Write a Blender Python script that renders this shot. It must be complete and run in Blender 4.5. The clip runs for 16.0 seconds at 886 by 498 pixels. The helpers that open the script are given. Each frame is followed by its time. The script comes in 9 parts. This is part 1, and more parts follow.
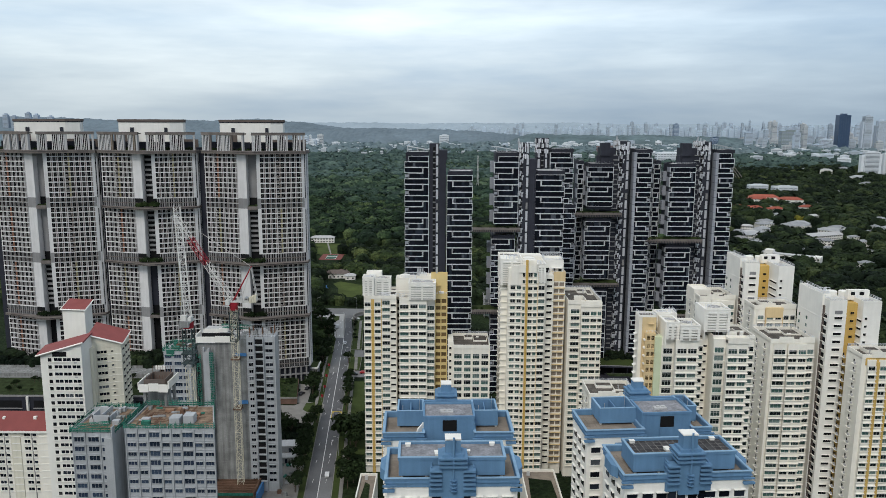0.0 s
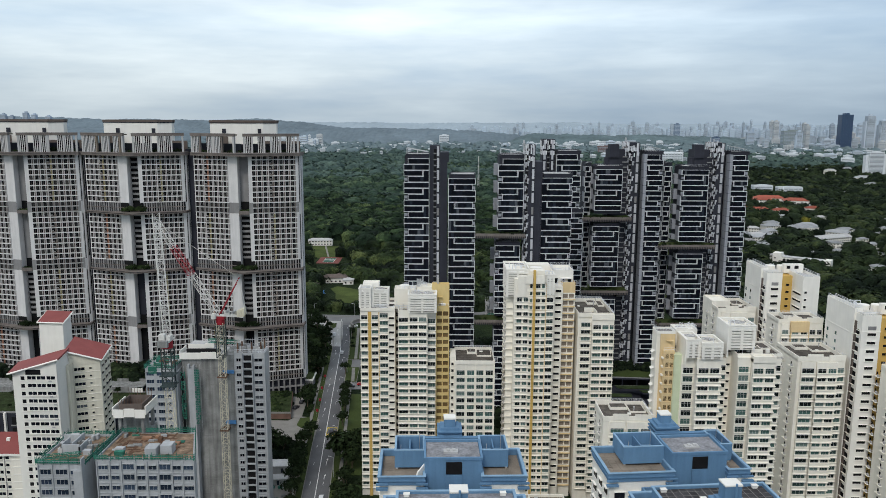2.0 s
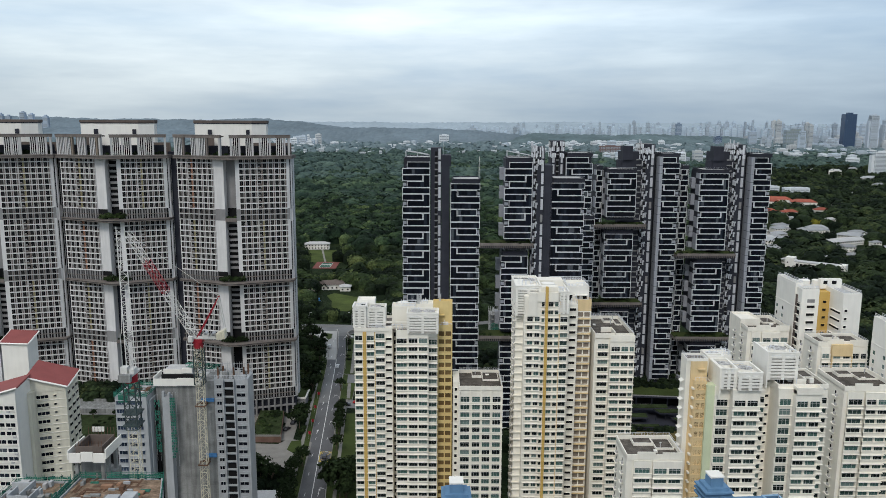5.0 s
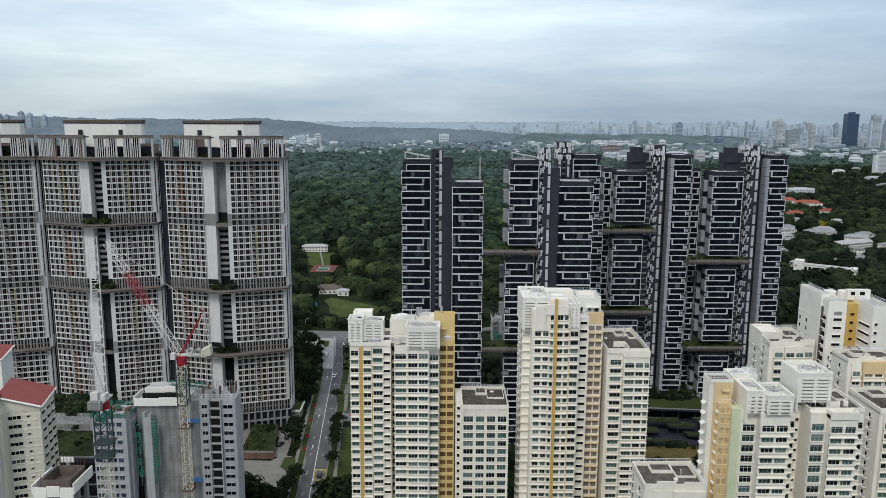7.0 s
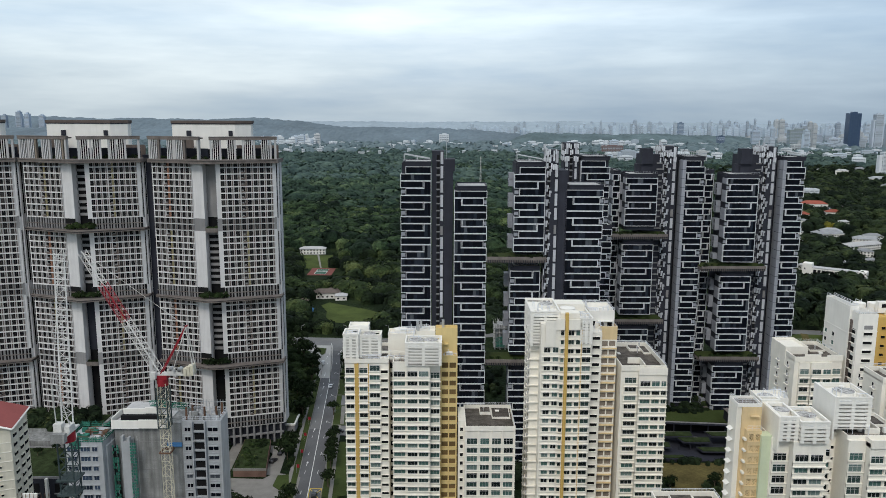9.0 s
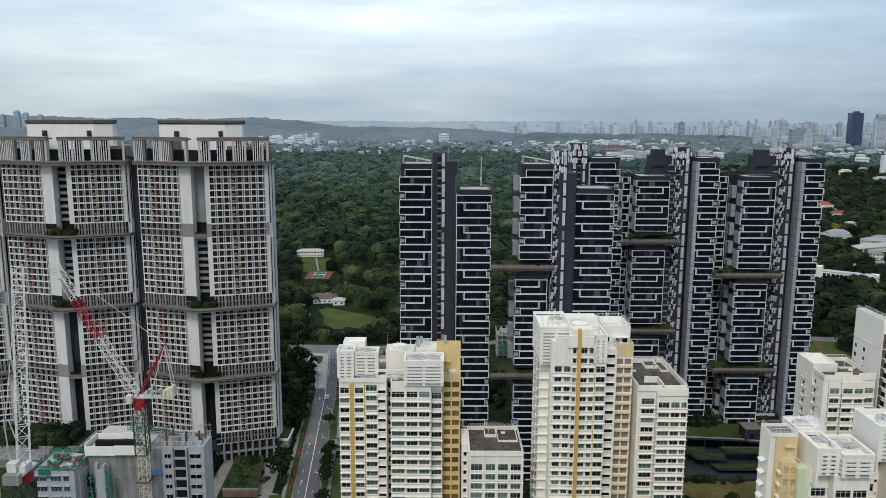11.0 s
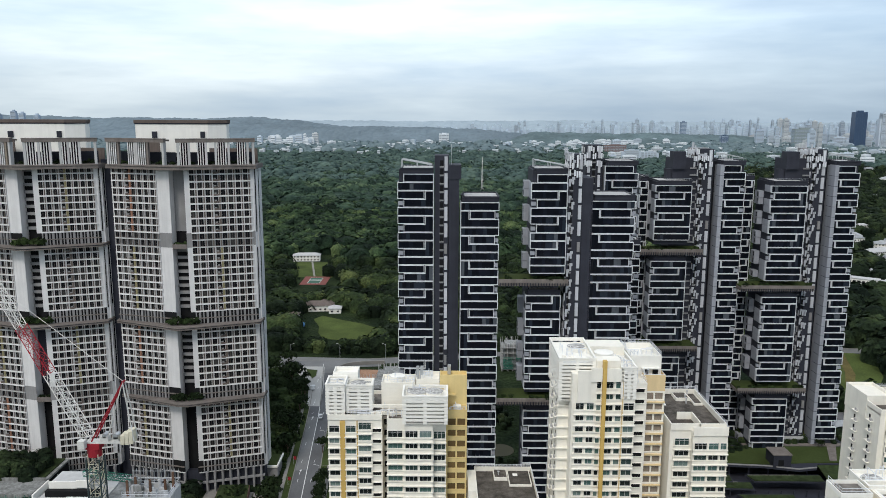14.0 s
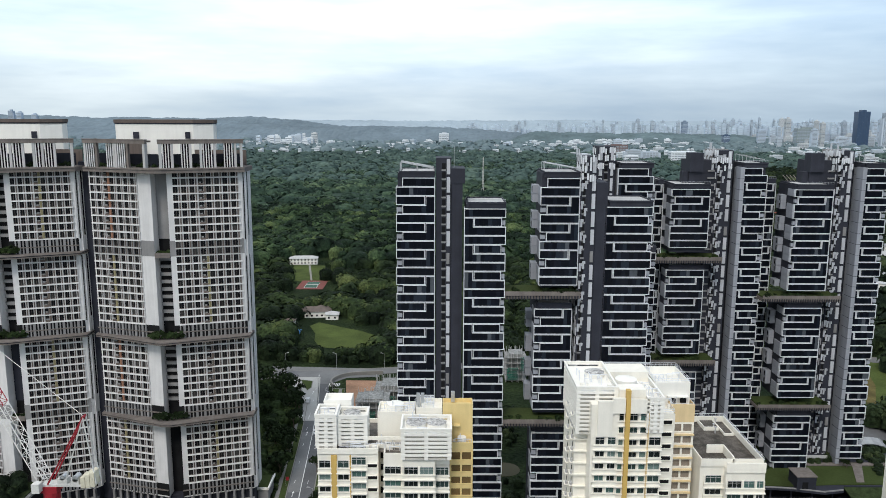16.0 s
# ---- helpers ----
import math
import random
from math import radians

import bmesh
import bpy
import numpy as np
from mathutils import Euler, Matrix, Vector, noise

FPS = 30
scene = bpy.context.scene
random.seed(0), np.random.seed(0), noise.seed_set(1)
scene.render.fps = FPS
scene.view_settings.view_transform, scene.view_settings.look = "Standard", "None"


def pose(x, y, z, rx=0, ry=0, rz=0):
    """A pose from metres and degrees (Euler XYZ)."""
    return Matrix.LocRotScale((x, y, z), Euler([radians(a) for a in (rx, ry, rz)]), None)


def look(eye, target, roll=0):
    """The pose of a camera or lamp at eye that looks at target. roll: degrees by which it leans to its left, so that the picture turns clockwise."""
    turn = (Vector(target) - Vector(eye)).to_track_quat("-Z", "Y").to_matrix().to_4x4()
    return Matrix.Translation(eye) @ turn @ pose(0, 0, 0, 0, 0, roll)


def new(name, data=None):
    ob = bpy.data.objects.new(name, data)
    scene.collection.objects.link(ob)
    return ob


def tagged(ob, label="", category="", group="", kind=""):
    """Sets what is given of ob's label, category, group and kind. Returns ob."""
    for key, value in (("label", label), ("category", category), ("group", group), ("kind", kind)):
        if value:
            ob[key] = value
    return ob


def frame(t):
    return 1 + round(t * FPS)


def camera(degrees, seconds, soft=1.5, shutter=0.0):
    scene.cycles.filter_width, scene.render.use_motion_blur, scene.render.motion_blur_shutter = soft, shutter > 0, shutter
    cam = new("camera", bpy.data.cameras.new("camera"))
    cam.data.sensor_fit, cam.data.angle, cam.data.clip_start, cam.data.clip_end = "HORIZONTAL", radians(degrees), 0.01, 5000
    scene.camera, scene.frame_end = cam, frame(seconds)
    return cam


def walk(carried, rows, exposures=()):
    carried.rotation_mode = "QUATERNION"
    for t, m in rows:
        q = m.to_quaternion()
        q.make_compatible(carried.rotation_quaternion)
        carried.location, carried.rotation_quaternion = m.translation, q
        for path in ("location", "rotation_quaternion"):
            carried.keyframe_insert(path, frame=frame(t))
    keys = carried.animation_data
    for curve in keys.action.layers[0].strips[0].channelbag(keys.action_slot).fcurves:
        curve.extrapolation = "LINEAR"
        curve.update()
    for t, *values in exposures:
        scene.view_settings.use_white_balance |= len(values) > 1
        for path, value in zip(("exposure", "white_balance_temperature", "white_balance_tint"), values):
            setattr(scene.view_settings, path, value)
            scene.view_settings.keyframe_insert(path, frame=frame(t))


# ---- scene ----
cam = camera(59.6, 16.0, soft=0.65)
PATH = [
    (0, pose(0.00, 0.00, 147.95, 80.238, -0.304, -0.000)),
    (2, pose(-0.67, 19.97, 148.16, 80.213, -0.294, -0.014)),
    (4, pose(-1.29, 38.66, 148.31, 80.189, -0.283, -0.029)),
    (6.5, pose(-2.04, 60.86, 148.40, 80.158, -0.270, -0.046)),
    (8, pose(-2.48, 73.87, 148.41, 80.139, -0.262, -0.057)),
    (9.2, pose(-2.83, 84.26, 148.40, 80.124, -0.256, -0.066)),
    (11.3, pose(-3.46, 102.70, 148.31, 80.098, -0.245, -0.081)),
    (12.5, pose(-3.83, 113.55, 148.23, 80.084, -0.238, -0.089)),
    (14, pose(-4.32, 127.58, 148.09, 80.065, -0.231, -0.100)),
    (15, pose(-4.65, 137.31, 147.98, 80.053, -0.225, -0.107)),
    (16, pose(-5.00, 147.40, 147.86, 80.040, -0.220, -0.114)),
]
walk(cam, PATH, ((0, -0.06), (11.3, -0.06), (12.5, 0.02), (16, 0.26)))

# ---- daylight: bright, thinly broken overcast with a soft sun behind the camera ----
SUN_EL, SUN_AZ = 48.0, 198.0
world = bpy.data.worlds.new("overcast_sky")
scene.world = world
world.use_nodes = True
wn, wl = world.node_tree.nodes, world.node_tree.links
wn.clear()
w_out = wn.new("ShaderNodeOutputWorld")
w_bg = wn.new("ShaderNodeBackground")
w_sky = wn.new("ShaderNodeTexSky")
w_sky.sky_type, w_sky.sun_disc = "NISHITA", False
w_sky.sun_elevation, w_sky.sun_rotation = radians(SUN_EL), radians(SUN_AZ)
w_sky.air_density, w_sky.dust_density = 1.0, 2.5
w_co = wn.new("ShaderNodeTexCoord")
w_sep = wn.new("ShaderNodeSeparateXYZ")
wl.new(w_co.outputs["Generated"], w_sep.inputs[0])


def w_ramp(value, stops):
    r = wn.new("ShaderNodeValToRGB")
    r.color_ramp.elements[0].position, r.color_ramp.elements[0].color = stops[0][0], (*stops[0][1], 1)
    r.color_ramp.elements[1].position, r.color_ramp.elements[1].color = stops[-1][0], (*stops[-1][1], 1)
    for p, c in stops[1:-1]:
        r.color_ramp.elements.new(p).color = (*c, 1)
    wl.new(value, r.inputs[0])
    return r.outputs[0]


def w_noise(scale, detail, stretch):
    m = wn.new("ShaderNodeMapping")
    m.inputs["Scale"].default_value = stretch
    wl.new(w_co.outputs["Generated"], m.inputs[0])
    n = wn.new("ShaderNodeTexNoise")
    n.inputs["Scale"].default_value, n.inputs["Detail"].default_value, n.inputs["Roughness"].default_value = scale, detail, 0.55
    wl.new(m.outputs[0], n.inputs[0])
    return n.outputs["Fac"]


def w_mix(fac, a, b, blend="MIX"):
    m = wn.new("ShaderNodeMix")
    m.data_type, m.blend_type = "RGBA", blend
    for sock, v in ((m.inputs[0], fac), (m.inputs[6], a), (m.inputs[7], b)):
        if isinstance(v, (int, float)):
            sock.default_value = v
        elif isinstance(v, tuple):
            sock.default_value = (*v, 1)
        else:
            wl.new(v, sock)
    return m.outputs[2]


w_half = wn.new("ShaderNodeMath")
w_half.operation = "MULTIPLY_ADD"
w_half.inputs[1].default_value, w_half.inputs[2].default_value = 0.5, 0.5
wl.new(w_sep.outputs["X"], w_half.inputs[0])
w_x = w_half.outputs[0]
# cloud deck: grey-blue haze low down, brighter towards the zenith
deck = w_ramp(w_sep.outputs["Z"], [(0.0, (0.53, 0.635, 0.72)), (0.025, (0.60, 0.71, 0.80)), (0.06, (0.74, 0.86, 0.95)), (0.11, (0.84, 0.98, 1.09)), (0.22, (0.62, 0.72, 0.82)), (0.4, (0.64, 0.73, 0.82)), (1.0, (0.85, 0.91, 0.965))])
glow = w_ramp(w_x, [(0.25, (1.04, 1.03, 1.01)), (0.5, (1.05, 1.05, 1.05)), (0.72, (0.69, 0.75, 0.82))])
bright = w_ramp(w_noise(2.4, 5.0, (1.0, 1.0, 6.0)), [(0.36, (0.80, 0.85, 0.91)), (0.50, (1.0, 1.0, 1.0)), (0.66, (1.26, 1.22, 1.17))])
streak = w_ramp(w_noise(4.0, 7.0, (1.0, 1.0, 8.0)), [(0.36, (0.955, 0.965, 0.975)), (0.64, (1.05, 1.04, 1.035))])
clouds = w_mix(1.0, w_mix(1.0, w_mix(1.0, deck, glow, "MULTIPLY"), bright, "MULTIPLY"), streak, "MULTIPLY")
sky_scaled = w_mix(1.0, w_sky.outputs[0], (0.12, 0.12, 0.12), "MULTIPLY")
wl.new(w_mix(0.88, sky_scaled, clouds), w_bg.inputs["Color"])
w_bg.inputs["Strength"].default_value = 1.0
wl.new(w_bg.outputs[0], w_out.inputs[0])

sun = new("sun", bpy.data.lights.new("sun", "SUN"))
sun.data.energy, sun.data.angle, sun.data.color = 1.32, radians(14), (1.0, 0.955, 0.885)
sx, sy = math.sin(radians(SUN_AZ)), math.cos(radians(SUN_AZ))
sun.matrix_world = look((sx * 300, sy * 300, 300 * math.tan(radians(SUN_EL))), (0, 0, 0))


# ---- materials ----
def material(name, colour, rough=0.7, metal=0.0, vary=0.12, scale=0.25, fine=4.0, bump=0.0, streaks=0.0, island=0.0, tint=None, spec=None):
    """Colour with broad blotches, fine grain, upright rain streaks and a shade of its own for every piece."""
    m = bpy.data.materials.new(name)
    m.use_nodes = True
    n, l = m.node_tree.nodes, m.node_tree.links
    b = n["Principled BSDF"]
    b.inputs["Roughness"].default_value, b.inputs["Metallic"].default_value = rough, metal
    # matte paints and masonry hardly mirror the sky; smooth ones do
    b.inputs["Specular IOR Level"].default_value = spec if spec is not None else 0.45 if rough < 0.35 else 0.12
    co = n.new("ShaderNodeTexCoord")

    def tex(s, detail, stretch=(1, 1, 1)):
        mp = n.new("ShaderNodeMapping")
        mp.inputs["Scale"].default_value = stretch
        l.new(co.outputs["Object"], mp.inputs[0])
        t = n.new("ShaderNodeTexNoise")
        t.inputs["Scale"].default_value, t.inputs["Detail"].default_value = s, detail
        l.new(mp.outputs[0], t.inputs[0])
        return t.outputs["Fac"]

    def remap(v, a, c):
        r = n.new("ShaderNodeMapRange")
        r.inputs["From Min"].default_value, r.inputs["From Max"].default_value = 0.3, 0.7
        r.inputs["To Min"].default_value, r.inputs["To Max"].default_value = a, c
        l.new(v, r.inputs[0])
        return r.outputs[0]

    def times(a, c):
        x = n.new("ShaderNodeMath")
        x.operation = "MULTIPLY"
        l.new(a, x.inputs[0])
        l.new(c, x.inputs[1])
        return x.outputs[0]

    f = times(remap(tex(scale, 3), 1 - vary, 1 + vary), remap(tex(fine, 4), 1 - vary * 0.6, 1 + vary * 0.6))
    if streaks:
        f = times(f, remap(tex(1.0, 4, (0.9, 0.9, 0.06)), 1 - streaks, 1 + streaks * 0.3))
    oi, ge = n.new("ShaderNodeObjectInfo"), n.new("ShaderNodeNewGeometry")
    s = n.new("ShaderNodeMath")
    s.operation = "ADD"
    l.new(oi.outputs["Random"], s.inputs[0])
    l.new(ge.outputs["Random Per Island"], s.inputs[1])
    fr = n.new("ShaderNodeMath")
    fr.operation = "FRACT"
    l.new(s.outputs[0], fr.inputs[0])
    if island:
        r = n.new("ShaderNodeMapRange")
        r.inputs["To Min"].default_value, r.inputs["To Max"].default_value = 1 - island, 1 + island
        l.new(fr.outputs[0], r.inputs[0])
        f = times(f, r.outputs[0])
    base = None
    if tint:
        ramp = n.new("ShaderNodeValToRGB")
        ramp.color_ramp.interpolation = "CONSTANT"
        ramp.color_ramp.elements[0].color = (*colour, 1)
        for k, (p, c) in enumerate(tint):
            e = ramp.color_ramp.elements[1] if k == 0 else ramp.color_ramp.elements.new(p)
            e.position, e.color = p, (*c, 1)
        l.new(fr.outputs[0], ramp.inputs[0])
        base = ramp.outputs[0]
    mx = n.new("ShaderNodeVectorMath")
    mx.operation = "SCALE"
    mx.inputs[0].default_value = colour
    if base:
        l.new(base, mx.inputs[0])
    l.new(f, mx.inputs["Scale"])
    l.new(mx.outputs[0], b.inputs["Base Color"])
    if bump:
        bp = n.new("ShaderNodeBump")
        bp.inputs["Strength"].default_value, bp.inputs["Distance"].default_value = 0.6, bump
        l.new(tex(fine, 5), bp.inputs["Height"])
        l.new(bp.outputs[0], b.inputs["Normal"])
    return m


M = {
    "cream": material("cream_paint", (0.87, 0.832, 0.745), 0.75, vary=0.04, streaks=0.05, island=0.03),
    "white": material("white_paint", (0.87, 0.845, 0.785), 0.7, vary=0.03, streaks=0.045, island=0.03),
    "tower_white": material("weathered_white_paint", (0.705, 0.692, 0.685), 0.75, vary=0.05, streaks=0.1, island=0.05),
    "offwhite": material("grey_white_paint", (0.50, 0.495, 0.49), 0.7, vary=0.06, streaks=0.12, island=0.05),
    "frame_white": material("white_metal_frame", (0.73, 0.745, 0.775), 0.55, vary=0.05, streaks=0.06, island=0.04),
    "flank": material("pale_grey_cladding", (0.345, 0.36, 0.40), 0.6, vary=0.06, streaks=0.1, island=0.04),
    "tank_lid": material("mottled_tank_lid", (0.42, 0.41, 0.395), 0.6, vary=0.5, scale=0.9, fine=2.5),
    "core_white": material("white_core_screen", (0.54, 0.55, 0.585), 0.6, vary=0.06, streaks=0.1, island=0.12),
    # toned down from white for the shade behind the louvres
    "tank_shade": material("shaded_tank_room", (0.55, 0.53, 0.49), 0.9, vary=0.1),
    "grey": material("grey_paint", (0.27, 0.265, 0.265), 0.8, vary=0.08, streaks=0.12, island=0.08),
    "darkgrey": material("dark_grey_paint", (0.037, 0.039, 0.051), 0.6, vary=0.12, streaks=0.1, island=0.1),
    "taupe": material("taupe_render", (0.15, 0.122, 0.108), 0.8, vary=0.1, streaks=0.15, island=0.15),
    "slab": material("weathered_slab", (0.20, 0.175, 0.16), 0.85, vary=0.15, streaks=0.2),
    "yellow": material("ochre_paint", (0.62, 0.415, 0.13), 0.7, vary=0.05, streaks=0.08),
    "mid_yellow": material("soft_yellow_paint", (0.74, 0.575, 0.27), 0.7, vary=0.05, streaks=0.08),
    "pale_yellow": material("pale_ochre_paint", (0.74, 0.57, 0.33), 0.7, vary=0.05, streaks=0.08),
    "orange": material("terracotta_paint", (0.29, 0.15, 0.10), 0.7, vary=0.1),
    "olive": material("olive_paint", (0.27, 0.235, 0.135), 0.7, vary=0.08),
    "green_paint": material("pale_green_paint", (0.62, 0.68, 0.48), 0.7, vary=0.05, streaks=0.06),
    "blue": material("blue_paint", (0.135, 0.255, 0.40), 0.6, vary=0.06, streaks=0.14, island=0.05),
    # coping blue lightened for its sunlit edge as well as pale weathering
    "blue_cap": material("sunlit_weathered_coping", (0.25, 0.39, 0.53), 0.7, vary=0.12),
    "plant_roof": material("pale_roof_membrane", (0.25, 0.25, 0.265), 0.95, vary=0.28, scale=0.5, fine=2.0),
    "dark_roof": material("dark_bitumen_roof", (0.098, 0.087, 0.076), 0.95, vary=0.45, scale=0.5, island=0.2),
    "roof": material("roof_screed", (0.17, 0.155, 0.14), 0.95, vary=0.35, scale=0.35, fine=1.2),
    "roof_tile": material("roof_paver", (0.062, 0.06, 0.062), 0.95, vary=0.2, island=0.25),
    "terrace": material("terrace_screed", (0.25, 0.21, 0.17), 0.95, vary=0.2, scale=0.3),
    "house_roof": material("weathered_pale_roof", (0.31, 0.32, 0.33), 0.8, vary=0.15, island=0.25),
    "red_roof": material("red_metal_roof", (0.26, 0.075, 0.07), 0.5, vary=0.08, island=0.08),
    "clay": material("clay_tile_roof", (0.32, 0.095, 0.065), 0.8, vary=0.15, island=0.2),
    "beige": material("beige_paint", (0.75, 0.71, 0.59), 0.75, vary=0.05, streaks=0.1),
    "concrete": material("raw_concrete", (0.295, 0.298, 0.29), 0.9, vary=0.22, streaks=0.42, scale=0.3),
    "precast": material("pale_precast", (0.44, 0.455, 0.47), 0.85, vary=0.08, streaks=0.14, island=0.04),
    "glass": material("window_glass", (0.011, 0.016, 0.017), 0.12, vary=0.1, spec=0.3, tint=[(0.36, (0.035, 0.062, 0.058)), (0.60, (0.07, 0.135, 0.122)), (0.88, (0.15, 0.21, 0.195))]),
    "dark_glass": material("dark_curtained_glass", (0.006, 0.0075, 0.012), 0.15, vary=0.15, spec=0.17, tint=[(0.66, (0.010, 0.0125, 0.020)), (0.88, (0.022, 0.028, 0.040)), (0.965, (0.08, 0.09, 0.105))]),
    "site_glass": material("new_blue_window_glass", (0.02, 0.03, 0.05), 0.2, vary=0.1, tint=[(0.4, (0.035, 0.05, 0.085)), (0.75, (0.05, 0.075, 0.12))]),
    # darker copy of the window glass, for windows in shade
    "dim_window": material("dim_window_glass", (0.010, 0.010, 0.012), 0.25, vary=0.2, spec=0.2, tint=[(0.6, (0.021, 0.0205, 0.021)), (0.9, (0.048, 0.046, 0.045))]),
    # dark brown stands for the shade inside the yards
    "yard_shade": material("shaded_service_yard", (0.15, 0.10, 0.045), 0.9, vary=0.2, island=0.3),
    "fin": material("pale_grey_fin", (0.50, 0.485, 0.48), 0.8, vary=0.08, island=0.1),
    # near-black stands for the shade inside openings and recesses
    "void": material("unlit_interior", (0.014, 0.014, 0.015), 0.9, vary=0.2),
    "metal": material("galvanised_steel", (0.55, 0.56, 0.57), 0.4, metal=0.6, vary=0.1),
    "crane_white": material("crane_white_enamel", (0.62, 0.61, 0.58), 0.5, vary=0.15),
    "crane_cream": material("crane_cream_enamel", (0.60, 0.56, 0.44), 0.5, vary=0.15),
    "crane_red": material("crane_red_enamel", (0.30, 0.025, 0.035), 0.45, vary=0.12),
    "crane_dark": material("crane_dark_enamel", (0.05, 0.07, 0.07), 0.5, vary=0.2),
    "net": material("green_safety_net", (0.04, 0.17, 0.125), 0.9, vary=0.3, scale=0.6, fine=3),
    "rust": material("rusty_formwork", (0.15, 0.088, 0.06), 0.9, vary=0.3),
    "blue_sheet": material("blue_tarpaulin", (0.08, 0.22, 0.45), 0.6, vary=0.15),
    "asphalt": material("asphalt", (0.13, 0.13, 0.135), 0.9, vary=0.16, scale=0.08, fine=2.0),
    "asphalt_light": material("old_asphalt", (0.42, 0.41, 0.39), 0.9, vary=0.1, scale=0.08, fine=2.0),
    "asphalt_mid": material("worn_asphalt", (0.19, 0.19, 0.19), 0.9, vary=0.14, scale=0.08, fine=2.0),
    "paving": material("concrete_paving", (0.25, 0.238, 0.22), 0.9, vary=0.12, island=0.06),
    "brick_paving": material("red_brick_paving", (0.20, 0.125, 0.10), 0.9, vary=0.2),
    "marking": material("white_road_paint", (0.72, 0.72, 0.70), 0.7, vary=0.1),
    "marking_y": material("yellow_road_paint", (0.62, 0.47, 0.10), 0.7, vary=0.1),
    "lawn": material("mown_lawn", (0.048, 0.066, 0.02), 0.95, vary=0.25, scale=0.06, fine=1.5),
    "undergrass": material("dark_ground_cover", (0.032, 0.046, 0.018), 0.95, vary=0.4, scale=0.4, fine=2.0),
    "dry_grass": material("browned_grass", (0.115, 0.094, 0.036), 0.95, vary=0.35, scale=0.08, fine=1.0),
    "meadow": material("bright_rough_grass", (0.066, 0.088, 0.024), 0.95, vary=0.3, scale=0.06, fine=1.0),
    "pond": material("murky_pond_water", (0.06, 0.052, 0.022), 0.5, vary=0.2, scale=0.05),
    "earth": material("bare_red_earth", (0.34, 0.20, 0.13), 0.95, vary=0.25, scale=0.1, fine=1.0),
    "green_court": material("green_tennis_court", (0.06, 0.13, 0.10), 0.9, vary=0.08),
    "court": material("red_tennis_court", (0.20, 0.075, 0.065), 0.9, vary=0.08),
    "bark": material("bark", (0.13, 0.10, 0.075), 0.95, vary=0.25, fine=6),
    "white_car": material("white_car_paint", (0.75, 0.75, 0.75), 0.25),
    "dark_car": material("dark_car_paint", (0.03, 0.03, 0.035), 0.2),
    "red_car": material("red_car_paint", (0.45, 0.02, 0.02), 0.3),
    "tyre": material("tyre_rubber", (0.02, 0.02, 0.02), 0.9),
}


def leaf_material(name, colours, rough=0.75, fine=0.6, rugged=1.0):
    """Foliage whose clumps each take one of several greens."""
    m = bpy.data.materials.new(name)
    m.use_nodes = True
    n, l = m.node_tree.nodes, m.node_tree.links
    b = n["Principled BSDF"]
    b.inputs["Roughness"].default_value = rough
    b.inputs["Specular IOR Level"].default_value = 0.08
    ge, co = n.new("ShaderNodeNewGeometry"), n.new("ShaderNodeTexCoord")
    own = n.new("ShaderNodeAttribute")
    own.attribute_name = "crown"
    t = n.new("ShaderNodeTexNoise")
    t.inputs["Scale"].default_value, t.inputs["Detail"].default_value = 0.035, 3
    l.new(co.outputs["Object"], t.inputs[0])
    a = n.new("ShaderNodeMath")
    a.operation = "MULTIPLY_ADD"
    a.inputs[1].default_value = 0.16
    l.new(ge.outputs["Random Per Island"], a.inputs[0])
    a2 = n.new("ShaderNodeMath")
    a2.operation = "MULTIPLY_ADD"
    a2.inputs[1].default_value = 0.62
    l.new(own.outputs["Fac"], a2.inputs[0])
    l.new(a.outputs[0], a2.inputs[2])
    r = n.new("ShaderNodeMapRange")
    r.inputs["From Min"].default_value, r.inputs["From Max"].default_value = 0.3, 0.7
    r.inputs["To Min"].default_value, r.inputs["To Max"].default_value = -0.32, 0.52
    l.new(t.outputs["Fac"], r.inputs[0])
    l.new(r.outputs[0], a.inputs[2])
    ramp = n.new("ShaderNodeValToRGB")
    ramp.color_ramp.elements[0].color = (*colours[0], 1)
    ramp.color_ramp.elements[1].color = (*colours[-1], 1)
    for k, c in enumerate(colours[1:-1]):
        ramp.color_ramp.elements.new((k + 1) / (len(colours) - 1)).color = (*c, 1)
    l.new(a2.outputs[0], ramp.inputs[0])
    t2 = n.new("ShaderNodeTexNoise")
    t2.inputs["Scale"].default_value, t2.inputs["Detail"].default_value = fine, 4
    l.new(co.outputs["Object"], t2.inputs[0])
    r2 = n.new("ShaderNodeMapRange")
    r2.inputs["From Min"].default_value, r2.inputs["From Max"].default_value = 0.32, 0.68
    r2.inputs["To Min"].default_value, r2.inputs["To Max"].default_value = 1 - 0.5 * rugged, 1 + 0.5 * rugged
    l.new(t2.outputs["Fac"], r2.inputs[0])
    sc = n.new("ShaderNodeVectorMath")
    sc.operation = "SCALE"
    l.new(ramp.outputs[0], sc.inputs[0])
    l.new(r2.outputs[0], sc.inputs["Scale"])
    l.new(sc.outputs[0], b.inputs["Base Color"])
    bp = n.new("ShaderNodeBump")
    bp.inputs["Strength"].default_value, bp.inputs["Distance"].default_value = rugged, 0.9 / fine
    l.new(t2.outputs["Fac"], bp.inputs["Height"])
    l.new(bp.outputs[0], b.inputs["Normal"])
    return m


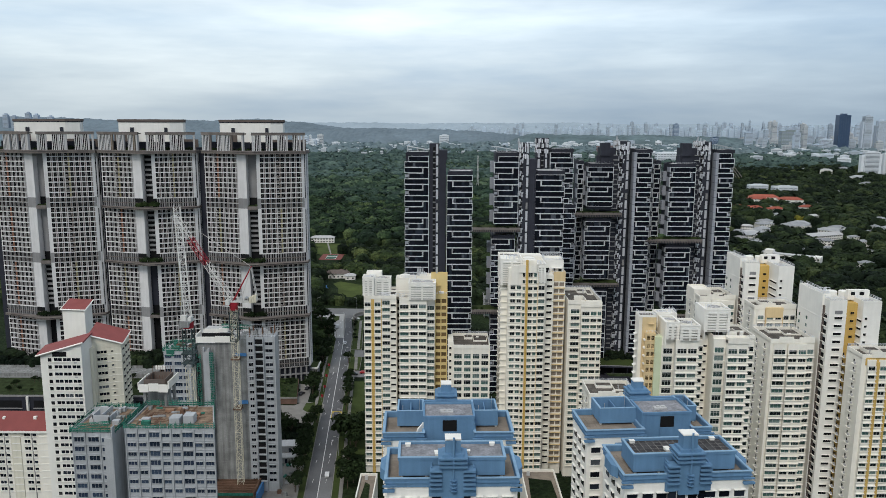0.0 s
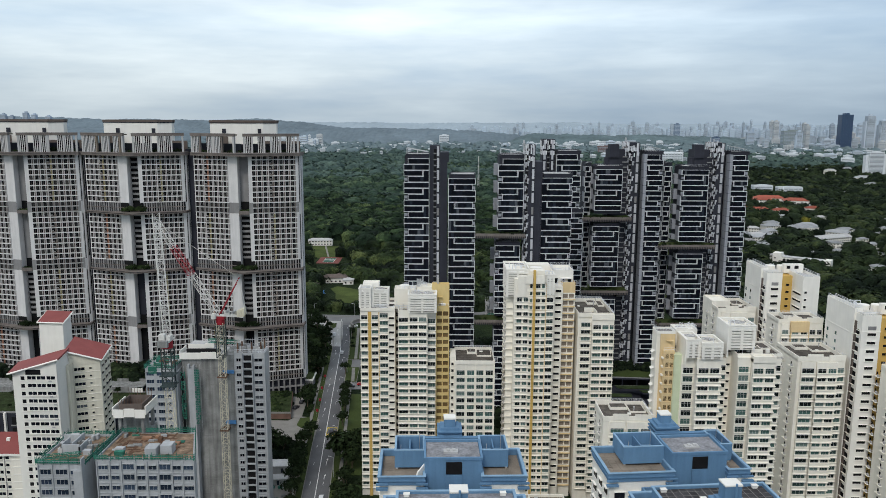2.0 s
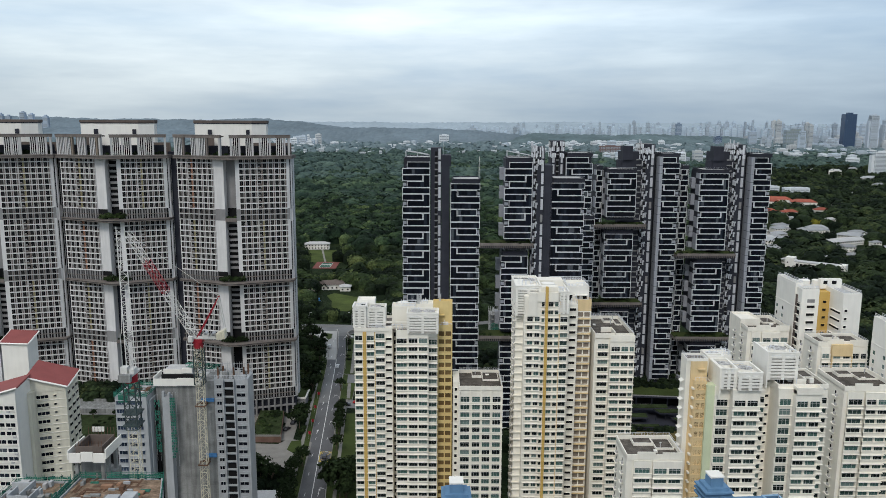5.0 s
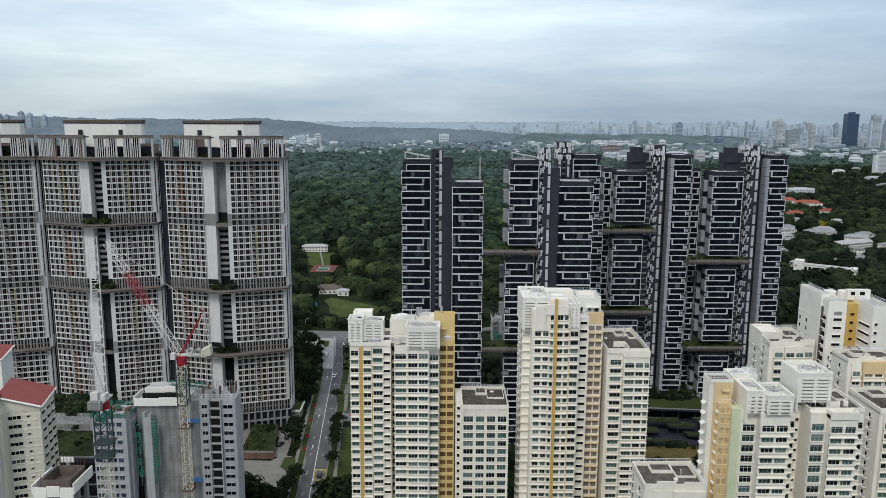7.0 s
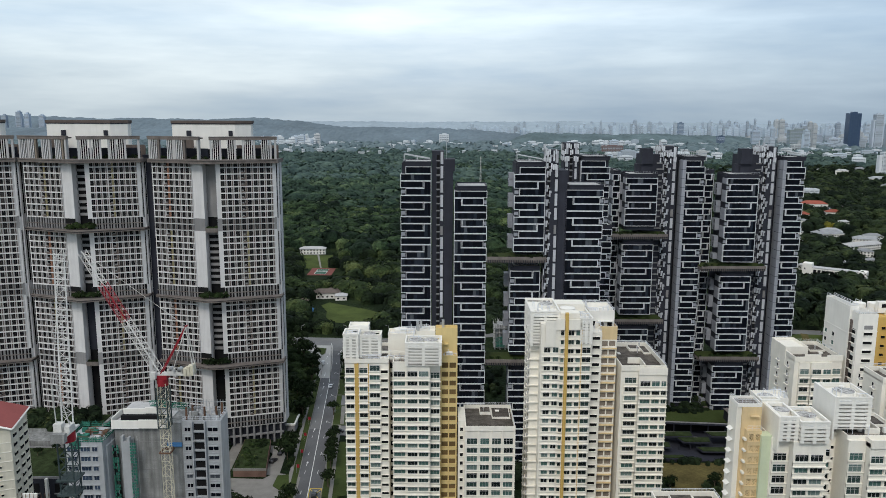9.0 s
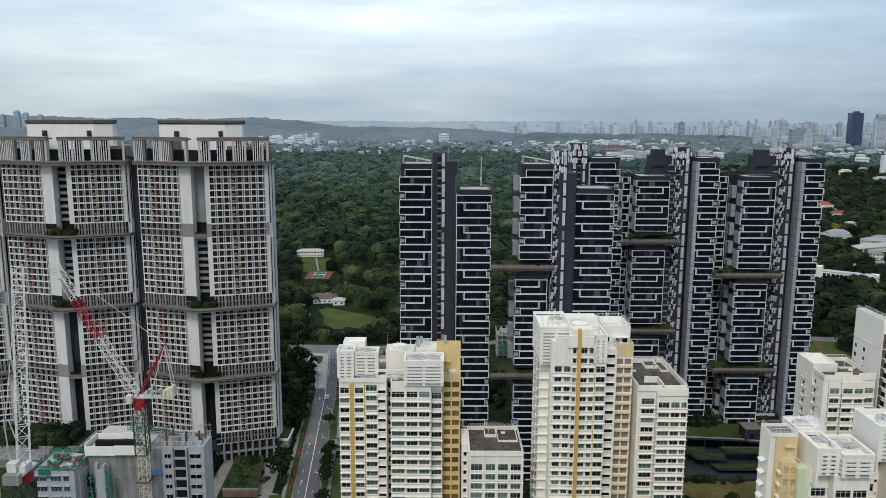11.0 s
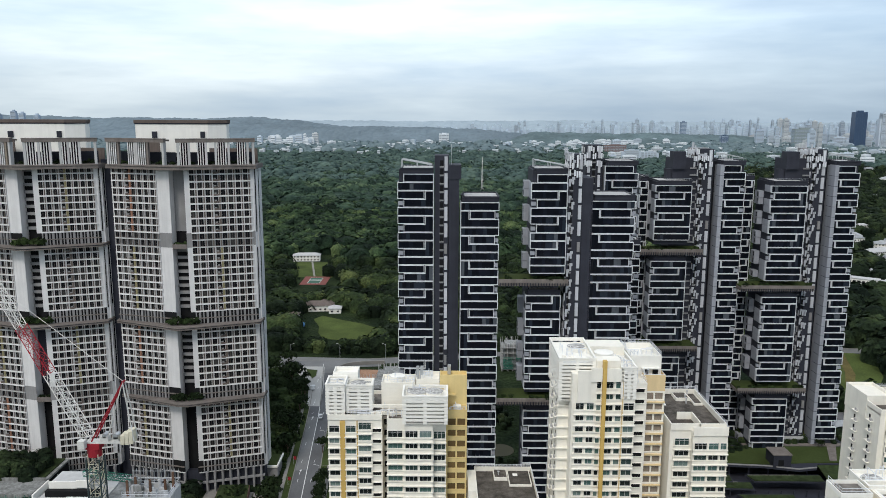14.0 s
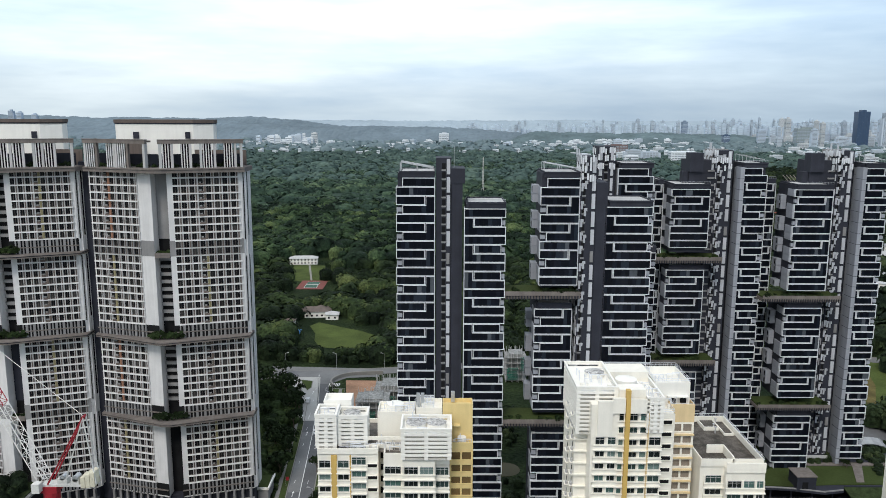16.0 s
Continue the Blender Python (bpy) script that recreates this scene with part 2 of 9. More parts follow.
M["leaf"] = leaf_material("garden_foliage", [(0.0125, 0.0215, 0.0085), (0.027, 0.044, 0.0155), (0.052, 0.077, 0.025), (0.088, 0.106, 0.036)])
M["forest"] = leaf_material("forest_foliage", [(0.0067, 0.0140, 0.0083), (0.0168, 0.0319, 0.0168), (0.0443, 0.0738, 0.0332), (0.1075, 0.1434, 0.0572)])
M["near_forest"] = leaf_material("forest_edge_foliage", [(0.0055, 0.0105, 0.0051), (0.0143, 0.0242, 0.0103), (0.0387, 0.0593, 0.0222), (0.1012, 0.1242, 0.0444)])
M["suburb"] = leaf_material("dark_garden_foliage", [(0.0050, 0.0100, 0.0057), (0.0135, 0.0226, 0.0110), (0.0318, 0.0483, 0.0204), (0.0707, 0.0874, 0.0343)])
# greens turn paler and bluer with distance: haze mixed into the colour
M["mid_forest"] = leaf_material("lightly_hazed_foliage", [(0.0170, 0.0320, 0.0239), (0.0317, 0.0561, 0.0383), (0.0595, 0.0952, 0.0579), (0.1092, 0.1512, 0.0831)], fine=0.3, rugged=0.5)
M["far_forest"] = leaf_material("hazed_forest_foliage", [(0.0406, 0.0672, 0.0625), (0.0574, 0.0910, 0.0811), (0.0800, 0.1209, 0.1019), (0.1122, 0.1591, 0.1266)], fine=0.15, rugged=0.35)
M["last_forest"] = leaf_material("deep_hazed_foliage", [(0.120, 0.166, 0.182), (0.134, 0.182, 0.196), (0.150, 0.198, 0.210), (0.170, 0.218, 0.226)], fine=0.08, rugged=0.25)
M["ground"] = leaf_material("rough_grass_and_undergrowth", [(0.0112, 0.0196, 0.0084), (0.0210, 0.0330, 0.0135), (0.0340, 0.0510, 0.0187), (0.0522, 0.0665, 0.0285)], 0.95)
M["flower"] = leaf_material("yellow_flowering_foliage", [(0.06, 0.08, 0.02), (0.16, 0.15, 0.025), (0.30, 0.26, 0.04)])


# ---- mesh building ----
class Geo:
    """Gathers simple solids, with a material slot for each face."""

    def __init__(self):
        self.v, self.f, self.s, self.solids = [], [], [], []

    def add(self, verts, faces, slot=0):
        o, q0 = len(self.v), len(self.f)
        self.v.extend(tuple(p) for p in verts)
        self.f.extend(tuple(o + i for i in q) for q in faces)
        self.s.extend([slot] * len(faces))
        self.solids.append((o, len(self.v), q0, len(self.f)))
        return self

    def prism(self, pts, z0, z1, slot=0):
        n = len(pts)
        v = [(x, y, z0) for x, y in pts] + [(x, y, z1) for x, y in pts]
        f = [tuple(range(n - 1, -1, -1)), tuple(range(n, 2 * n))] + [(i, (i + 1) % n, n + (i + 1) % n, n + i) for i in range(n)]
        return self.add(v, f, slot)

    def box(self, x0, x1, y0, y1, z0, z1, slot=0):
        return self.prism([(x0, y0), (x1, y0), (x1, y1), (x0, y1)], z0, z1, slot)

    def rim(self, x0, x1, y0, y1, z0, z1, w=0.35, slot=0):
        """A parapet round a roof."""
        v = [(x, y, z) for z in (z0, z1) for x, y in ((x0, y0), (x1, y0), (x1, y1), (x0, y1), (x0 + w, y0 + w), (x1 - w, y0 + w), (x1 - w, y1 - w), (x0 + w, y1 - w))]
        f = []
        for i in range(4):
            j = (i + 1) % 4
            f += [(i, j, 8 + j, 8 + i), (4 + j, 4 + i, 12 + i, 12 + j), (8 + i, 8 + j, 12 + j, 12 + i), (j, i, 4 + i, 4 + j)]
        return self.add(v, f, slot)

    def tube(self, p, q, r, r2=None, n=6, slot=0):
        p, q = Vector(p), Vector(q)
        a = (q - p).normalized()
        u = a.orthogonal().normalized()
        w = a.cross(u)
        r2 = r if r2 is None else r2
        v = [c + (u * math.cos(2 * math.pi * i / n + 0.785) + w * math.sin(2 * math.pi * i / n + 0.785)) * k for c, k in ((p, r), (q, r2)) for i in range(n)]
        f = [tuple(range(n - 1, -1, -1)), tuple(range(n, 2 * n))] + [(i, (i + 1) % n, n + (i + 1) % n, n + i) for i in range(n)]
        return self.add(v, f, slot)

    def moved(self, m):
        self.v = [tuple(m @ Vector(p)) for p in self.v]
        return self

    def join(self, other, m=None):
        pts = [tuple(m @ Vector(p)) for p in other.v] if m else other.v
        o = len(self.v)
        self.v.extend(pts)
        self.f.extend(tuple(o + i for i in q) for q in other.f)
        self.s.extend(other.s)
        return self

    def mesh(self, name, mats):
        me = bpy.data.meshes.new(name)
        me.from_pydata(self.v, [], self.f)
        for k in mats:
            me.materials.append(M[k])
        if len(mats) > 1:
            me.polygons.foreach_set("material_index", self.s)
        me.update()
        return me


def thing(name, label, category, group="", at=(0, 0, 0), yaw=0.0, kind=""):
    ob = new(name)
    ob.matrix_world = pose(*at, 0, 0, yaw)
    return tagged(ob, label, category, group, kind)


SPLIT = {"wall", "wall_fin", "parapet", "lift_room", "ground_column", "core_wall", "core_slab", "stub_column", "roof_slab", "wing_wall", "yellow_wing", "yellow_stripe", "pergola_post", "formwork", "tank_frame", "starter_wall", "podium_wall", "podium_lawn", "recess_panel", "roof_cap", "head_wall", "side_leaf", "pier", "vent", "end_wall", "end_slot", "cornice", "roof_kerb", "roof_upstand"}


def part(name, geo, mats, parent, label="", kind="", m=None):
    if name in SPLIT and len(geo.solids) > 1:
        for lo, hi, fl, fh in geo.solids:
            g = Geo()
            g.v, g.f, g.s = geo.v[lo:hi], [tuple(i - lo for i in q) for q in geo.f[fl:fh]], geo.s[fl:fh]
            ob = part(name, g, mats, parent, label, kind, m)
        return ob
    ob = new(name, geo.mesh(name, mats.split()))
    ob.parent = parent
    if m:
        ob.matrix_basis = m
    return tagged(ob, label, kind=kind)


def solo(name, geo, mats, label, category, kind="", group=""):
    return tagged(new(name, geo.mesh(name, mats.split())), label, category, group, kind)


def pieces(name, geo, mats, parent, places, keep=300):
    """One mesh set at many places: the first ones as parts of their own, those past that joined."""
    me = geo.mesh(name, mats.split())
    for m in places[:keep]:
        ob = new(name, me)
        ob.parent = parent
        ob.matrix_basis = m
    if len(places) > keep:
        rest = Geo()
        for m in places[keep:]:
            rest.join(geo, m)
        part(name, rest, mats, parent, kind="stuff")


def at(x, y, z, yaw=0.0):
    return pose(x, y, z, 0, 0, yaw)


# ---- pale housing towers ----
def window_geo(w, h, n=2):
    """A window of n lights: dark panes set in slim frames."""
    g = Geo()
    g.box(0, w, 0.06, 0.10, 0, h, 0)
    for k in range(n + 1):
        x = k * w / n
        g.box(max(0, x - 0.035), min(w, x + 0.035), 0.0, 0.06, 0, h, 1)
    g.box(0.05, w - 0.05, 0.0, 0.06, h - 0.09, h, 1)
    g.box(0.05, w - 0.05, 0.0, 0.06, 0, 0.07, 1)
    if h > 1.2:
        g.box(0.05, w - 0.05, 0.01, 0.06, h * 0.68, h * 0.68 + 0.06, 1)
    return g


def rows_down(z0, z1, st):
    return [z1 - (i + 1) * st for i in range(int((z1 - z0) / st))]


def window_bay(b, x0, x1, yf, z0, z1, splits, wall="cream", st=2.8, hood=0.42, keep=12, wh=1.64, frame="offwhite"):
    """Bands of windows between projecting spandrels, storey upon storey. splits: window spans along the bay."""
    w = x1 - x0
    zs = rows_down(z0, z1, st)
    sp = Geo().box(0, w, 0, 0.36, 0, st - wh - 0.1)
    sp.box(-0.08, w + 0.08, -0.28, 0.02, st - wh - 0.24, st - wh - 0.1)
    if hood:
        sp.box(-0.14, w + 0.14, -hood - 0.06, 0.30, -0.16, 0.03)
    pieces("spandrel", sp, wall, b, [at(x0, yf, z) for z in zs], keep)
    edge = Geo()
    for c in [0.0] + [s for s, e in splits[1:]]:
        edge.box(c - (0 if c == 0 else 0.25), c + 0.22, 0.02, 0.36, zs[-1] - z0, z1 - z0)
    edge.box(w - 0.22, w, 0.02, 0.36, zs[-1] - z0, z1 - z0)
    part("pier", edge, wall, b, m=at(x0, yf, z0))
    for s, e in splits:
        n = max(1, round((e - s) / 1.1))
        pieces("window", window_geo(e - s, wh, n), "glass " + frame, b, [at(x0 + s, yf + 0.22, z + st - wh - 0.1) for z in zs], keep)


def slot_bay(b, x0, x1, yf, z0, z1, wall="cream", st=2.8, w=1.6, h=0.9, pane="void"):
    """A plain strip of wall with one dark opening and its sill at every storey."""
    zs = rows_down(z0, z1, st)
    c = (x0 + x1) / 2
    g = Geo().box(-w / 2, w / 2, -0.01, 0.05, 0, h, 0)
    g.box(-w / 2 - 0.15, w / 2 + 0.15, -0.3, 0.0, -0.15, 0.0, 1)
    g.box(-w / 2 - 0.15, w / 2 + 0.15, -0.35, 0.0, h, h + 0.12, 1)
    pieces("window_opening", g, pane + " " + wall, b, [at(c, yf, z + 1.1) for z in zs], 16)


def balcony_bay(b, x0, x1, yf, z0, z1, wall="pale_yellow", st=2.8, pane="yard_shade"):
    """Recessed service yards behind coloured parapets: a flat dark pane stands for their shade."""
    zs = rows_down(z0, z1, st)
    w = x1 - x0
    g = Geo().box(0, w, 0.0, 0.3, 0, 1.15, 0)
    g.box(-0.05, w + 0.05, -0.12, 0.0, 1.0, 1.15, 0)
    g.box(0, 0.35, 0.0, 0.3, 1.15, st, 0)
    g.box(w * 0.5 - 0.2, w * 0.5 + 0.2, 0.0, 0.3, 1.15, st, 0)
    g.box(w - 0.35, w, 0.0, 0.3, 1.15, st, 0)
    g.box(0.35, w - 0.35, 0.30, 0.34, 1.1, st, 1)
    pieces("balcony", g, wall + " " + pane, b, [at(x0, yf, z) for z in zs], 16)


def louvre_box(b, x0, x1, y0, y1, z0, z1, gap=0.92, mat="white", tanks=()):
    """A rooftop tank room screened by horizontal louvres, its top open."""
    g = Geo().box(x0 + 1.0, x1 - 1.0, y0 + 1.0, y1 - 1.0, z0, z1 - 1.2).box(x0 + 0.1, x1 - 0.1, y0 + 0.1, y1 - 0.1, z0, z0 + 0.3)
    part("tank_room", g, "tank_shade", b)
    fr = Geo()
    for x, y in ((x0, y0), (x1 - 0.9, y0), (x0, y1 - 0.3), (x1 - 0.9, y1 - 0.3), ((x0 + x1) / 2 - 0.45, y0)):
        fr.box(x + 0.04, x + 0.86, y + 0.05, y + 0.3, z0, z1)
    for x, y in ((x0, (y0 + y1) / 2), (x1 - 0.3, (y0 + y1) / 2)):
        fr.box(x + 0.04, x + 0.26, y, y + 0.9, z0, z1)
    fr.rim(x0 - 0.08, x1 + 0.08, y0 - 0.08, y1 + 0.08, z1 + 0.01, z1 + 0.3, 0.42)
    part("louvre_frame", fr, mat, b)
    part("tank_deck", Geo().box(x0 + 0.25, x1 - 0.25, y0 + 0.25, y1 - 0.25, z1 - 1.2, z1 - 1.0), mat, b)
    s = Geo().rim(0, x1 - x0, 0, y1 - y0, 0, 0.54, 0.2)
    n = int((z1 - z0) / gap)
    pieces("louvre", s, mat, b, [at(x0, y0, z1 - 0.54 - k * gap) for k in range(n)])
    for cx, cy, r in tanks:
        t = Geo().tube((cx, cy, z1 - 1.4), (cx, cy, z1 + 0.1), r, n=20)
        tank = part("water_tank", t, "white", b, "round white water tank")
        part("tank_lid", Geo().tube((cx, cy, z1 + 0.1), (cx, cy, z1 + 0.4), r * 1.03, 0.3, n=20), "tank_lid", tank, "mottled grey domed lid")


def flat_roof(b, x0, x1, y0, y1, z, mat="roof", rim="cream", h=1.0, bits=3, seed=1):
    part("roof_slab", Geo().box(x0 + 0.3, x1 - 0.3, y0 + 0.3, y1 - 0.3, z - 0.2, z + 0.06), mat, b)
    part("parapet", Geo().rim(x0, x1, y0, y1, z - 0.25, z + h, 0.3), rim, b)
    rnd = random.Random(seed)
    for k in range(bits):
        w, d = rnd.uniform(0.7, 1.6), rnd.uniform(0.7, 1.4)
        x, y = rnd.uniform(x0 + 1.2, x1 - 3), rnd.uniform(y0 + 1.2, y1 - 3)
        part("roof_hatch", Geo().box(x, x + w, y, y + d, z + 0.06, z + rnd.uniform(0.3, 0.7)), "white", b)


def dark_decks(b, x0, x1, y0, y1, z, seed, n=1):
    """A raised dark-topped plinth with a stepped pale kerb, and a few vents, as the flat roofs carry them."""
    rnd = random.Random(seed)
    xm, h = x0 + (x1 - x0) * rnd.uniform(0.35, 0.6), rnd.choice((0.7, 1.0))
    for xa, xb, ya, yb, hh in ((x0, xm, y0 + (y1 - y0) * 0.4, y1, h), (xm + 0.2, x1, y0, y1, h * 0.5)):
        part("roof_plinth", Geo().box(xa, xb, ya, ya + 0.2, z, z + hh + 0.25).box(xa, xa + 0.2, ya + 0.2, yb, z, z + hh + 0.25).box(xb - 0.2, xb, ya + 0.2, yb, z, z + hh + 0.25), "cream", b)
        part("roof_plinth_deck", Geo().box(xa + 0.2, xb - 0.2, ya + 0.2, yb, z, z + hh), "dark_roof", b)
    for k in range(n):
        x, y = rnd.uniform(x0, x1 - 1), rnd.uniform(y0, y1 - 1)
        part("roof_vent", Geo().tube((x, y, z), (x, y, z + 1.5), 0.16, n=8).tube((x, y, z + 1.5), (x, y, z + 1.7), 0.3, n=8), "offwhite", b)


def pipework(b, x0, x1, y0, y1, z, seed, n=9):
    """White pipe runs, risers and small cabinets that crowd a roof."""
    rnd = random.Random(seed)
    g, c = Geo(), Geo()
    for k in range(n):
        x, y, h = rnd.uniform(x0, x1 - 1), rnd.uniform(y0, y1 - 1), rnd.uniform(0.5, 2.2)
        if rnd.random() < 0.5:
            xe = min(x1, x + rnd.uniform(1.2, 4.5))
            g.tube((x, y, z + h), (xe, y, z + h), 0.09, n=5).tube((x, y, z), (x, y, z + h), 0.08, n=5).tube((xe, y, z), (xe, y, z + h), 0.08, n=5)
        else:
            ye = min(y1, y + rnd.uniform(1.2, 4.0))
            g.tube((x, y, z + h), (x, ye, z + h), 0.09, n=5).tube((x, y, z), (x, y, z + h + 0.7), 0.08, n=5).tube((x, ye, z), (x, ye, z + h), 0.08, n=5)
    for k in range(max(2, n // 3)):
        x, y = rnd.uniform(x0, x1 - 1.4), rnd.uniform(y0, y1 - 1.2)
        c.box(x, x + rnd.uniform(0.6, 1.5), y, y + rnd.uniform(0.5, 1.1), z, z + rnd.uniform(0.5, 1.5))
    part("roof_pipework", g, "frame_white", b, kind="stuff")
    part("roof_cabinet", c, "white", b, kind="stuff")


def railing(b, pts, z, h=1.1):
    g = Geo()
    for (xa, ya), (xb, yb) in zip(pts, pts[1:]):
        for k in (0.5, 1.0):
            g.tube((xa, ya, z + h * k), (xb, yb, z + h * k), 0.05, n=4)
        n = max(2, int(math.hypot(xb - xa, yb - ya) / 0.9))
        for i in range(n + 1):
            x, y = xa + (xb - xa) * i / n, ya + (yb - ya) * i / n
            g.tube((x, y, z), (x, y, z + h), 0.03, n=4)
    part("railing", g, "frame_white", b)


def ac_ledges(b, x, y, z0, z1, st=2.8, side=-1):
    """Condenser ledges up a side wall, each with its unit."""
    g = Geo().box(0, 0.75 * side, 0, 2.4, 0, 0.12, 0) if side > 0 else Geo().box(-0.75, 0, 0, 2.4, 0, 0.12, 0)
    g.box(*( (0.1, 0.5) if side > 0 else (-0.5, -0.1) ), 0.3, 1.2, 0.12, 0.8, 1)
    g.box(*( (0.0, 0.02) if side > 0 else (-0.02, 0.0) ), 1.4, 2.2, 0.3, 1.5, 2)
    pieces("condenser_ledge", g, "cream offwhite void", b, [at(x, y, z + 0.6) for z in rows_down(z0, z1, st)], 16)


# tower with a slim ochre stripe, two louvred tank rooms and an ochre stair wing
def tower_a():
    b = thing("apartment_tower", "cream apartment tower with ochre stripes and white louvred tank rooms", "apartment tower")
    w = Geo().box(-31.7, -18.5, 305.36, 322, 0, 75.0)
    w.box(-18.5, -17.2, 310, 322, 0, 74).box(-17.2, -13.1, 303.36, 322, 0, 73.6).box(-13.1, -6.1, 302.36, 322, 0, 75.2).box(-6.1, -3, 304.36, 322, 0, 74.5)
    part("wall", w, "cream", b)
    part("yellow_wing", Geo().box(-3, 2.2, 307.3, 322, 0, 75.2).box(-4.5, 2.2, 311.0, 314.5, 75.2, 83.4), "mid_yellow", b, "pale ochre painted stair wing")
    part("yellow_stripe", Geo().box(-28.7, -27.5, 304.75, 305.4, 0, 74.6), "yellow", b, "slim ochre upright stripe")
    window_bay(b, -31.6, -28.7, 305, 3, 73.4, [(0.25, 2.65)])
    window_bay(b, -27.5, -24.7, 305, 3, 73.4, [(0.2, 2.55)])
    part("yellow_stripe", Geo().box(-24.68, -24.45, 304.85, 305.4, 0, 74.6), "yellow", b, "slim ochre upright stripe")
    window_bay(b, -24.4, -21.0, 305, 3, 74.2, [(0.2, 3.2)], wh=1.75)
    slot_bay(b, -21.0, -18.6, 305.36, 3, 73.4, w=2.0, h=0.9)
    slot_bay(b, -18.5, -17.2, 310, 3, 73.4, w=1.0, h=1.6)
    window_bay(b, -17.2, -13.1, 303, 3, 73.0, [(0.3, 3.7)])
    window_bay(b, -13.1, -6.1, 302, 3, 73.4, [(0.4, 3.3), (3.6, 6.6)])
    window_bay(b, -6.1, -3.0, 304, 3, 72.4, [(0.15, 2.95)], wh=1.8)
    balcony_bay(b, -2.9, 2.1, 306.98, 3, 74.4, "mid_yellow")
    part("roof_slab", Geo().box(-31.4, -3.2, 305.8, 321.6, 75.0, 75.25), "roof", b)
    part("parapet", Geo().rim(-31.7, -18.5, 305, 322, 74.9, 76.2, 0.3).rim(-17.2, -3, 303.3, 322, 73.5, 75.9, 0.3), "cream", b)
    louvre_box(b, -32.2, -27.5, 305.8, 312, 76.0, 83.4)
    louvre_box(b, -27.5, -20.9, 306.8, 312, 76.0, 82.8, tanks=((-24.5, 309.2, 1.9),))
    part("lift_room", Geo().box(-31.2, -25, 312.4, 317, 75, 83.4).rim(-31.2, -25, 312.4, 317, 83.4, 84.4, 0.25), "white", b)
    part("vent", Geo().box(-29.8, -28.2, 312.3, 312.4, 81.6, 82.8).box(-27.0, -25.8, 312.3, 312.4, 81.6, 82.8), "void", b)
    part("lift_room", Geo().box(-19, -10.6, 310.5, 317, 75, 81.6).rim(-19, -10.6, 310.5, 317, 81.6, 82.4, 0.25), "cream", b)
    part("lift_room", Geo().box(-10.4, -4.6, 311, 317, 75, 82.4).rim(-10.4, -4.6, 311, 317, 82.4, 83.2, 0.25), "cream", b)
    part("water_tank", Geo().tube((-15.2, 313.8, 81.6), (-15.2, 313.8, 83.2), 1.9, n=20).tube((-15.2, 313.8, 83.2), (-15.2, 313.8, 83.6), 1.9, 0.2, n=20), "white", b)
    railing(b, [(-18.8, 310.7), (-10.8, 310.7), (-10.8, 316.8)], 82.3, 0.9)
    for x in (-10.4, -9.4):
        part("duct", Geo().box(x, x + 0.75, 312.4, 313.6, 82.4, 85.8), "metal", b)
    louvre_box(b, -13.4, -2.6, 301.6, 309.4, 75.2, 82.0, tanks=((-10.2, 305.6, 2.2), (-5.9, 305.8, 2.2)))
    part("tie_beam", Geo().box(-21, -13.4, 307.0, 307.5, 77.3, 78.0).box(-21, -13.4, 307.0, 307.5, 75.4, 76.1), "cream", b)
    part("parapet", Geo().rim(-3, 2.2, 307.3, 311.0, 75.2, 76.6, 0.25).rim(-4.5, 2.2, 311.0, 314.5, 83.4, 84.2, 0.2), "mid_yellow", b)
    part("water_tank", Geo().tube((-0.2, 309.6, 75.4), (-0.2, 309.6, 77.0), 1.0, n=16), "white", b)
    part("sunshade", Geo().box(-3.4, -0.6, 309.9, 311.0, 79.2, 79.5).box(-3.4, -3.2, 309.9, 311.0, 77.6, 79.2), "mid_yellow", b)
    part("duct", Geo().box(-2.6, -1.8, 313.4, 314.2, 83.6, 86.0), "metal", b)
    railing(b, [(-26.8, 305.2), (-21.2, 305.2)], 76.1)
    pipework(b, -26.6, -19, 305.8, 310, 75.2, 71, 10)
    pipework(b, -12.6, -3.4, 302.4, 308.8, 80.9, 72, 9)
    pipework(b, -20.6, -13.8, 305.8, 310, 75.2, 73, 8)
    pipework(b, -18.4, -11, 311, 316.6, 81.6, 74, 10)
    pipework(b, -10, -5, 311.4, 316.6, 82.4, 75, 8)
    pipework(b, -2.6, 1.8, 307.8, 310.6, 75.2, 76, 5)
    pipework(b, -31.8, -28, 306.4, 311.6, 82.2, 77, 6)


# low block with gridded windows on a dark flat roof
def tower_a_low():
    b = thing("apartment_block", "low cream apartment block with dark flat roof and gridded windows", "apartment block", at=(0, 0, 4.9))
    b.scale = (0.967, 0.967, 0.967)
    part("wall", Geo().box(4.6, 20, 309.36, 327, -5.2, 53).box(2.6, 4.6, 313, 325, -5.2, 54.5), "cream", b)
    window_bay(b, 4.6, 20, 309, -2, 50.6, [(0.6, 3.7), (4.5, 7.4), (8.1, 11.0), (11.7, 14.7)], wh=1.95, hood=0.2)
    col = Geo()
    for x in (4.6, 8.5, 12.2, 15.8, 19.5):
        col.box(x, x + 0.5, 308.75, 309.4, -5.2, 52.8)
    part("pier", col, "cream", b)
    slot_bay(b, 2.8, 4.4, 313, -2, 53, w=0.9, h=1.2)
    flat_roof(b, 4.6, 20, 309, 327, 53.2, "dark_roof", h=1.3, bits=2, seed=5)
    dark_decks(b, 9.6, 19.2, 318, 326.2, 53.26, 55)
    railing(b, [(5, 326.6), (19.7, 326.6), (19.7, 309.3)], 54.5, 0.8)


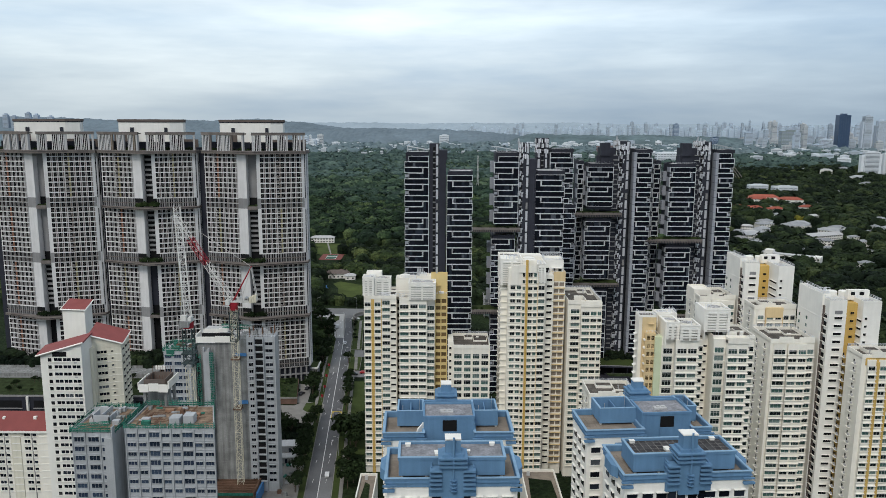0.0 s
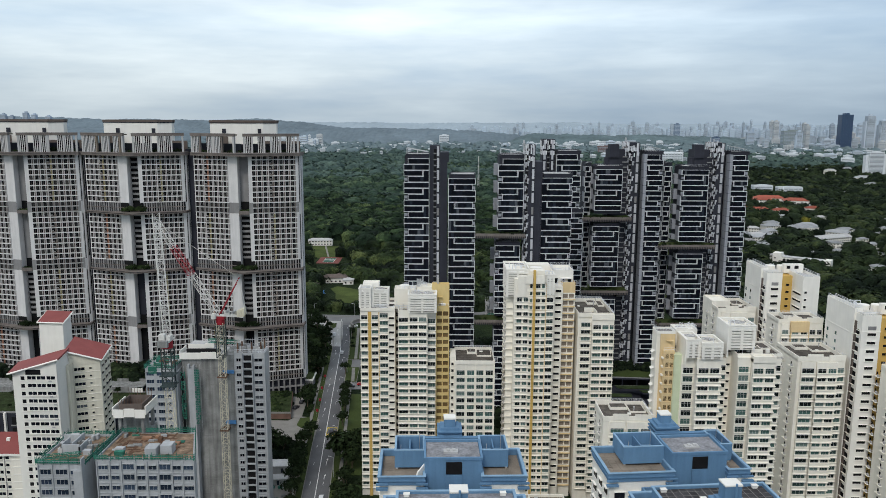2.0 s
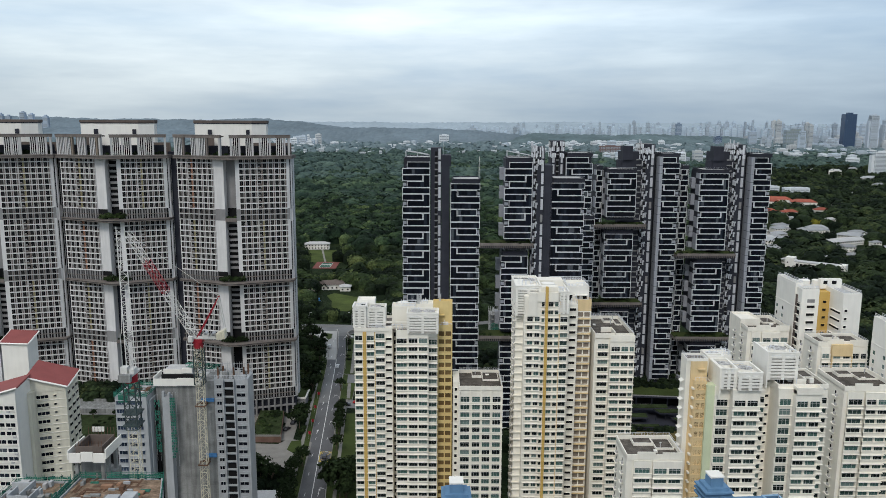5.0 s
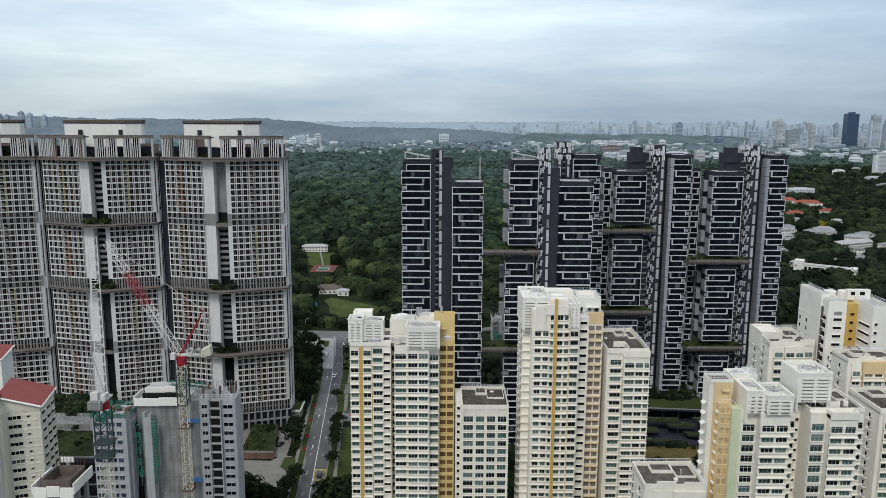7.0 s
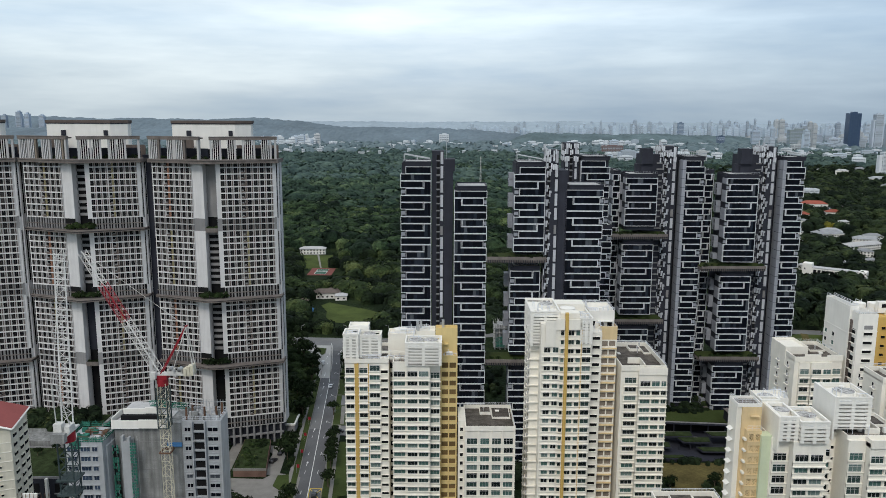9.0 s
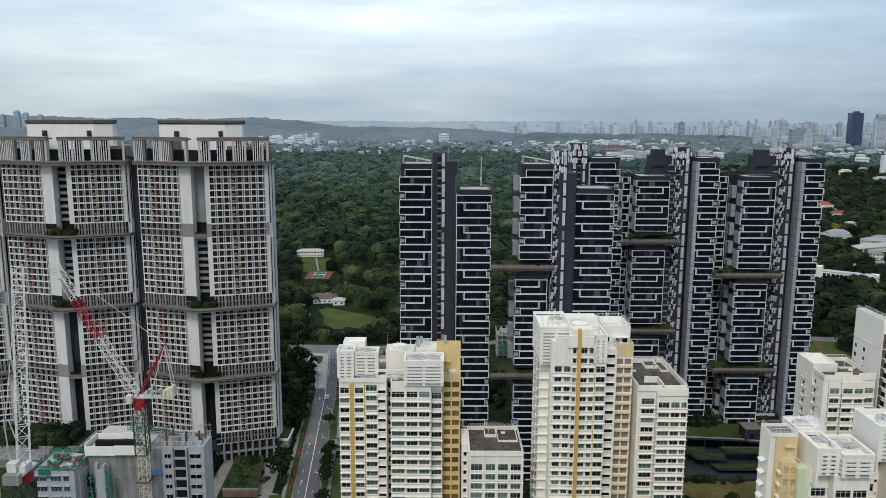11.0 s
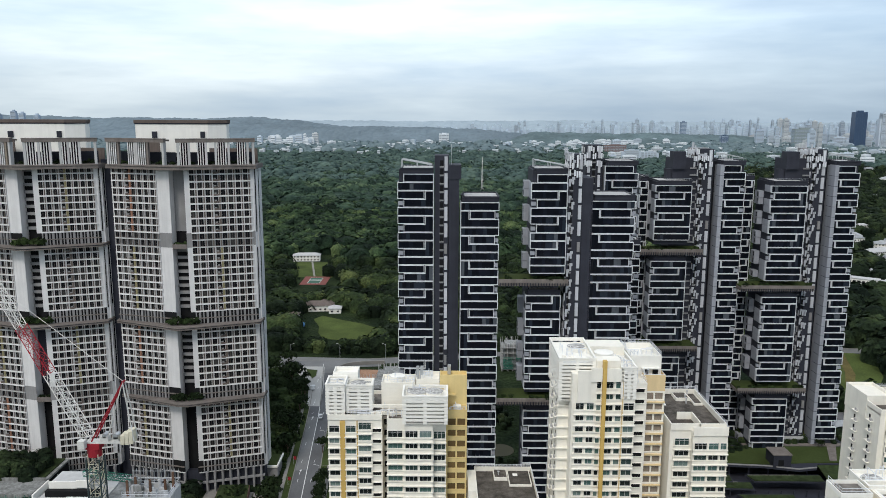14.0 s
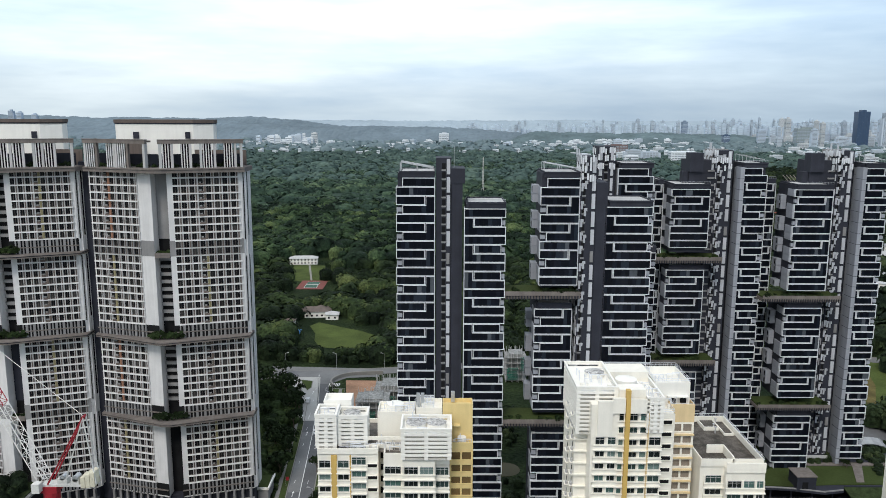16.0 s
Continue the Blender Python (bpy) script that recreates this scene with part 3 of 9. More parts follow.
# tall tower with an ochre stripe, louvred head and a lower wing
def tower_b():
    b = thing("apartment_tower", "tall cream apartment tower with louvred head and ochre stripe", "apartment tower", at=(0, 0, 6.66))
    b.scale = (0.955, 0.955, 0.955)
    w = Geo().box(27.2, 33.0, 311.36, 331, -7, 86.5).box(33.0, 39.5, 311.9, 331, -7, 86.0).box(39.5, 42.4, 311.36, 331, -7, 84.6)
    w.box(24.6, 27.2, 316, 331, -7, 84).box(42.4, 43.2, 320, 331, -7, 82)
    w.box(43.2, 46.6, 316, 331, -7, 82.6)
    part("wall", w, "cream", b)
    part("panel_wall", Geo().box(28.4, 31.6, 310.7, 311.4, 79.6, 87.6), "cream", b)
    part("head_front", Geo().box(31.6, 34.3, 310.9, 311.4, 84.8, 88.2).box(35.4, 39.4, 310.9, 311.4, 84.8, 88.0), "cream", b)
    part("yard_wing", Geo().box(46.6, 52.0, 319.3, 331, -7, 79.4), "cream", b)
    part("yellow_wing", Geo().box(46.6, 52.0, 319.3, 331, 79.4, 82.6), "pale_yellow", b, "pale ochre wing top")
    part("yellow_stripe", Geo().box(34.4, 35.3, 310.6, 311.95, -7, 90.0), "yellow", b, "slim ochre upright stripe")
    part("yellow_stripe", Geo().box(39.35, 39.55, 310.9, 311.95, -7, 85.0), "pale_yellow", b, "slim ochre upright stripe")
    window_bay(b, 27.7, 32.8, 311, -4, 79.4, [(0.5, 2.4), (2.9, 4.8)])
    window_bay(b, 33.0, 34.4, 311.54, -4, 84.6, [(0.15, 1.3)], hood=0.4)
    window_bay(b, 35.3, 39.4, 311.54, -4, 84.6, [(0.2, 1.9), (2.3, 3.9)], hood=0.4)
    window_bay(b, 39.5, 42.4, 311, -4, 79.4, [(0.2, 2.7)], wh=1.8)
    slot_bay(b, 43.3, 46.4, 316, -4, 82, w=2.2, h=1.0)
    # screed brown serves as the shade in these yards
    balcony_bay(b, 46.8, 51.8, 318.98, -4, 79.0, "cream", pane="terrace")
    pieces("yellow_ledge", Geo().box(0, 5.2, -0.5, 0.1, 0, 0.35), "pale_yellow", b, [at(46.7, 318.98, z + 0.3) for z in rows_down(-4, 79, 2.8)])
    ac_ledges(b, 24.6, 317, -4, 84, side=-1)
    ac_ledges(b, 24.6, 323, -4, 84, side=-1)
    pieces("corner_sill", Geo().box(0, 2.9, -0.5, 0.2, 0, 0.3), "cream", b, [at(24.3, 315.9, z + 0.4) for z in rows_down(-4, 82, 2.8)])
    louvre_box(b, 24.2, 33.2, 313.5, 331, 79.0, 89.6, tanks=((30, 324, 2.2),))
    louvre_box(b, 38.9, 42.6, 310.9, 325, 80.4, 88.2)
    part("head_wall", Geo().box(33.2, 38.9, 312.4, 316, 86, 89.6).box(33.2, 42.4, 324, 330, 84, 89.6), "cream", b)
    part("water_tank", Geo().tube((36.2, 319.5, 86), (36.2, 319.5, 89.6), 2.4, n=20).tube((36.2, 319.5, 89.6), (36.2, 319.5, 90.0), 2.4, 0.2, n=20), "white", b)
    railing(b, [(33.3, 312.2), (39, 312.2)], 86.1)
    part("lift_room", Geo().box(43.4, 51.4, 321.5, 333, 82, 86.4).rim(43.4, 51.4, 321.5, 333, 86.4, 88.0, 0.25), "white", b)
    part("sunshade", Geo().box(46.2, 50.8, 320.3, 321.5, 84.8, 85.05), "white", b)
    part("vent", Geo().box(44.0, 45.4, 321.38, 321.5, 82.8, 84.8).box(47.2, 48.2, 321.38, 321.5, 82.8, 84.6).box(49.2, 50.6, 321.38, 321.5, 83.2, 84.4), "void", b)
    railing(b, [(43.5, 321.6), (51.3, 321.6), (51.3, 332.8), (43.5, 332.8), (43.5, 321.6)], 87.9, 1.0)
    railing(b, [(43.3, 316.2), (46.5, 316.2), (46.5, 319.5), (51.9, 319.5), (51.9, 330)], 82.6)
    part("parapet", Geo().rim(46.6, 52.0, 319.3, 331, 82.6, 83.6, 0.25), "pale_yellow", b)
    pipework(b, 25, 32.6, 314.4, 330, 88.5, 81, 9)
    pipework(b, 33.6, 38.6, 316.4, 323.6, 86, 82, 10)
    pipework(b, 39.3, 42.2, 311.6, 324, 87.0, 83, 8)
    pipework(b, 43.8, 51, 322, 332, 86.4, 84, 8)
    pipework(b, 43.5, 51.5, 319.6, 321.4, 82.6, 85, 6)
    wing = Geo().box(53, 67, 316.36, 341, -7, 70.4).box(58.3, 67, 314.86, 317, -7, 70.4)
    part("wing_wall", wing, "cream", b)
    window_bay(b, 53.9, 58.2, 316, -4, 68.2, [(0.4, 3.9)], wh=1.75, hood=0.4)
    window_bay(b, 58.3, 67, 314.5, -4, 67.6, [(0.5, 3.5), (3.8, 6.4), (6.7, 8.4)])
    flat_roof(b, 53, 67, 316, 341, 70.6, "dark_roof", h=1.5, bits=1, seed=8)
    part("parapet", Geo().box(58.3, 67, 314.5, 314.9, 69.5, 71.8), "cream", b)
    dark_decks(b, 60, 66.4, 332, 340, 70.66, 56, 3)
    part("raised_parapet", Geo().box(56.4, 60.4, 322.4, 322.7, 70.6, 72.6).box(60.1, 60.4, 316, 322.4, 70.6, 72.6), "cream", b)
    railing(b, [(53.3, 340.6), (66.7, 340.6), (66.7, 315)], 72.1, 0.8)


# right-hand group: long stepped block with two louvred tank rooms
def tower_r():
    b = thing("apartment_tower", "long cream apartment block with ochre end and louvred tank rooms", "apartment tower")
    w = Geo().box(67.4, 68.6, 256.6, 261.6, 0, 80.6).box(74.6, 78.6, 252.6, 268, 0, 74.4).box(78.6, 86.2, 250.36, 268, 0, 74.4).box(86.2, 88.8, 253.36, 268, 0, 73.6)
    w.box(88.8, 91.2, 256, 266, 0, 74.6).box(91.2, 95.2, 250.2, 265, 0, 74.8).box(95.2, 102.2, 248.36, 265, 0, 74.8).box(102.2, 105.2, 251.36, 265, 0, 74.0)
    part("wall", w, "cream", b)
    part("yellow_end", Geo().box(68.6, 73.2, 256.2, 261.6, 0, 80.6).box(69.4, 72.8, 254.4, 256.2, 0, 75.4), "pale_yellow", b, "pale ochre end wall with service yards")
    part("green_wall", Geo().box(72.4, 74.9, 253.2, 256.1, 0, 74.6), "green_paint", b, "pale green painted wall")
    part("parapet", Geo().rim(67.4, 73.2, 256.2, 261.6, 80.6, 81.4, 0.2), "white", b)
    part("roof_slab", Geo().box(67.7, 73.0, 256.5, 261.3, 80.6, 80.75), "roof", b)
    part("sunshade", Geo().box(70.4, 72.4, 255.2, 256.2, 78.4, 78.6), "pale_yellow", b)
    balcony_bay(b, 69.5, 72.7, 254.1, 3, 74.6)
    railing(b, [(67.6, 261.4), (67.6, 256.4), (73.0, 256.4)], 81.2)
    railing(b, [(69.5, 254.6), (72.7, 254.6)], 75.4)
    pieces("side_hood", Geo().add([(0, 0, 0), (0, 2.2, 0), (-0.9, 2.2, -0.5), (-0.9, 0, -0.5), (0, 0, 0.12), (0, 2.2, 0.12), (-0.9, 2.2, -0.38), (-0.9, 0, -0.38)], [(0, 1, 2, 3), (7, 6, 5, 4), (0, 4, 5, 1), (1, 5, 6, 2), (2, 6, 7, 3), (3, 7, 4, 0)]), "white", b, [at(67.4, 258, z + 2.2) for z in rows_down(3, 75, 2.8)])
    pieces("corner_sill", Geo().box(-0.5, 0.1, 0, 1.4, 0, 0.5), "cream", b, [at(69.4, 254.5, z + 0.6) for z in rows_down(3, 75, 2.8)])
    window_bay(b, 74.8, 78.5, 252.24, 3, 70.8, [(0.3, 3.3)], wh=1.8, hood=0)
    window_bay(b, 78.6, 86.2, 250, 3, 71.4, [(0.6, 3.6), (3.9, 7.0)])
    window_bay(b, 86.2, 88.8, 253, 3, 71.4, [(0.2, 2.4)], wh=1.7)
    slot_bay(b, 88.9, 91.1, 256, 3, 72, w=1.8, h=0.8)
    window_bay(b, 91.3, 95.0, 249.84, 3, 72.0, [(0.3, 3.3)], wh=1.8, hood=0)
    window_bay(b, 95.2, 102.2, 248, 3, 72.0, [(0.4, 3.2), (3.6, 6.5)])
    window_bay(b, 102.2, 105.2, 251, 3, 72.0, [(0.2, 2.8)], wh=1.7)
    part("roof_slab", Geo().box(75, 88.6, 254, 267.6, 74.4, 74.6).box(91.5, 105, 252.5, 264.6, 74.8, 75.0), "dark_roof", b)
    part("parapet", Geo().rim(91.2, 105.2, 251, 265, 74.8, 75.8, 0.3).box(95.2, 102.2, 248, 248.4, 73.8, 75.8).box(95.2, 95.5, 248.4, 251, 73.8, 75.8).box(101.9, 102.2, 248.4, 251, 73.8, 75.8), "cream", b)
    part("raised_parapet", Geo().box(96.5, 100, 253.4, 253.7, 75, 76.5).box(99.7, 100, 253.7, 258, 75, 76.5), "cream", b)
    dark_decks(b, 97.4, 104.4, 258, 264, 75.0, 57, 3)
    louvre_box(b, 75.2, 79.6, 250.6, 259.6, 74.4, 80.2, tanks=((77.6, 255.6, 1.8),))
    louvre_box(b, 79.6, 86.2, 249.4, 259, 74.4, 79.4, tanks=((83.0, 254.4, 2.0),))
    part("tank_wall", Geo().box(74.8, 75.2, 250.4, 260, 72.0, 80.4), "cream", b)
    part("lift_room", Geo().box(74.8, 82, 262, 267.6, 74, 79.8).rim(74.8, 82, 262, 267.6, 79.8, 80.6, 0.25), "white", b)
    louvre_box(b, 74.4, 79.0, 259.8, 262, 76, 80.8, tanks=((77.0, 263.4, 1.7),))
    railing(b, [(75.0, 262.2), (81.8, 262.2), (81.8, 267.4)], 80.6, 1.0)
    louvre_box(b, 88.9, 97.3, 253.0, 263, 76.4, 84.0, tanks=((93.2, 258.2, 2.3),))
    part("tank_wall", Geo().box(88.5, 88.9, 252.8, 263.2, 74, 84.4).box(88.9, 97.3, 263, 263.3, 74, 84.2), "white", b)
    pipework(b, 75.6, 85.8, 252.6, 258.8, 78.3, 86, 6)
    pipework(b, 89.2, 97, 254.4, 262.6, 82.9, 87, 5)
    pipework(b, 75.2, 81.6, 262.4, 267.2, 79.8, 88, 7)
    pipework(b, 92, 104.6, 252, 257, 75.0, 89, 6)


def tower_slab(x0, x1, y0, y1, z, label, bays, seed):
    """A block whose front is split into stepped window bays and whose flank carries condenser ledges."""
    b = thing("apartment_tower", label, "apartment tower", "pale housing towers")
    w = Geo().box(x0, x1, y0 + 1.2, y1, 0, z)
    for s, e, d, sp, wh in bays:
        w.box(s, e, y0 + d + 0.36, y0 + 1.4, 0, z - 0.4)
    part("wall", w, "cream", b)
    for s, e, d, sp, wh in bays:
        window_bay(b, s, e, y0 + d, 3, z - 2.4, sp, wh=wh + 0.08, hood=0.42 if wh < 1.6 else 0.3)
    ac_ledges(b, x0, y0 + 4, 3, z - 1, side=-1)
    ac_ledges(b, x0, y0 + 11, 3, z - 1, side=-1)
    flat_roof(b, x0, x1, y0 + 1, y1, z, "dark_roof", h=1.3, bits=2, seed=seed)
    dark_decks(b, x0 + 4, x1 - 0.8, y1 - 7.5, y1 - 1, z + 0.06, seed * 3)
    part("raised_parapet", Geo().box(x0 + 3, x0 + 8, y0 + 0.9, y0 + 1.2, z, z + 2.1).box(x0 + 10, x1, y0 + 0.9, y0 + 1.2, z, z + 1.9), "cream", b)
    railing(b, [(x0 + 0.2, y1 - 0.2), (x1 - 0.2, y1 - 0.2), (x1 - 0.2, y0 + 1.2)], z + 1.3, 0.8)
    return b


def tower_tall(x0, y0, z, label, length, last=True):
    """Tall slab of offset leaves: a plain flank, slotted fronts and an ochre recess."""
    b = thing("apartment_tower", label, "apartment tower", "pale housing towers", (x0, y0, 0))
    leaves = [(0, 2.6, 11.3, 11.3 + length, z), (0.6, 6.6, 7.3, 14, z - 1.4)] + [(11.2, 17.4, 0 if last else 5.4, 14, z - 1.2)]
    w = Geo()
    for xa, xb, ya, yb, zz in leaves:
        w.box(xa, xb, ya, yb, 0, zz)
    w.box(2.6, 10.8, 14, 11.3 + length, 0, z - 2.2)
    part("wall", w, "white", b)
    part("yellow_recess", Geo().box(6.6, 11.2, 9.0, 14, 0, z - 1.8), "yellow", b, "ochre painted recess")
    slot_bay(b, 2.3, 5.6, 7.3, 3, z - 5.4, "white", w=2.7, h=0.95)
    part("vent", Geo().box(2.6, 5.2, 7.24, 7.3, z - 5.2, z - 4.0), "grey", b)
    slot_bay(b, 8.6, 10.4, 9.0, 3, z - 4, "yellow", w=1.2, h=0.9)
    # stacked openings where the flank turns the corner
    g = Geo().box(-0.06, 0.0, 0, 2.2, 0, 1.5, 0).box(-0.5, 0.0, -0.1, 2.3, -0.2, 0.0, 1)
    pieces("corner_slot", g, "void cream", b, [at(0.6, 8.4, q + 0.8) for q in rows_down(3, z - 5, 2.8)], 20)
    # taupe strip coloured as the dark of the corner
    part("corner_shade", Geo().box(0.3, 0.62, 10.2, 11.5, 0, z - 3), "taupe", b)
    g = Geo().box(-0.06, 0.0, 0, 1.0, 0, 1.2, 0).box(-0.35, 0.0, -0.1, 1.1, -0.15, 0.0, 1)
    pieces("flank_window", g, "glass white", b, [at(0, 11.3 + length * f, q + 1.0) for q in rows_down(3, z - 9, 2.8) for f in (0.55, 0.86)], 16)
    y3, long_ = (1.4, 6.4) if last else (6.0, 2.6)
    g = Geo().box(-0.06, 0.0, 0, long_, 0, 0.8, 0).box(-0.4, 0.0, -0.1, long_ + 0.1, 0.8, 0.95, 1)
    pieces("flank_slot", g, "void white", b, [at(11.2, y3, q + 1.0) for q in rows_down(3, z - 6, 2.8)], 16)
    slot_bay(b, 11.4, 13.4, y3 - 1.4 if last else 5.4, 3, z - 5, "white", w=0.9, h=0.9)
    part("cornice", Geo().rim(-0.1, 2.7, 11.2, 11.4 + length, z - 7.6, z - 7.35, 0.2).rim(0.5, 6.7, 7.2, 14.1, z - 5.9, z - 5.65, 0.2), "white", b)
    for k, (xa, xb, ya, yb, zz) in enumerate(leaves):
        part("parapet", Geo().rim(xa, xb, ya, yb, zz, zz + 1.0, 0.22), "white", b)
        part("roof_slab", Geo().box(xa + 0.25, xb - 0.25, ya + 0.25, yb - 0.25, zz, zz + 0.1), "offwhite", b)
        railing(b, [(xa + 0.2, yb - 0.2), (xa + 0.2, ya + 0.2), (xb - 0.2, ya + 0.2), (xb - 0.2, yb - 0.2)], zz + 1.0, 0.9)
    pipework(b, 2.8, 10.4, 14.2, 10.8 + length, z - 2.2, int(x0), 12)
    bars = Geo()
    for k in range(8):
        bars.box(1.0 + 0.68 * k, 1.2 + 0.68 * k, 7.5, 13.8, z - 0.3, z - 0.1)
    part("roof_grille", bars, "white", b)
    for k in range(2):
        part("water_tank", Geo().tube((5.6 + 4.6 * k, 16.8, z - 2.2), (5.6 + 4.6 * k, 16.8, z + 0.9), 1.9, n=18).tube((5.6 + 4.6 * k, 16.8, z + 0.9), (5.6 + 4.6 * k, 16.8, z + 1.2), 1.9, 0.2, n=18), "white", b)
    part("lift_room", Geo().box(9, 16.5, 12, 13.8, z - 1.2, z + 2.2), "white", b)
    part("vent", Geo().box(10, 11.4, 11.95, 12.0, z + 0.4, z + 1.6).box(13, 14.6, 11.95, 12.0, z + 0.4, z + 1.6), "void", b)


tower_a()
tower_a_low()
tower_b()
tower_r()
b = tower_slab(106.6, 121.4, 311.0, 329, 73.8, "cream apartment block with small windows and dark roof", [(108.0, 111.4, 0.4, [(0.4, 3.0)], 1.6), (111.6, 118.0, 0, [(0.4, 3.0), (3.4, 6.0)], 1.4), (118.2, 121.2, 0.8, [(0.3, 2.7)], 1.6)], 11)
part("rear_wall", Geo().box(106.45, 113.6, 318.6, 329.1, 70, 75.6).rim(106.45, 113.6, 318.6, 329.1, 75.6, 76.4, 0.25), "cream", b)
tower_slab(114.8, 130.2, 259.5, 277, 70.6, "cream apartment block with hooded window bands", [(115.8, 120.4, 0.4, [(0.4, 4.2)], 1.6), (120.8, 127.4, 0, [(0.4, 3.0), (3.4, 6.2)], 1.4), (127.6, 130.2, 0.9, [(0.3, 2.3)], 1.6)], 12)
b = tower_slab(138.6, 155.6, 244, 255, 70, "cream apartment block with ochre stripes and window bands", [(140.2, 143.0, 0, [(0.3, 2.5)], 1.4), (144.0, 146.6, 0, [(0.3, 2.3)], 1.4), (147.4, 152.0, 0.4, [(0.3, 4.2)], 1.7)], 13)
part("yellow_stripe", Geo().box(143.05, 143.95, 243.8, 245.3, 0, 69).box(146.65, 147.35, 243.8, 245.3, 0, 69).box(139.8, 152.2, 244.9, 245.26, 67.6, 70.2), "yellow", b, "slim ochre upright stripe")
tower_slab(50, 65.8, 248.5, 263, 54.4, "lower cream apartment block with dark flat roof", [(52, 57, 0.4, [(0.4, 4.5)], 1.4), (57.3, 65.4, 0, [(0.4, 3.8), (4.2, 7.7)], 1.4)], 14)
b = tower_slab(118.4, 134.2, 284, 295, 76.6, "cream apartment block with ochre top storey", [(119.4, 122.2, 0.2, [(0.3, 2.4)], 1.4), (122.8, 128.8, 0.1, [(0.4, 2.6), (3.2, 5.6)], 1.5), (129.2, 134.1, 0.4, [(0.3, 2.2), (2.6, 4.5)], 1.6)], 15)
part("yellow_panel", Geo().box(122.5, 129.0, 283.96, 285.3, 73.4, 77.2).box(122.5, 122.8, 283.9, 285, 0, 73.4).box(128.8, 129.1, 283.9, 285, 0, 73.4), "pale_yellow", b, "pale ochre wall strip")
tower_tall(122.7, 301.7, 90.0, "tall white apartment tower with ochre recess", 15.0)
tower_tall(132.3, 250.7, 86.8, "tall white apartment tower with dark slot windows", 18.0, False)


# ---- white and blue towers near the camera ----
def blue_tower(x, y, yaw, label, tiled, dx=0.0):
    b = thing("blue_tower", label, "apartment tower", "blue-roofed towers", (x, y, 0), yaw)
    part("wall", Geo().box(-12.2, 12.2, 0.4, 13.5, 0, 80.1).box(-13.6, -5.3 + dx, 21.4, 33, 0, 80.1).box(5.7 + dx, 13.6, 21.4, 33, 0, 80.1).box(-5.3 + dx, 5.7 + dx, 22.6, 33, 0, 79).box(-6.5, 6.5, 13.5, 22.6, 0, 77.0), "white", b)
    zs = rows_down(3, 78.5, 2.8)
    win = Geo().box(0, 2.0, 0.0, 0.08, 0, 1.35, 0).box(-0.15, 2.15, -0.45, 0.08, 1.38, 1.5, 1).box(-0.1, 2.1, -0.2, 0.08, -0.15, 0, 1)
    cols = [-11.6, -8.6, -5.9, 3.6, 6.4, 9.4]
    pieces("window", win, "dark_glass white", b, [at(c, 0.3, z + 0.9) for z in zs for c in cols], 72)
    big = Geo().box(0, 3.5, 0.0, 0.08, 0, 1.9, 0).box(-0.1, 3.6, -0.3, 0.08, -0.2, 0, 1).box(1.7, 1.8, -0.04, 0.0, 0, 1.9, 1)
    pieces("window", big, "dark_glass white", b, [at(c, 0.3, z + 0.5) for z in zs for c in (-3.8, 0.3)], 24)
    pieces("window", win, "dark_glass white", b, [at(c, 21.3, z + 0.9) for z in zs for c in (-12.6, -9.4, 7.8, 10.6)], 40)
    flank = Geo().box(-0.08, 0.0, 0, 1.9, 0, 1.35, 0).box(-0.4, 0.0, -0.1, 2.0, 1.38, 1.5, 1).box(-0.2, 0.0, -0.1, 2.0, -0.15, 0, 1)
    pieces("window", flank, "dark_glass white", b, [at(-13.6, c, z + 0.9) for z in zs for c in (22.6, 26.0, 29.6)], 40)
    pieces("window", flank, "dark_glass white", b, [at(-12.2, c, z + 0.9) for z in zs for c in (2.6, 6.0, 9.6)], 40)

    def lobe(x0, x1, y0, y1):
        band = Geo()
        for o, z0, z1 in ((0.0, 80.0, 80.8), (0.2, 80.8, 81.0), (0.05, 81.0, 81.7)):
            band.rim(x0 - o, x1 + o, y0 - o, y1 + o, z0, z1, 0.4 + o)
        part("blue_parapet", band, "blue", b)
        part("parapet_coping", Geo().rim(x0 - 0.25, x1 + 0.25, y0 - 0.25, y1 + 0.25, 81.7, 81.85, 0.55), "blue_cap", b)
        part("terrace", Geo().box(x0 + 0.3, x1 - 0.3, y0 + 0.3, y1 - 0.3, 80.1, 80.5), "terrace", b)
        pav = Geo()
        rnd = random.Random(int(x0 * 7 + y0))
        for i in range(int((x1 - x0 - 1) / 1.5)):
            for j in range(int((y1 - y0 - 1) / 1.5)):
                px, py = x0 + 0.6 + i * 1.5, y0 + 0.6 + j * 1.5
                pav.box(px, px + 1.44, py, py + 1.44, 80.5, 80.54 + rnd.uniform(0, 0.03))
        part("terrace_paving", pav, "terrace", b, kind="stuff")
        fins = Geo()
        for xx in (x0 - 0.5, x1 - 1.6):
            fins.box(xx, xx + 2.2, y0 - 0.7, y0, 79.3, 79.7).box(xx, xx + 2.2, y0 - 0.5, y0, 80.2, 80.5)
        part("blue_fins", fins, "blue", b)

    lobe(-12.4, 12.4, 0.2, 13.7)
    lobe(-13.8, -5.2 + dx, 21.2, 33.2)
    lobe(5.6 + dx, 13.8, 21.2, 33.2)
    part("link_parapet", Geo().rim(-7.6, 7.6, 14.2, 20.8, 77.0, 79.0, 0.35).rim(-9.4, -7.6, 15.4, 19.6, 76.6, 78.2, 0.3).rim(7.6, 9.4, 15.4, 19.6, 76.6, 78.2, 0.3), "blue", b)
    part("link_roof", Geo().box(-7.3, 7.3, 14.2, 22.6, 77.0, 77.3), "terrace", b)
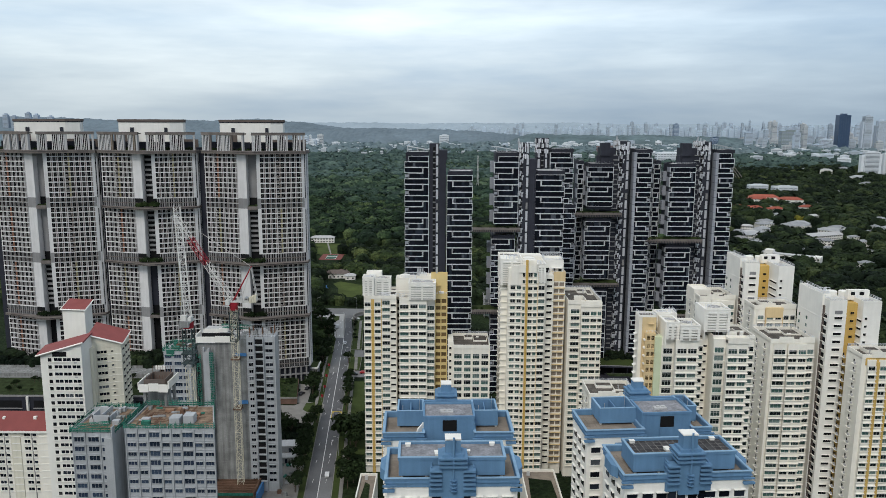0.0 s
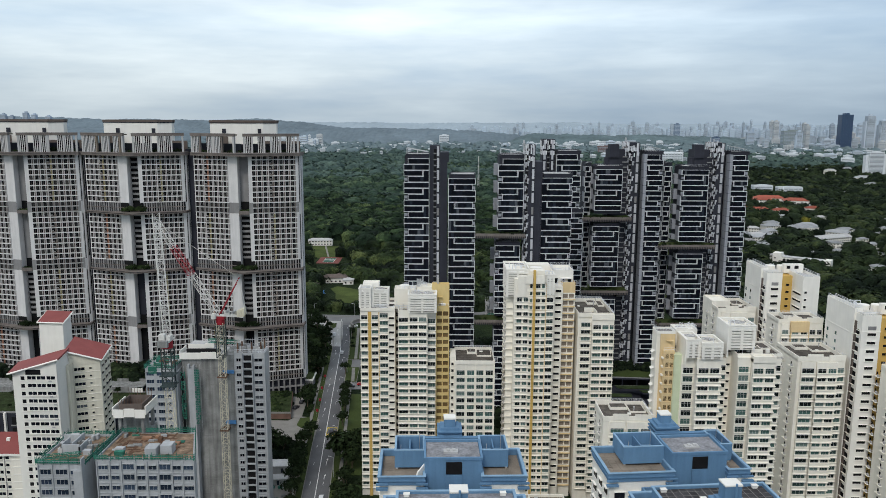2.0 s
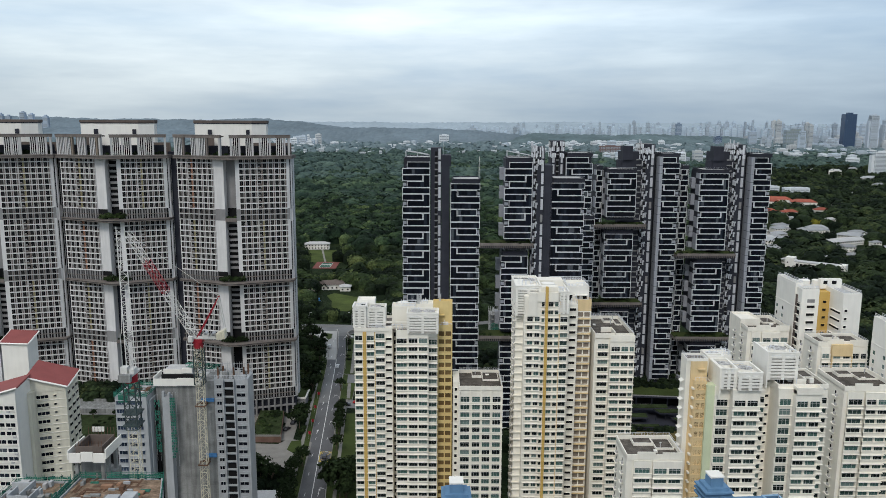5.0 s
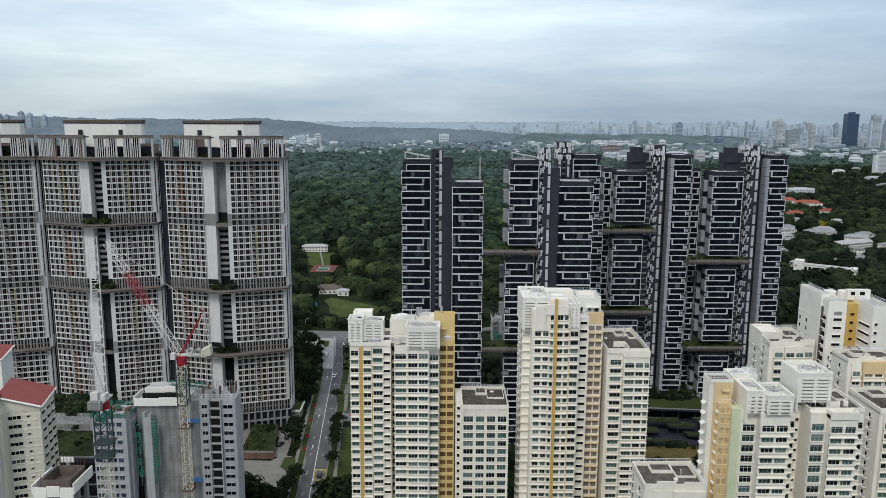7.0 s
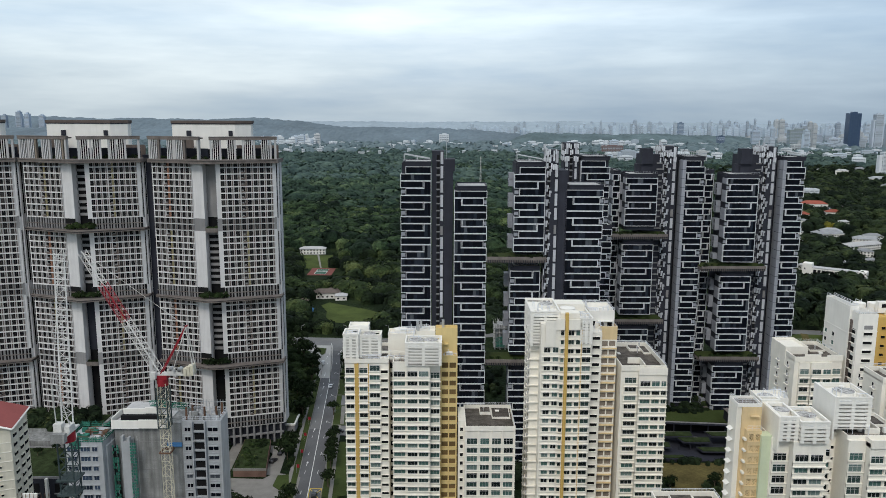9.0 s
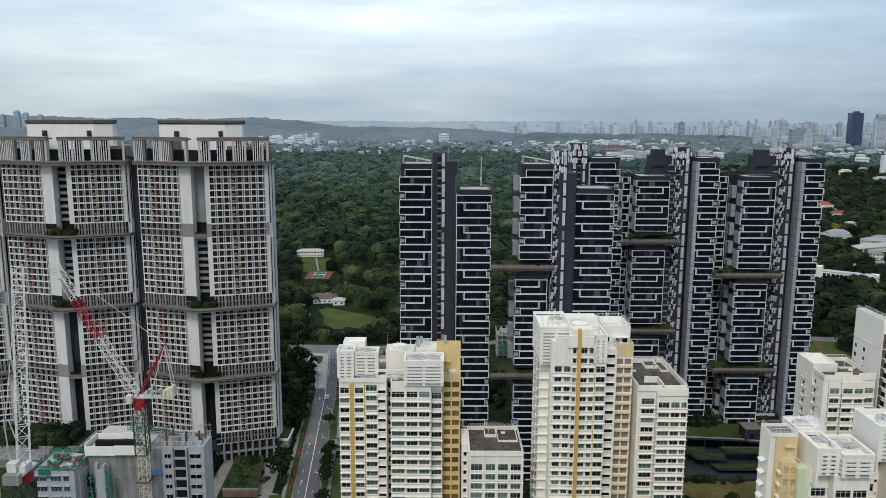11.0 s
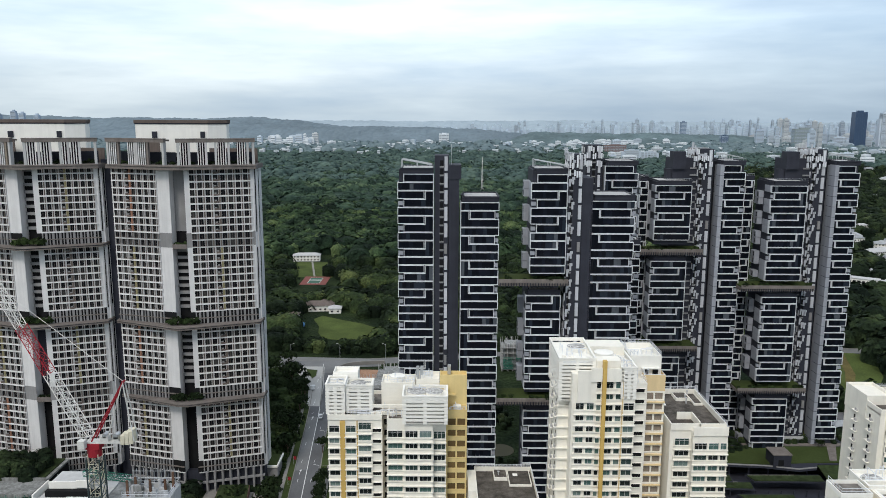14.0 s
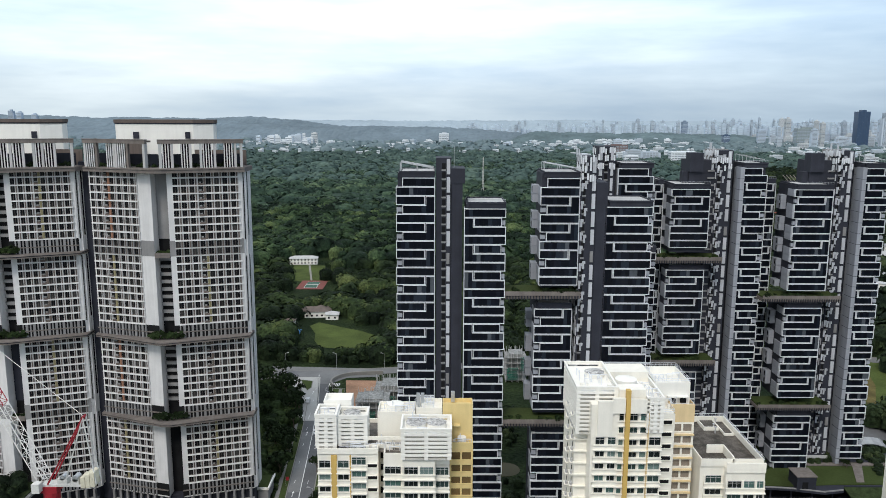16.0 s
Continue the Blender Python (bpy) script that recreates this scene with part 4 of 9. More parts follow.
    part("link_side", Geo().box(-9.3, -7.7, 15.5, 19.5, 0, 76.8).box(7.7, 9.3, 15.5, 19.5, 0, 76.8), "white", b)
    part("blue_corner", Geo().prism([(-13.6, 4.6), (-12.6, 3.0), (-12.6, 10), (-13.6, 8.6)], 79.7, 81.9).prism([(12.6, 3.0), (13.6, 4.6), (13.6, 8.6), (12.6, 10)], 79.7, 81.9), "blue", b)
    # front plant room on stub columns, with its finned mast
    pr = part("plant_room", Geo().box(-10, 10, 2.2, 9.4, 81.3, 84.4).rim(-10.15, 10.15, 2.05, 9.55, 84.4, 84.9, 0.45), "blue", b)
    part("plant_coping", Geo().rim(-10.2, 10.2, 2.0, 9.6, 84.9, 85.05, 0.5), "blue_cap", pr)
    if tiled:
        t = Geo().box(0.06, 1.32, 0.06, 1.32, 0, 0.05)
        spots = [at(-9.6 + 1.38 * i, 2.6 + 1.38 * j, 84.42) for i in range(14) for j in range(5) if not (5 < i < 9 and j == 0)]
        pieces("roof_paver", t, "roof_tile", b, spots)
        part("roof_slab", Geo().box(-9.7, 9.7, 2.5, 9.1, 84.3, 84.445), "paving", b)
    else:
        part("roof_slab", Geo().box(-9.7, 9.7, 2.5, 9.1, 84.3, 84.5), "plant_roof", pr)
    part("stub_column", Geo().box(-9.6, -9.2, 2.6, 3, 80.4, 81.4).box(-5, -4.6, 2.6, 3, 80.4, 81.4).box(4.6, 5, 2.6, 3, 80.4, 81.4).box(9.2, 9.6, 2.6, 3, 80.4, 81.4).box(-9.4, 9.4, 4.5, 8.6, 80.4, 81.4), "white", b)
    for x, y in ((-8.8, 8.0), (7.6, 8.2), (-3.2, 4.4), (2.6, 4.8), (-3.1, 3.4)):
        part("roof_hatch", Geo().box(x, x + 0.9, y, y + 0.7, 84.5, 84.95).box(x - 0.1, x + 1.0, y - 0.1, y + 0.8, 84.95, 85.05), "white", pr)
    mast = Geo().box(-1.9, 2.1, -0.3, 3.0, 77.6, 86.6).box(-1.3, 1.5, 0.2, 2.6, 86.6, 89.2)
    for k in range(3):
        mast.box(-2.6, 2.8, -1.0, 3.6, 84.2 + 0.8 * k, 84.5 + 0.8 * k)
    lm = part("lift_mast", mast, "blue", b)
    part("mast_cap", Geo().box(-1.4, 1.6, 0.1, 2.7, 89.2, 89.45), "white", lm)
    part("mast_pipe", Geo().tube((0.2, -0.55, 79), (0.2, -0.55, 90.0), 0.2, n=8), "blue", lm)
    knob = Geo()
    for k in range(4):
        knob.tube((0.2, -0.55, 79.2 + 0.7 * k), (0.2, -0.55, 79.6 + 0.7 * k), 0.25, 0.65, n=10)
    part("mast_knob", knob, "blue", lm)
    for s in (-4.0, 2.2):
        fin = Geo()
        for k in range(5):
            fin.box(s - 0.2, s + 2.1, -0.9, 1.6, 79.9 + 0.85 * k, 80.2 + 0.85 * k)
        fin.box(s + (0 if s < 0 else 1.6), s + (0.3 if s < 0 else 1.9), 0.4, 2.2, 79, 83.9)
        part("blue_fins", fin, "blue", b)
    part("blue_apron", Geo().box(-4.4, 4.4, -0.2, 0.4, 78.3, 80.3), "blue", b)
    # rear plant room and tank troughs
    pr = part("plant_room", Geo().box(-5.2 + dx, 5.6 + dx, 22.4, 30.6, 76.6, 84.4).rim(-5.35 + dx, 5.75 + dx, 22.25, 30.75, 84.4, 84.95, 0.4), "blue", b)
    part("roof_slab", Geo().box(-4.9 + dx, 5.3 + dx, 22.7, 30.3, 84.3, 84.5), "plant_roof", pr)
    part("roof_hatch", Geo().box(dx - 1.6, dx + 1.2, 25, 26.4, 84.5, 84.9).box(dx - 1.0, dx - 0.4, 25.3, 26, 84.9, 85.2).box(dx + 0.1, dx + 0.7, 25.3, 26, 84.9, 85.2), "offwhite", pr)
    part("doorway", Geo().box(dx - 1.2, dx + 1.8, 22.25, 22.42, 81.6, 84.0), "void", b)
    part("door_bay", Geo().box(dx - 1.3, dx + 1.9, 22.1, 22.42, 77.0, 81.5), "blue", b)
    if not tiled:
        part("sail_panel", Geo().add([(-7.3, 21.9, 79.5), (-5.25, 23.6, 79.5), (-5.25, 23.6, 83.0), (-6.4, 22.6, 82.0), (-7.5, 22.1, 79.5), (-5.45, 23.8, 79.5), (-5.45, 23.8, 83.0), (-6.6, 22.8, 82.0)], [(0, 1, 2, 3), (7, 6, 5, 4), (0, 4, 5, 1), (1, 5, 6, 2), (2, 6, 7, 3), (3, 7, 4, 0)]), "white", b)
    for x0, x1 in ((-11.0 + dx * 0.4, -5.2 + dx), (5.6 + dx, 11.0 + dx * 0.4)):
        part("tank_trough", Geo().rim(x0, x1, 26.6, 33.6, 81.0, 84.4, 0.3).box(x0 + 0.3, x1 - 0.3, 26.9, 33.3, 81.0, 81.4).box((x0 + x1) / 2 - 0.12, (x0 + x1) / 2 + 0.12, 26.9, 33.3, 81.4, 83.9), "blue", b)
        part("trough_coping", Geo().rim(x0 - 0.05, x1 + 0.05, 26.55, 33.65, 84.4, 84.55, 0.4), "blue_cap", b)
        part("trough_pipework", Geo().tube((x0 + 0.5, 29.4, 83.2), (x1 - 0.5, 29.4, 83.2), 0.1, n=5).tube((x0 + 1.2, 27.4, 81.6), (x0 + 1.2, 27.4, 85.4), 0.06, n=4).tube((x1 - 1.0, 31.8, 81.6), (x1 - 1.0, 31.8, 85.8), 0.06, n=4), "metal", b)
        legs = Geo()
        for xx in (x0 + 0.2, x1 - 0.6):
            for yy in (26.9, 32.8):
                legs.box(xx, xx + 0.4, yy, yy + 0.4, 80.4, 81.0)
        part("stub_column", legs, "white", b)
    part("trough_link", Geo().box(-5.2 + dx, 5.6 + dx, 32.6, 33.6, 80.6, 84.4), "blue", b)
    cx = dx * 0.5
    chim = Geo().box(cx - 2.0, cx + 1.8, 33.6, 37.2, 77, 86.0).box(cx - 1.2, cx + 1.0, 34.3, 36.6, 86, 87.6)
    for k in range(3):
        chim.box(cx - 2.6, cx + 2.4, 33.0, 37.8, 83.6 + 0.8 * k, 83.9 + 0.8 * k)
    lm = part("lift_mast", chim, "blue", b)
    part("mast_cap", Geo().box(cx - 1.3, cx + 1.1, 34.2, 36.7, 87.6, 87.85), "white", lm)
    return b


blue_tower(2.1, 134.0, 1.6, "white tower with blue stepped roof and screeded plant rooms", False)
blue_tower(46.7, 136.6, 5.0, "white tower with blue stepped roof and dark paved plant room", True, 4.0)


def estate_podium():
    b = thing("estate_podium", "low white car-park podium with mossy planted roof", "podium")
    for x0, x1, y0, y1 in ((31, 44, 250, 283), (-31, -24.5, 250, 279)):
        part("podium_wall", Geo().box(x0, x1, y0, y1, 0, 11.0), "cream", b)
        part("roof_planting", Geo().box(x0 + 0.5, x1 - 0.5, y0 + 0.5, y1 - 0.5, 11.0, 11.3), "terrace", b)
        part("roof_moss", Geo().prism([(x0 + 1.2, y0 + 2), (x1 - 1.4, y0 + 3), (x1 - 2.2, y1 - 8), (x0 + 2.4, y1 - 6)], 11.3, 11.5), "ground", b)
        part("parapet", Geo().rim(x0, x1, y0, y1, 11.0, 12.2, 0.45), "cream", b)
        part("vent", Geo().box(x0 + 2, x0 + 3.2, y1 - 4, y1 - 3, 11.4, 12.8), "offwhite", b)


estate_podium()


# ---- tall towers with sky gardens and roof pergolas ----
SEC, BASE, UNIT_ST = 30.0, 8.4, 30.0 / 11


def garden_tower(cx, yaw, gardens, stripes, label, group, xr=27.9):
    """One V-fronted unit: two gridded faces meeting at a deep recess. gardens: section lines that carry a projecting garden deck."""
    b = thing("sky_garden_tower", label, "apartment tower", group, (cx, 411.0, 0), yaw)
    top = BASE + 4 * SEC
    plan = [(-1.4, 0.9), (-1.4, 9.0), (4.1, 9.0), (4.1, 0.9), (xr, 8.2), (xr + 0.8, 9.4), (xr + 0.8, 16.5), (17.0, 17.5), (17.0, 29.0), (-22.0, 29.0), (-22.0, 18.0), (-25.4, 18.0), (-25.4, 7.57)]
    part("wall", Geo().prism(plan, BASE, top), "tower_white", b)
    part("joint_wall", Geo().box(-31.0, -25.3, 12.5, 17.5, 0, top + 2), "darkgrey", b)
    part("base_core", Geo().prism([(-24.6, 8.6), (-0.6, 2.6), (3.4, 2.6), (xr, 9.4), (xr, 16), (-24.6, 17)], 0, BASE), "darkgrey", b)
    col = Geo()
    for k in range(19):
        x = -25.0 + k * 2.85
        if x < xr and not -2 < x < 4:
            y = 0.9 + (-1.4 - x) * 0.278 if x < 0 else 0.9 + (x - 4.1) * 0.31
            col.box(x, x + 0.8, y - 0.3, y + 1.2, 0, BASE + 0.1)
    part("ground_column", col, "grey", b)
    part("base_beam", Geo().prism([(-25.2, 7.1), (-1.4, 0.5), (4.1, 0.5), (xr, 7.8), (xr, 9), (4.1, 1.6), (-1.4, 1.6), (-25.2, 8.6)], 4.0, 4.7), "grey", b)
    faces = ((Matrix.Translation((-25.4, 7.57, 0)) @ Matrix.Rotation(math.atan2(-6.67, 24.0), 4, "Z"), math.hypot(24.0, 6.67), -5.2, 7), (Matrix.Translation((4.1, 0.9, 0)) @ Matrix.Rotation(math.atan2(7.3, xr - 4.1), 4, "Z"), math.hypot(xr - 4.1, 7.3), 1.9, 8))
    for f, (m, length, blank, bays) in enumerate(faces):
        s0, s1 = (0.5, length + blank) if f == 0 else (blank, length - 1.0)
        bw = (s1 - s0) / bays
        strip = stripes[f]
        wingeo = Geo()
        # one bay: dark window, a pale panel and an upright fin
        wingeo.box(0.0, bw * 0.58, -0.06, 0.0, 0.08, UNIT_ST - 0.1, 0)
        wingeo.box(bw * 0.28, bw * 0.28 + 0.06, -0.1, -0.05, 0.1, UNIT_ST - 0.1, 2)
        wingeo.box(0.0, bw * 0.58, -0.12, -0.05, 0.08, 0.42, 2)
        wingeo.box(bw * 0.58, bw * 0.67, -0.34, 0.0, 0.0, UNIT_ST, 1)
        wingeo.box(bw * 0.67, bw * 0.86, -0.12, 0.0, 0.0, UNIT_ST, 2)
        wingeo.box(bw * 0.86, bw * 0.97, -0.34, 0.0, 0.0, UNIT_ST, 1)
        spots, dim = [], []
        for sec in range(3, -1, -1):
            z0 = BASE + sec * SEC
            lvls = range(10, 1, -1) if sec in gardens or sec == 0 else range(10, -1, -1)
            for lv in lvls:
                z = z0 + lv * UNIT_ST
                for k in range(bays):
                    if k == strip[0] and lv > 1:
                        continue
                    (dim if lv < 2 else spots).append(m @ at(s0 + k * bw, 0, z))
        pieces("window", wingeo, "dim_window fin taupe", b, spots, 96 if cx > -120 else 48)
        if dim:
            pieces("grey_window", wingeo, "dim_window grey taupe", b, dim, 30)
        led = Geo().box(-0.2, s1 - s0 + 0.2, -0.58, 0.0, -0.26, 0.1).box(-0.1, s1 - s0 + 0.1, -0.46, 0.0, 0.1, 0.2)
        pieces("ledge", led, "tower_white", b, [m @ at(s0, 0, BASE + sec * SEC + lv * UNIT_ST) for sec in range(4) for lv in range(2, 11)])
        low = [m @ at(s0, 0, BASE + sec * SEC + lv * UNIT_ST) for sec in range(1, 4) if sec not in gardens for lv in (0, 1)]
        if low:
            pieces("grey_ledge", Geo().box(-0.2, s1 - s0 + 0.2, -0.46, 0.0, -0.2, 0.2), "offwhite", b, low)
        # recessed yard column with a coloured edge
        x = s0 + strip[0] * bw
        yard = Geo().box(0.15, bw - 0.9, -0.5, 0.0, 0.0, 0.75, 0).box(0.15, bw - 1.0, -0.06, 0.0, 0.75, UNIT_ST - 0.15, 1).box(0.4, 1.2, -0.45, -0.06, 0.85, 1.3, 2)
        pieces("yard_balcony", yard, "taupe dim_window grey", b, [m @ at(x, 0, BASE + sec * SEC + lv * UNIT_ST) for sec in range(4) for lv in range(2, 11)])
        for sec in range(4):
            part("colour_stripe", Geo().box(x + bw - 0.9, x + bw - 0.1, -0.36, 0.0, BASE + sec * SEC + 2 * UNIT_ST, BASE + (sec + 1) * SEC - 0.4), strip[1 + sec % 2], b, m=m)
        # storeys shaded by near-black sheets behind garden decks, and grey bands elsewhere
        for sec in range(0, 4):
            z0 = BASE + sec * SEC
            if sec in gardens or sec == 0:
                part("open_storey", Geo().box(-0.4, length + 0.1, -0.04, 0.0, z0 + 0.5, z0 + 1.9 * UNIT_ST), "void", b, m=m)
                posts = Geo()
                n = bays * 2
                for k in range(n + 1):
                    posts.box(s0 + k * (s1 - s0) / n - (0.4 if k % 2 else 0.2), s0 + k * (s1 - s0) / n + (0.4 if k % 2 else 0.2), -0.5, 0.0, z0 + 0.4, z0 + 1.9 * UNIT_ST)
                part("open_storey_post", posts, "grey", b, m=m, kind="stuff")
                part("open_storey_beam", Geo().box(-0.3, length, -0.6, 0.0, z0 + 0.95 * UNIT_ST, z0 + 1.06 * UNIT_ST), "slab", b, m=m)
            else:
                part("grey_band", Geo().box(-0.1, length + 0.05, -0.05, 0.0, z0, z0 + 2 * UNIT_ST), "grey", b, m=m)
    # the recess: slatted in some sections, plain in others; its shade a near-black back
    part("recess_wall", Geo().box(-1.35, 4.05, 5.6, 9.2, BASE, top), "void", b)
    for sec in (1, 2, 3):
        if sec not in gardens:
            part("recess_panel", Geo().box(-1.3, 4.0, 5.2, 5.6, BASE + sec * SEC + 5.6, BASE + (sec + 1) * SEC - 0.5), "grey" if sec > 1 else "darkgrey", b)
    slat = Geo().box(-1.3, 4.0, 4.6, 5.6, 0, 1.1)
    pieces("recess_slat", slat, "grey", b, [at(0, 0, BASE + s * SEC + lv * UNIT_ST + 0.6) for s in gardens for lv in range(2, 11)])
    # garden decks
    for sec in range(1, 4):
        z0 = BASE + sec * SEC
        if sec in gardens:
            deck = [(-26.4, 6.2), (-0.6, -4.6), (2.8, -4.6), (xr + 1.6, 5.6), (xr + 1.6, 12), (-26.4, 12)]
            part("garden_deck", Geo().prism(deck, z0 - 0.45, z0 - 0.05), "slab", b)
            # the gap's shadow line is a dark grey band
            part("deck_shadow_gap", Geo().prism([(x * 0.995, y + 0.3) for x, y in deck], z0 - 0.05, z0 + 0.3), "darkgrey", b)
            part("deck_parapet", Geo().prism([(x, y - 0.2) for x, y in deck], z0 + 0.3, z0 + 0.62), "slab", b)
            bush(b, [(x, -1.6 + 0.2 * abs(x) + 1.2, z0 + 0.9, 1.5 + 0.9 * ((k * 7) % 3) / 2) for k, x in enumerate((-4.2, -2.6, -0.8, 1.0, 3.0, 4.8, 6.0))], 300 + sec)
        else:
            part("garden_deck", Geo().box(-1.3, 4.0, 0.6, 9, z0 - 0.5, z0 + 0.5).box(-1.3, 4.0, 0.5, 0.75, z0 + 0.5, z0 + 1.3), "slab", b)
            bush(b, [(-0.4, 2.4, z0 + 0.5, 1.2), (1.4, 2.2, z0 + 0.5, 1.1), (3.0, 2.8, z0 + 0.5, 1.3)], 310 + sec)
    # end wall with a dark window slot
    ends = Geo()
    for sec in range(4):
        ends.box(xr + 0.8, xr + 1.0, 11.0, 12.0, BASE + sec * SEC + 6, BASE + sec * SEC + 29)
        ends.box(xr + 0.3, xr + 0.6, 8.6, 9.0, BASE + sec * SEC + 5, BASE + sec * SEC + 29)
    part("end_slot", ends, "dim_window", b)
    part("end_wall", Geo().box(xr + 0.8, xr + 1.05, 12.4, 16.4, BASE, top).box(xr + 0.2, xr + 1.05, 9.4, 10.8, BASE, top), "tower_white", b)
    # roof terrace: deck, slatted pergola and the white lift room
    deck = [(-26.6, 6.0), (-0.6, -3.4), (2.8, -3.4), (xr + 1.8, 5.8), (xr + 1.8, 17), (17.4, 18), (17.4, 29.2), (-22.4, 29.2), (-22.4, 18.4), (-26.6, 18.4)]
    part("roof_deck", Geo().prism(deck, top - 0.9, top + 0.25), "slab", b)
    part("roof_deck_edge", Geo().prism([(x, y - 0.35) for x, y in deck], top + 0.25, top + 0.7), "slab", b)
    part("roof_back_wall", Geo().box(-21, -9.5, 16.0, 16.5, top, top + 8.8).box(9.5, xr, 16.0, 16.5, top, top + 6.2), "taupe", b)
    for f, (xa, ya, xb, yb) in enumerate(((-25.8, 6.6, -2.0, -0.6), (2.6, -0.8, xr + 1.0, 7.2))):
        n = math.hypot(xb - xa, yb - ya)
        m = Matrix.Translation((xa, ya, top + 0.7)) @ Matrix.Rotation(math.atan2(yb - ya, xb - xa), 4, "Z")
        part("pergola_beam", Geo().box(-0.3, n + 0.3, -0.5, 0.7, 8.2, 9.4).box(-0.4, n + 0.4, -0.65, 0.8, 9.4, 9.65), "slab", b, m=m)
        part("pergola_ceiling", Geo().box(0, n, 0.7, 3.2, 8.6, 9.2), "taupe", b, m=m)
        # dark grey for the shaded depth behind the fins
        part("pergola_back", Geo().box(0, n, 6.5, 6.8, 0, 4.4), "darkgrey", b, m=m)
        part("pergola_post", Geo().box(0, 0.9, -0.3, 1.2, 0, 8.2).box(n - 0.9, n, -0.3, 1.2, 0, 8.2).box(n * 0.48, n * 0.48 + 0.8, -0.3, 0.8, 0, 8.2), "offwhite", b, m=m)
        rnd = random.Random(int(cx) + f)
        wide, thin, dark, pale = [], [], [], []
        x = 1.2
        while x < n - 3.2:
            run = rnd.choice((3, 3, 4))
            dark.append(m @ at(x, 0, 0))
            for k in range(run):
                thin.append(m @ at(x + 0.86 * k, 0, 0))
            x += 0.86 * run
            (wide if rnd.random() < 0.5 else pale).append(m @ at(x, 0, 0))
            x += rnd.choice((1.2, 3.4, 4.6))
        pieces("pergola_fin", Geo().box(0, 0.34, -0.2, 0.12, 0, 8.2), "tower_white", b, thin)
        # near-black sheets put where shade shows between fins
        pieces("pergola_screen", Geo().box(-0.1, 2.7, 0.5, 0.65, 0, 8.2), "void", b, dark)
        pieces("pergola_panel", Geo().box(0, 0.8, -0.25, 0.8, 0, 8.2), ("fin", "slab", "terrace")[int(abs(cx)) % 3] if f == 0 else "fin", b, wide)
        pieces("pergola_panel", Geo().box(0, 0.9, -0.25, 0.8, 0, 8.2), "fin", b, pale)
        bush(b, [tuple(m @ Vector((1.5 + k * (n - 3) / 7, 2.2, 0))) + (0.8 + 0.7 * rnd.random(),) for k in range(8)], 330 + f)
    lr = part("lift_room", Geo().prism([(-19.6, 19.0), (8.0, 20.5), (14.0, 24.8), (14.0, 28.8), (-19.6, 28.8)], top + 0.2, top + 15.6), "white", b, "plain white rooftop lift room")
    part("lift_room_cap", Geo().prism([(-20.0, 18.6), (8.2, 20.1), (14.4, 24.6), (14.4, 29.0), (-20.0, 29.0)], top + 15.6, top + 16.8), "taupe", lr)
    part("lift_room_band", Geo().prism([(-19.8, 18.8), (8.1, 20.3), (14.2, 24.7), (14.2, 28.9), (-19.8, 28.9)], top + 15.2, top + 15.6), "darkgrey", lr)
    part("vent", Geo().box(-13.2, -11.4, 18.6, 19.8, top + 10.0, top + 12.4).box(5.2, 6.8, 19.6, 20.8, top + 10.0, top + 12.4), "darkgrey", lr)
    # near-black block for the unlit depth of the roof terrace
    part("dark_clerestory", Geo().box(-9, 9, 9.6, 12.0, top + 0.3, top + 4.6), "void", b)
    bush(b, [(-4, 2.5, top + 0.7, 1.6), (0, 1.8, top + 0.7, 1.1), (-20, 6.6, top + 0.7, 1.2), (12, 6.4, top + 0.7, 1.2), (16, 7.6, top + 0.7, 1.9), (22, 9.0, top + 0.7, 1.4), (-14, 6.4, top + 0.7, 1.5)], 320)
    return b


def leaf_cloud(rnd, centre, radius, n, size, flat=0.75):
    """Loose leaf clumps over a lumpy dome: points, and faces of four corners."""
    v, f = [], []
    for k in range(n):
        a, h = rnd.uniform(0, 2 * math.pi), rnd.uniform(-0.35, 1.0)
        q = math.sqrt(max(0, 1 - h * h))
        lump = 0.78 + 0.16 * math.sin(3 * a + radius) + 0.12 * math.sin(5 * h + 2 * a) + rnd.uniform(-0.1, 0.1)
        d = Vector((q * math.cos(a), q * math.sin(a), h * flat))
        p = Vector(centre) + d * radius * lump
        nrm = (d + Vector((rnd.uniform(-.6, .6), rnd.uniform(-.6, .6), rnd.uniform(-.2, .7)))).normalized()
        u = nrm.orthogonal().normalized()
        u.rotate(Matrix.Rotation(rnd.uniform(0, 6.28), 3, nrm))
        w = nrm.cross(u)
        s = size * rnd.uniform(0.6, 1.3)
        o = len(v)
        v += [tuple(p + u * s + nrm * 0.1 * s), tuple(p + w * s * 0.8), tuple(p - u * s * 0.9), tuple(p - w * s * 0.8 + nrm * 0.25 * s)]
        f.append((o, o + 1, o + 2, o + 3))
    return v, f


def bush(b, spots, seed):
    """Planting on a deck: ragged shrubs of leaf clumps."""
    rnd = random.Random(seed)
    g = Geo()
    for x, y, z, r in spots:
        v, f = leaf_cloud(rnd, (x, y, z + r * 0.45), r, 70, r * 0.3)
        g.add(v, f)
    part("planting", g, "leaf", b, "ragged green roof planting")


G1 = "row of sky-garden towers"
garden_tower(-103.0, 0, (1, 2), ((2, "olive", "orange"), (3, "olive", "taupe")), "pale gridded tower with garden decks and slatted roof pergola", G1)
garden_tower(-158.6, 0, (2, 3), ((3, "orange", "olive"), (3, "taupe", "olive")), "pale gridded tower with high garden decks and roof pergola", G1, 24.7)
garden_tower(-216.0, 0, (1,), ((2, "orange", "orange"), (3, "taupe", "olive")), "pale gridded tower with one garden deck and grey bands", G1)


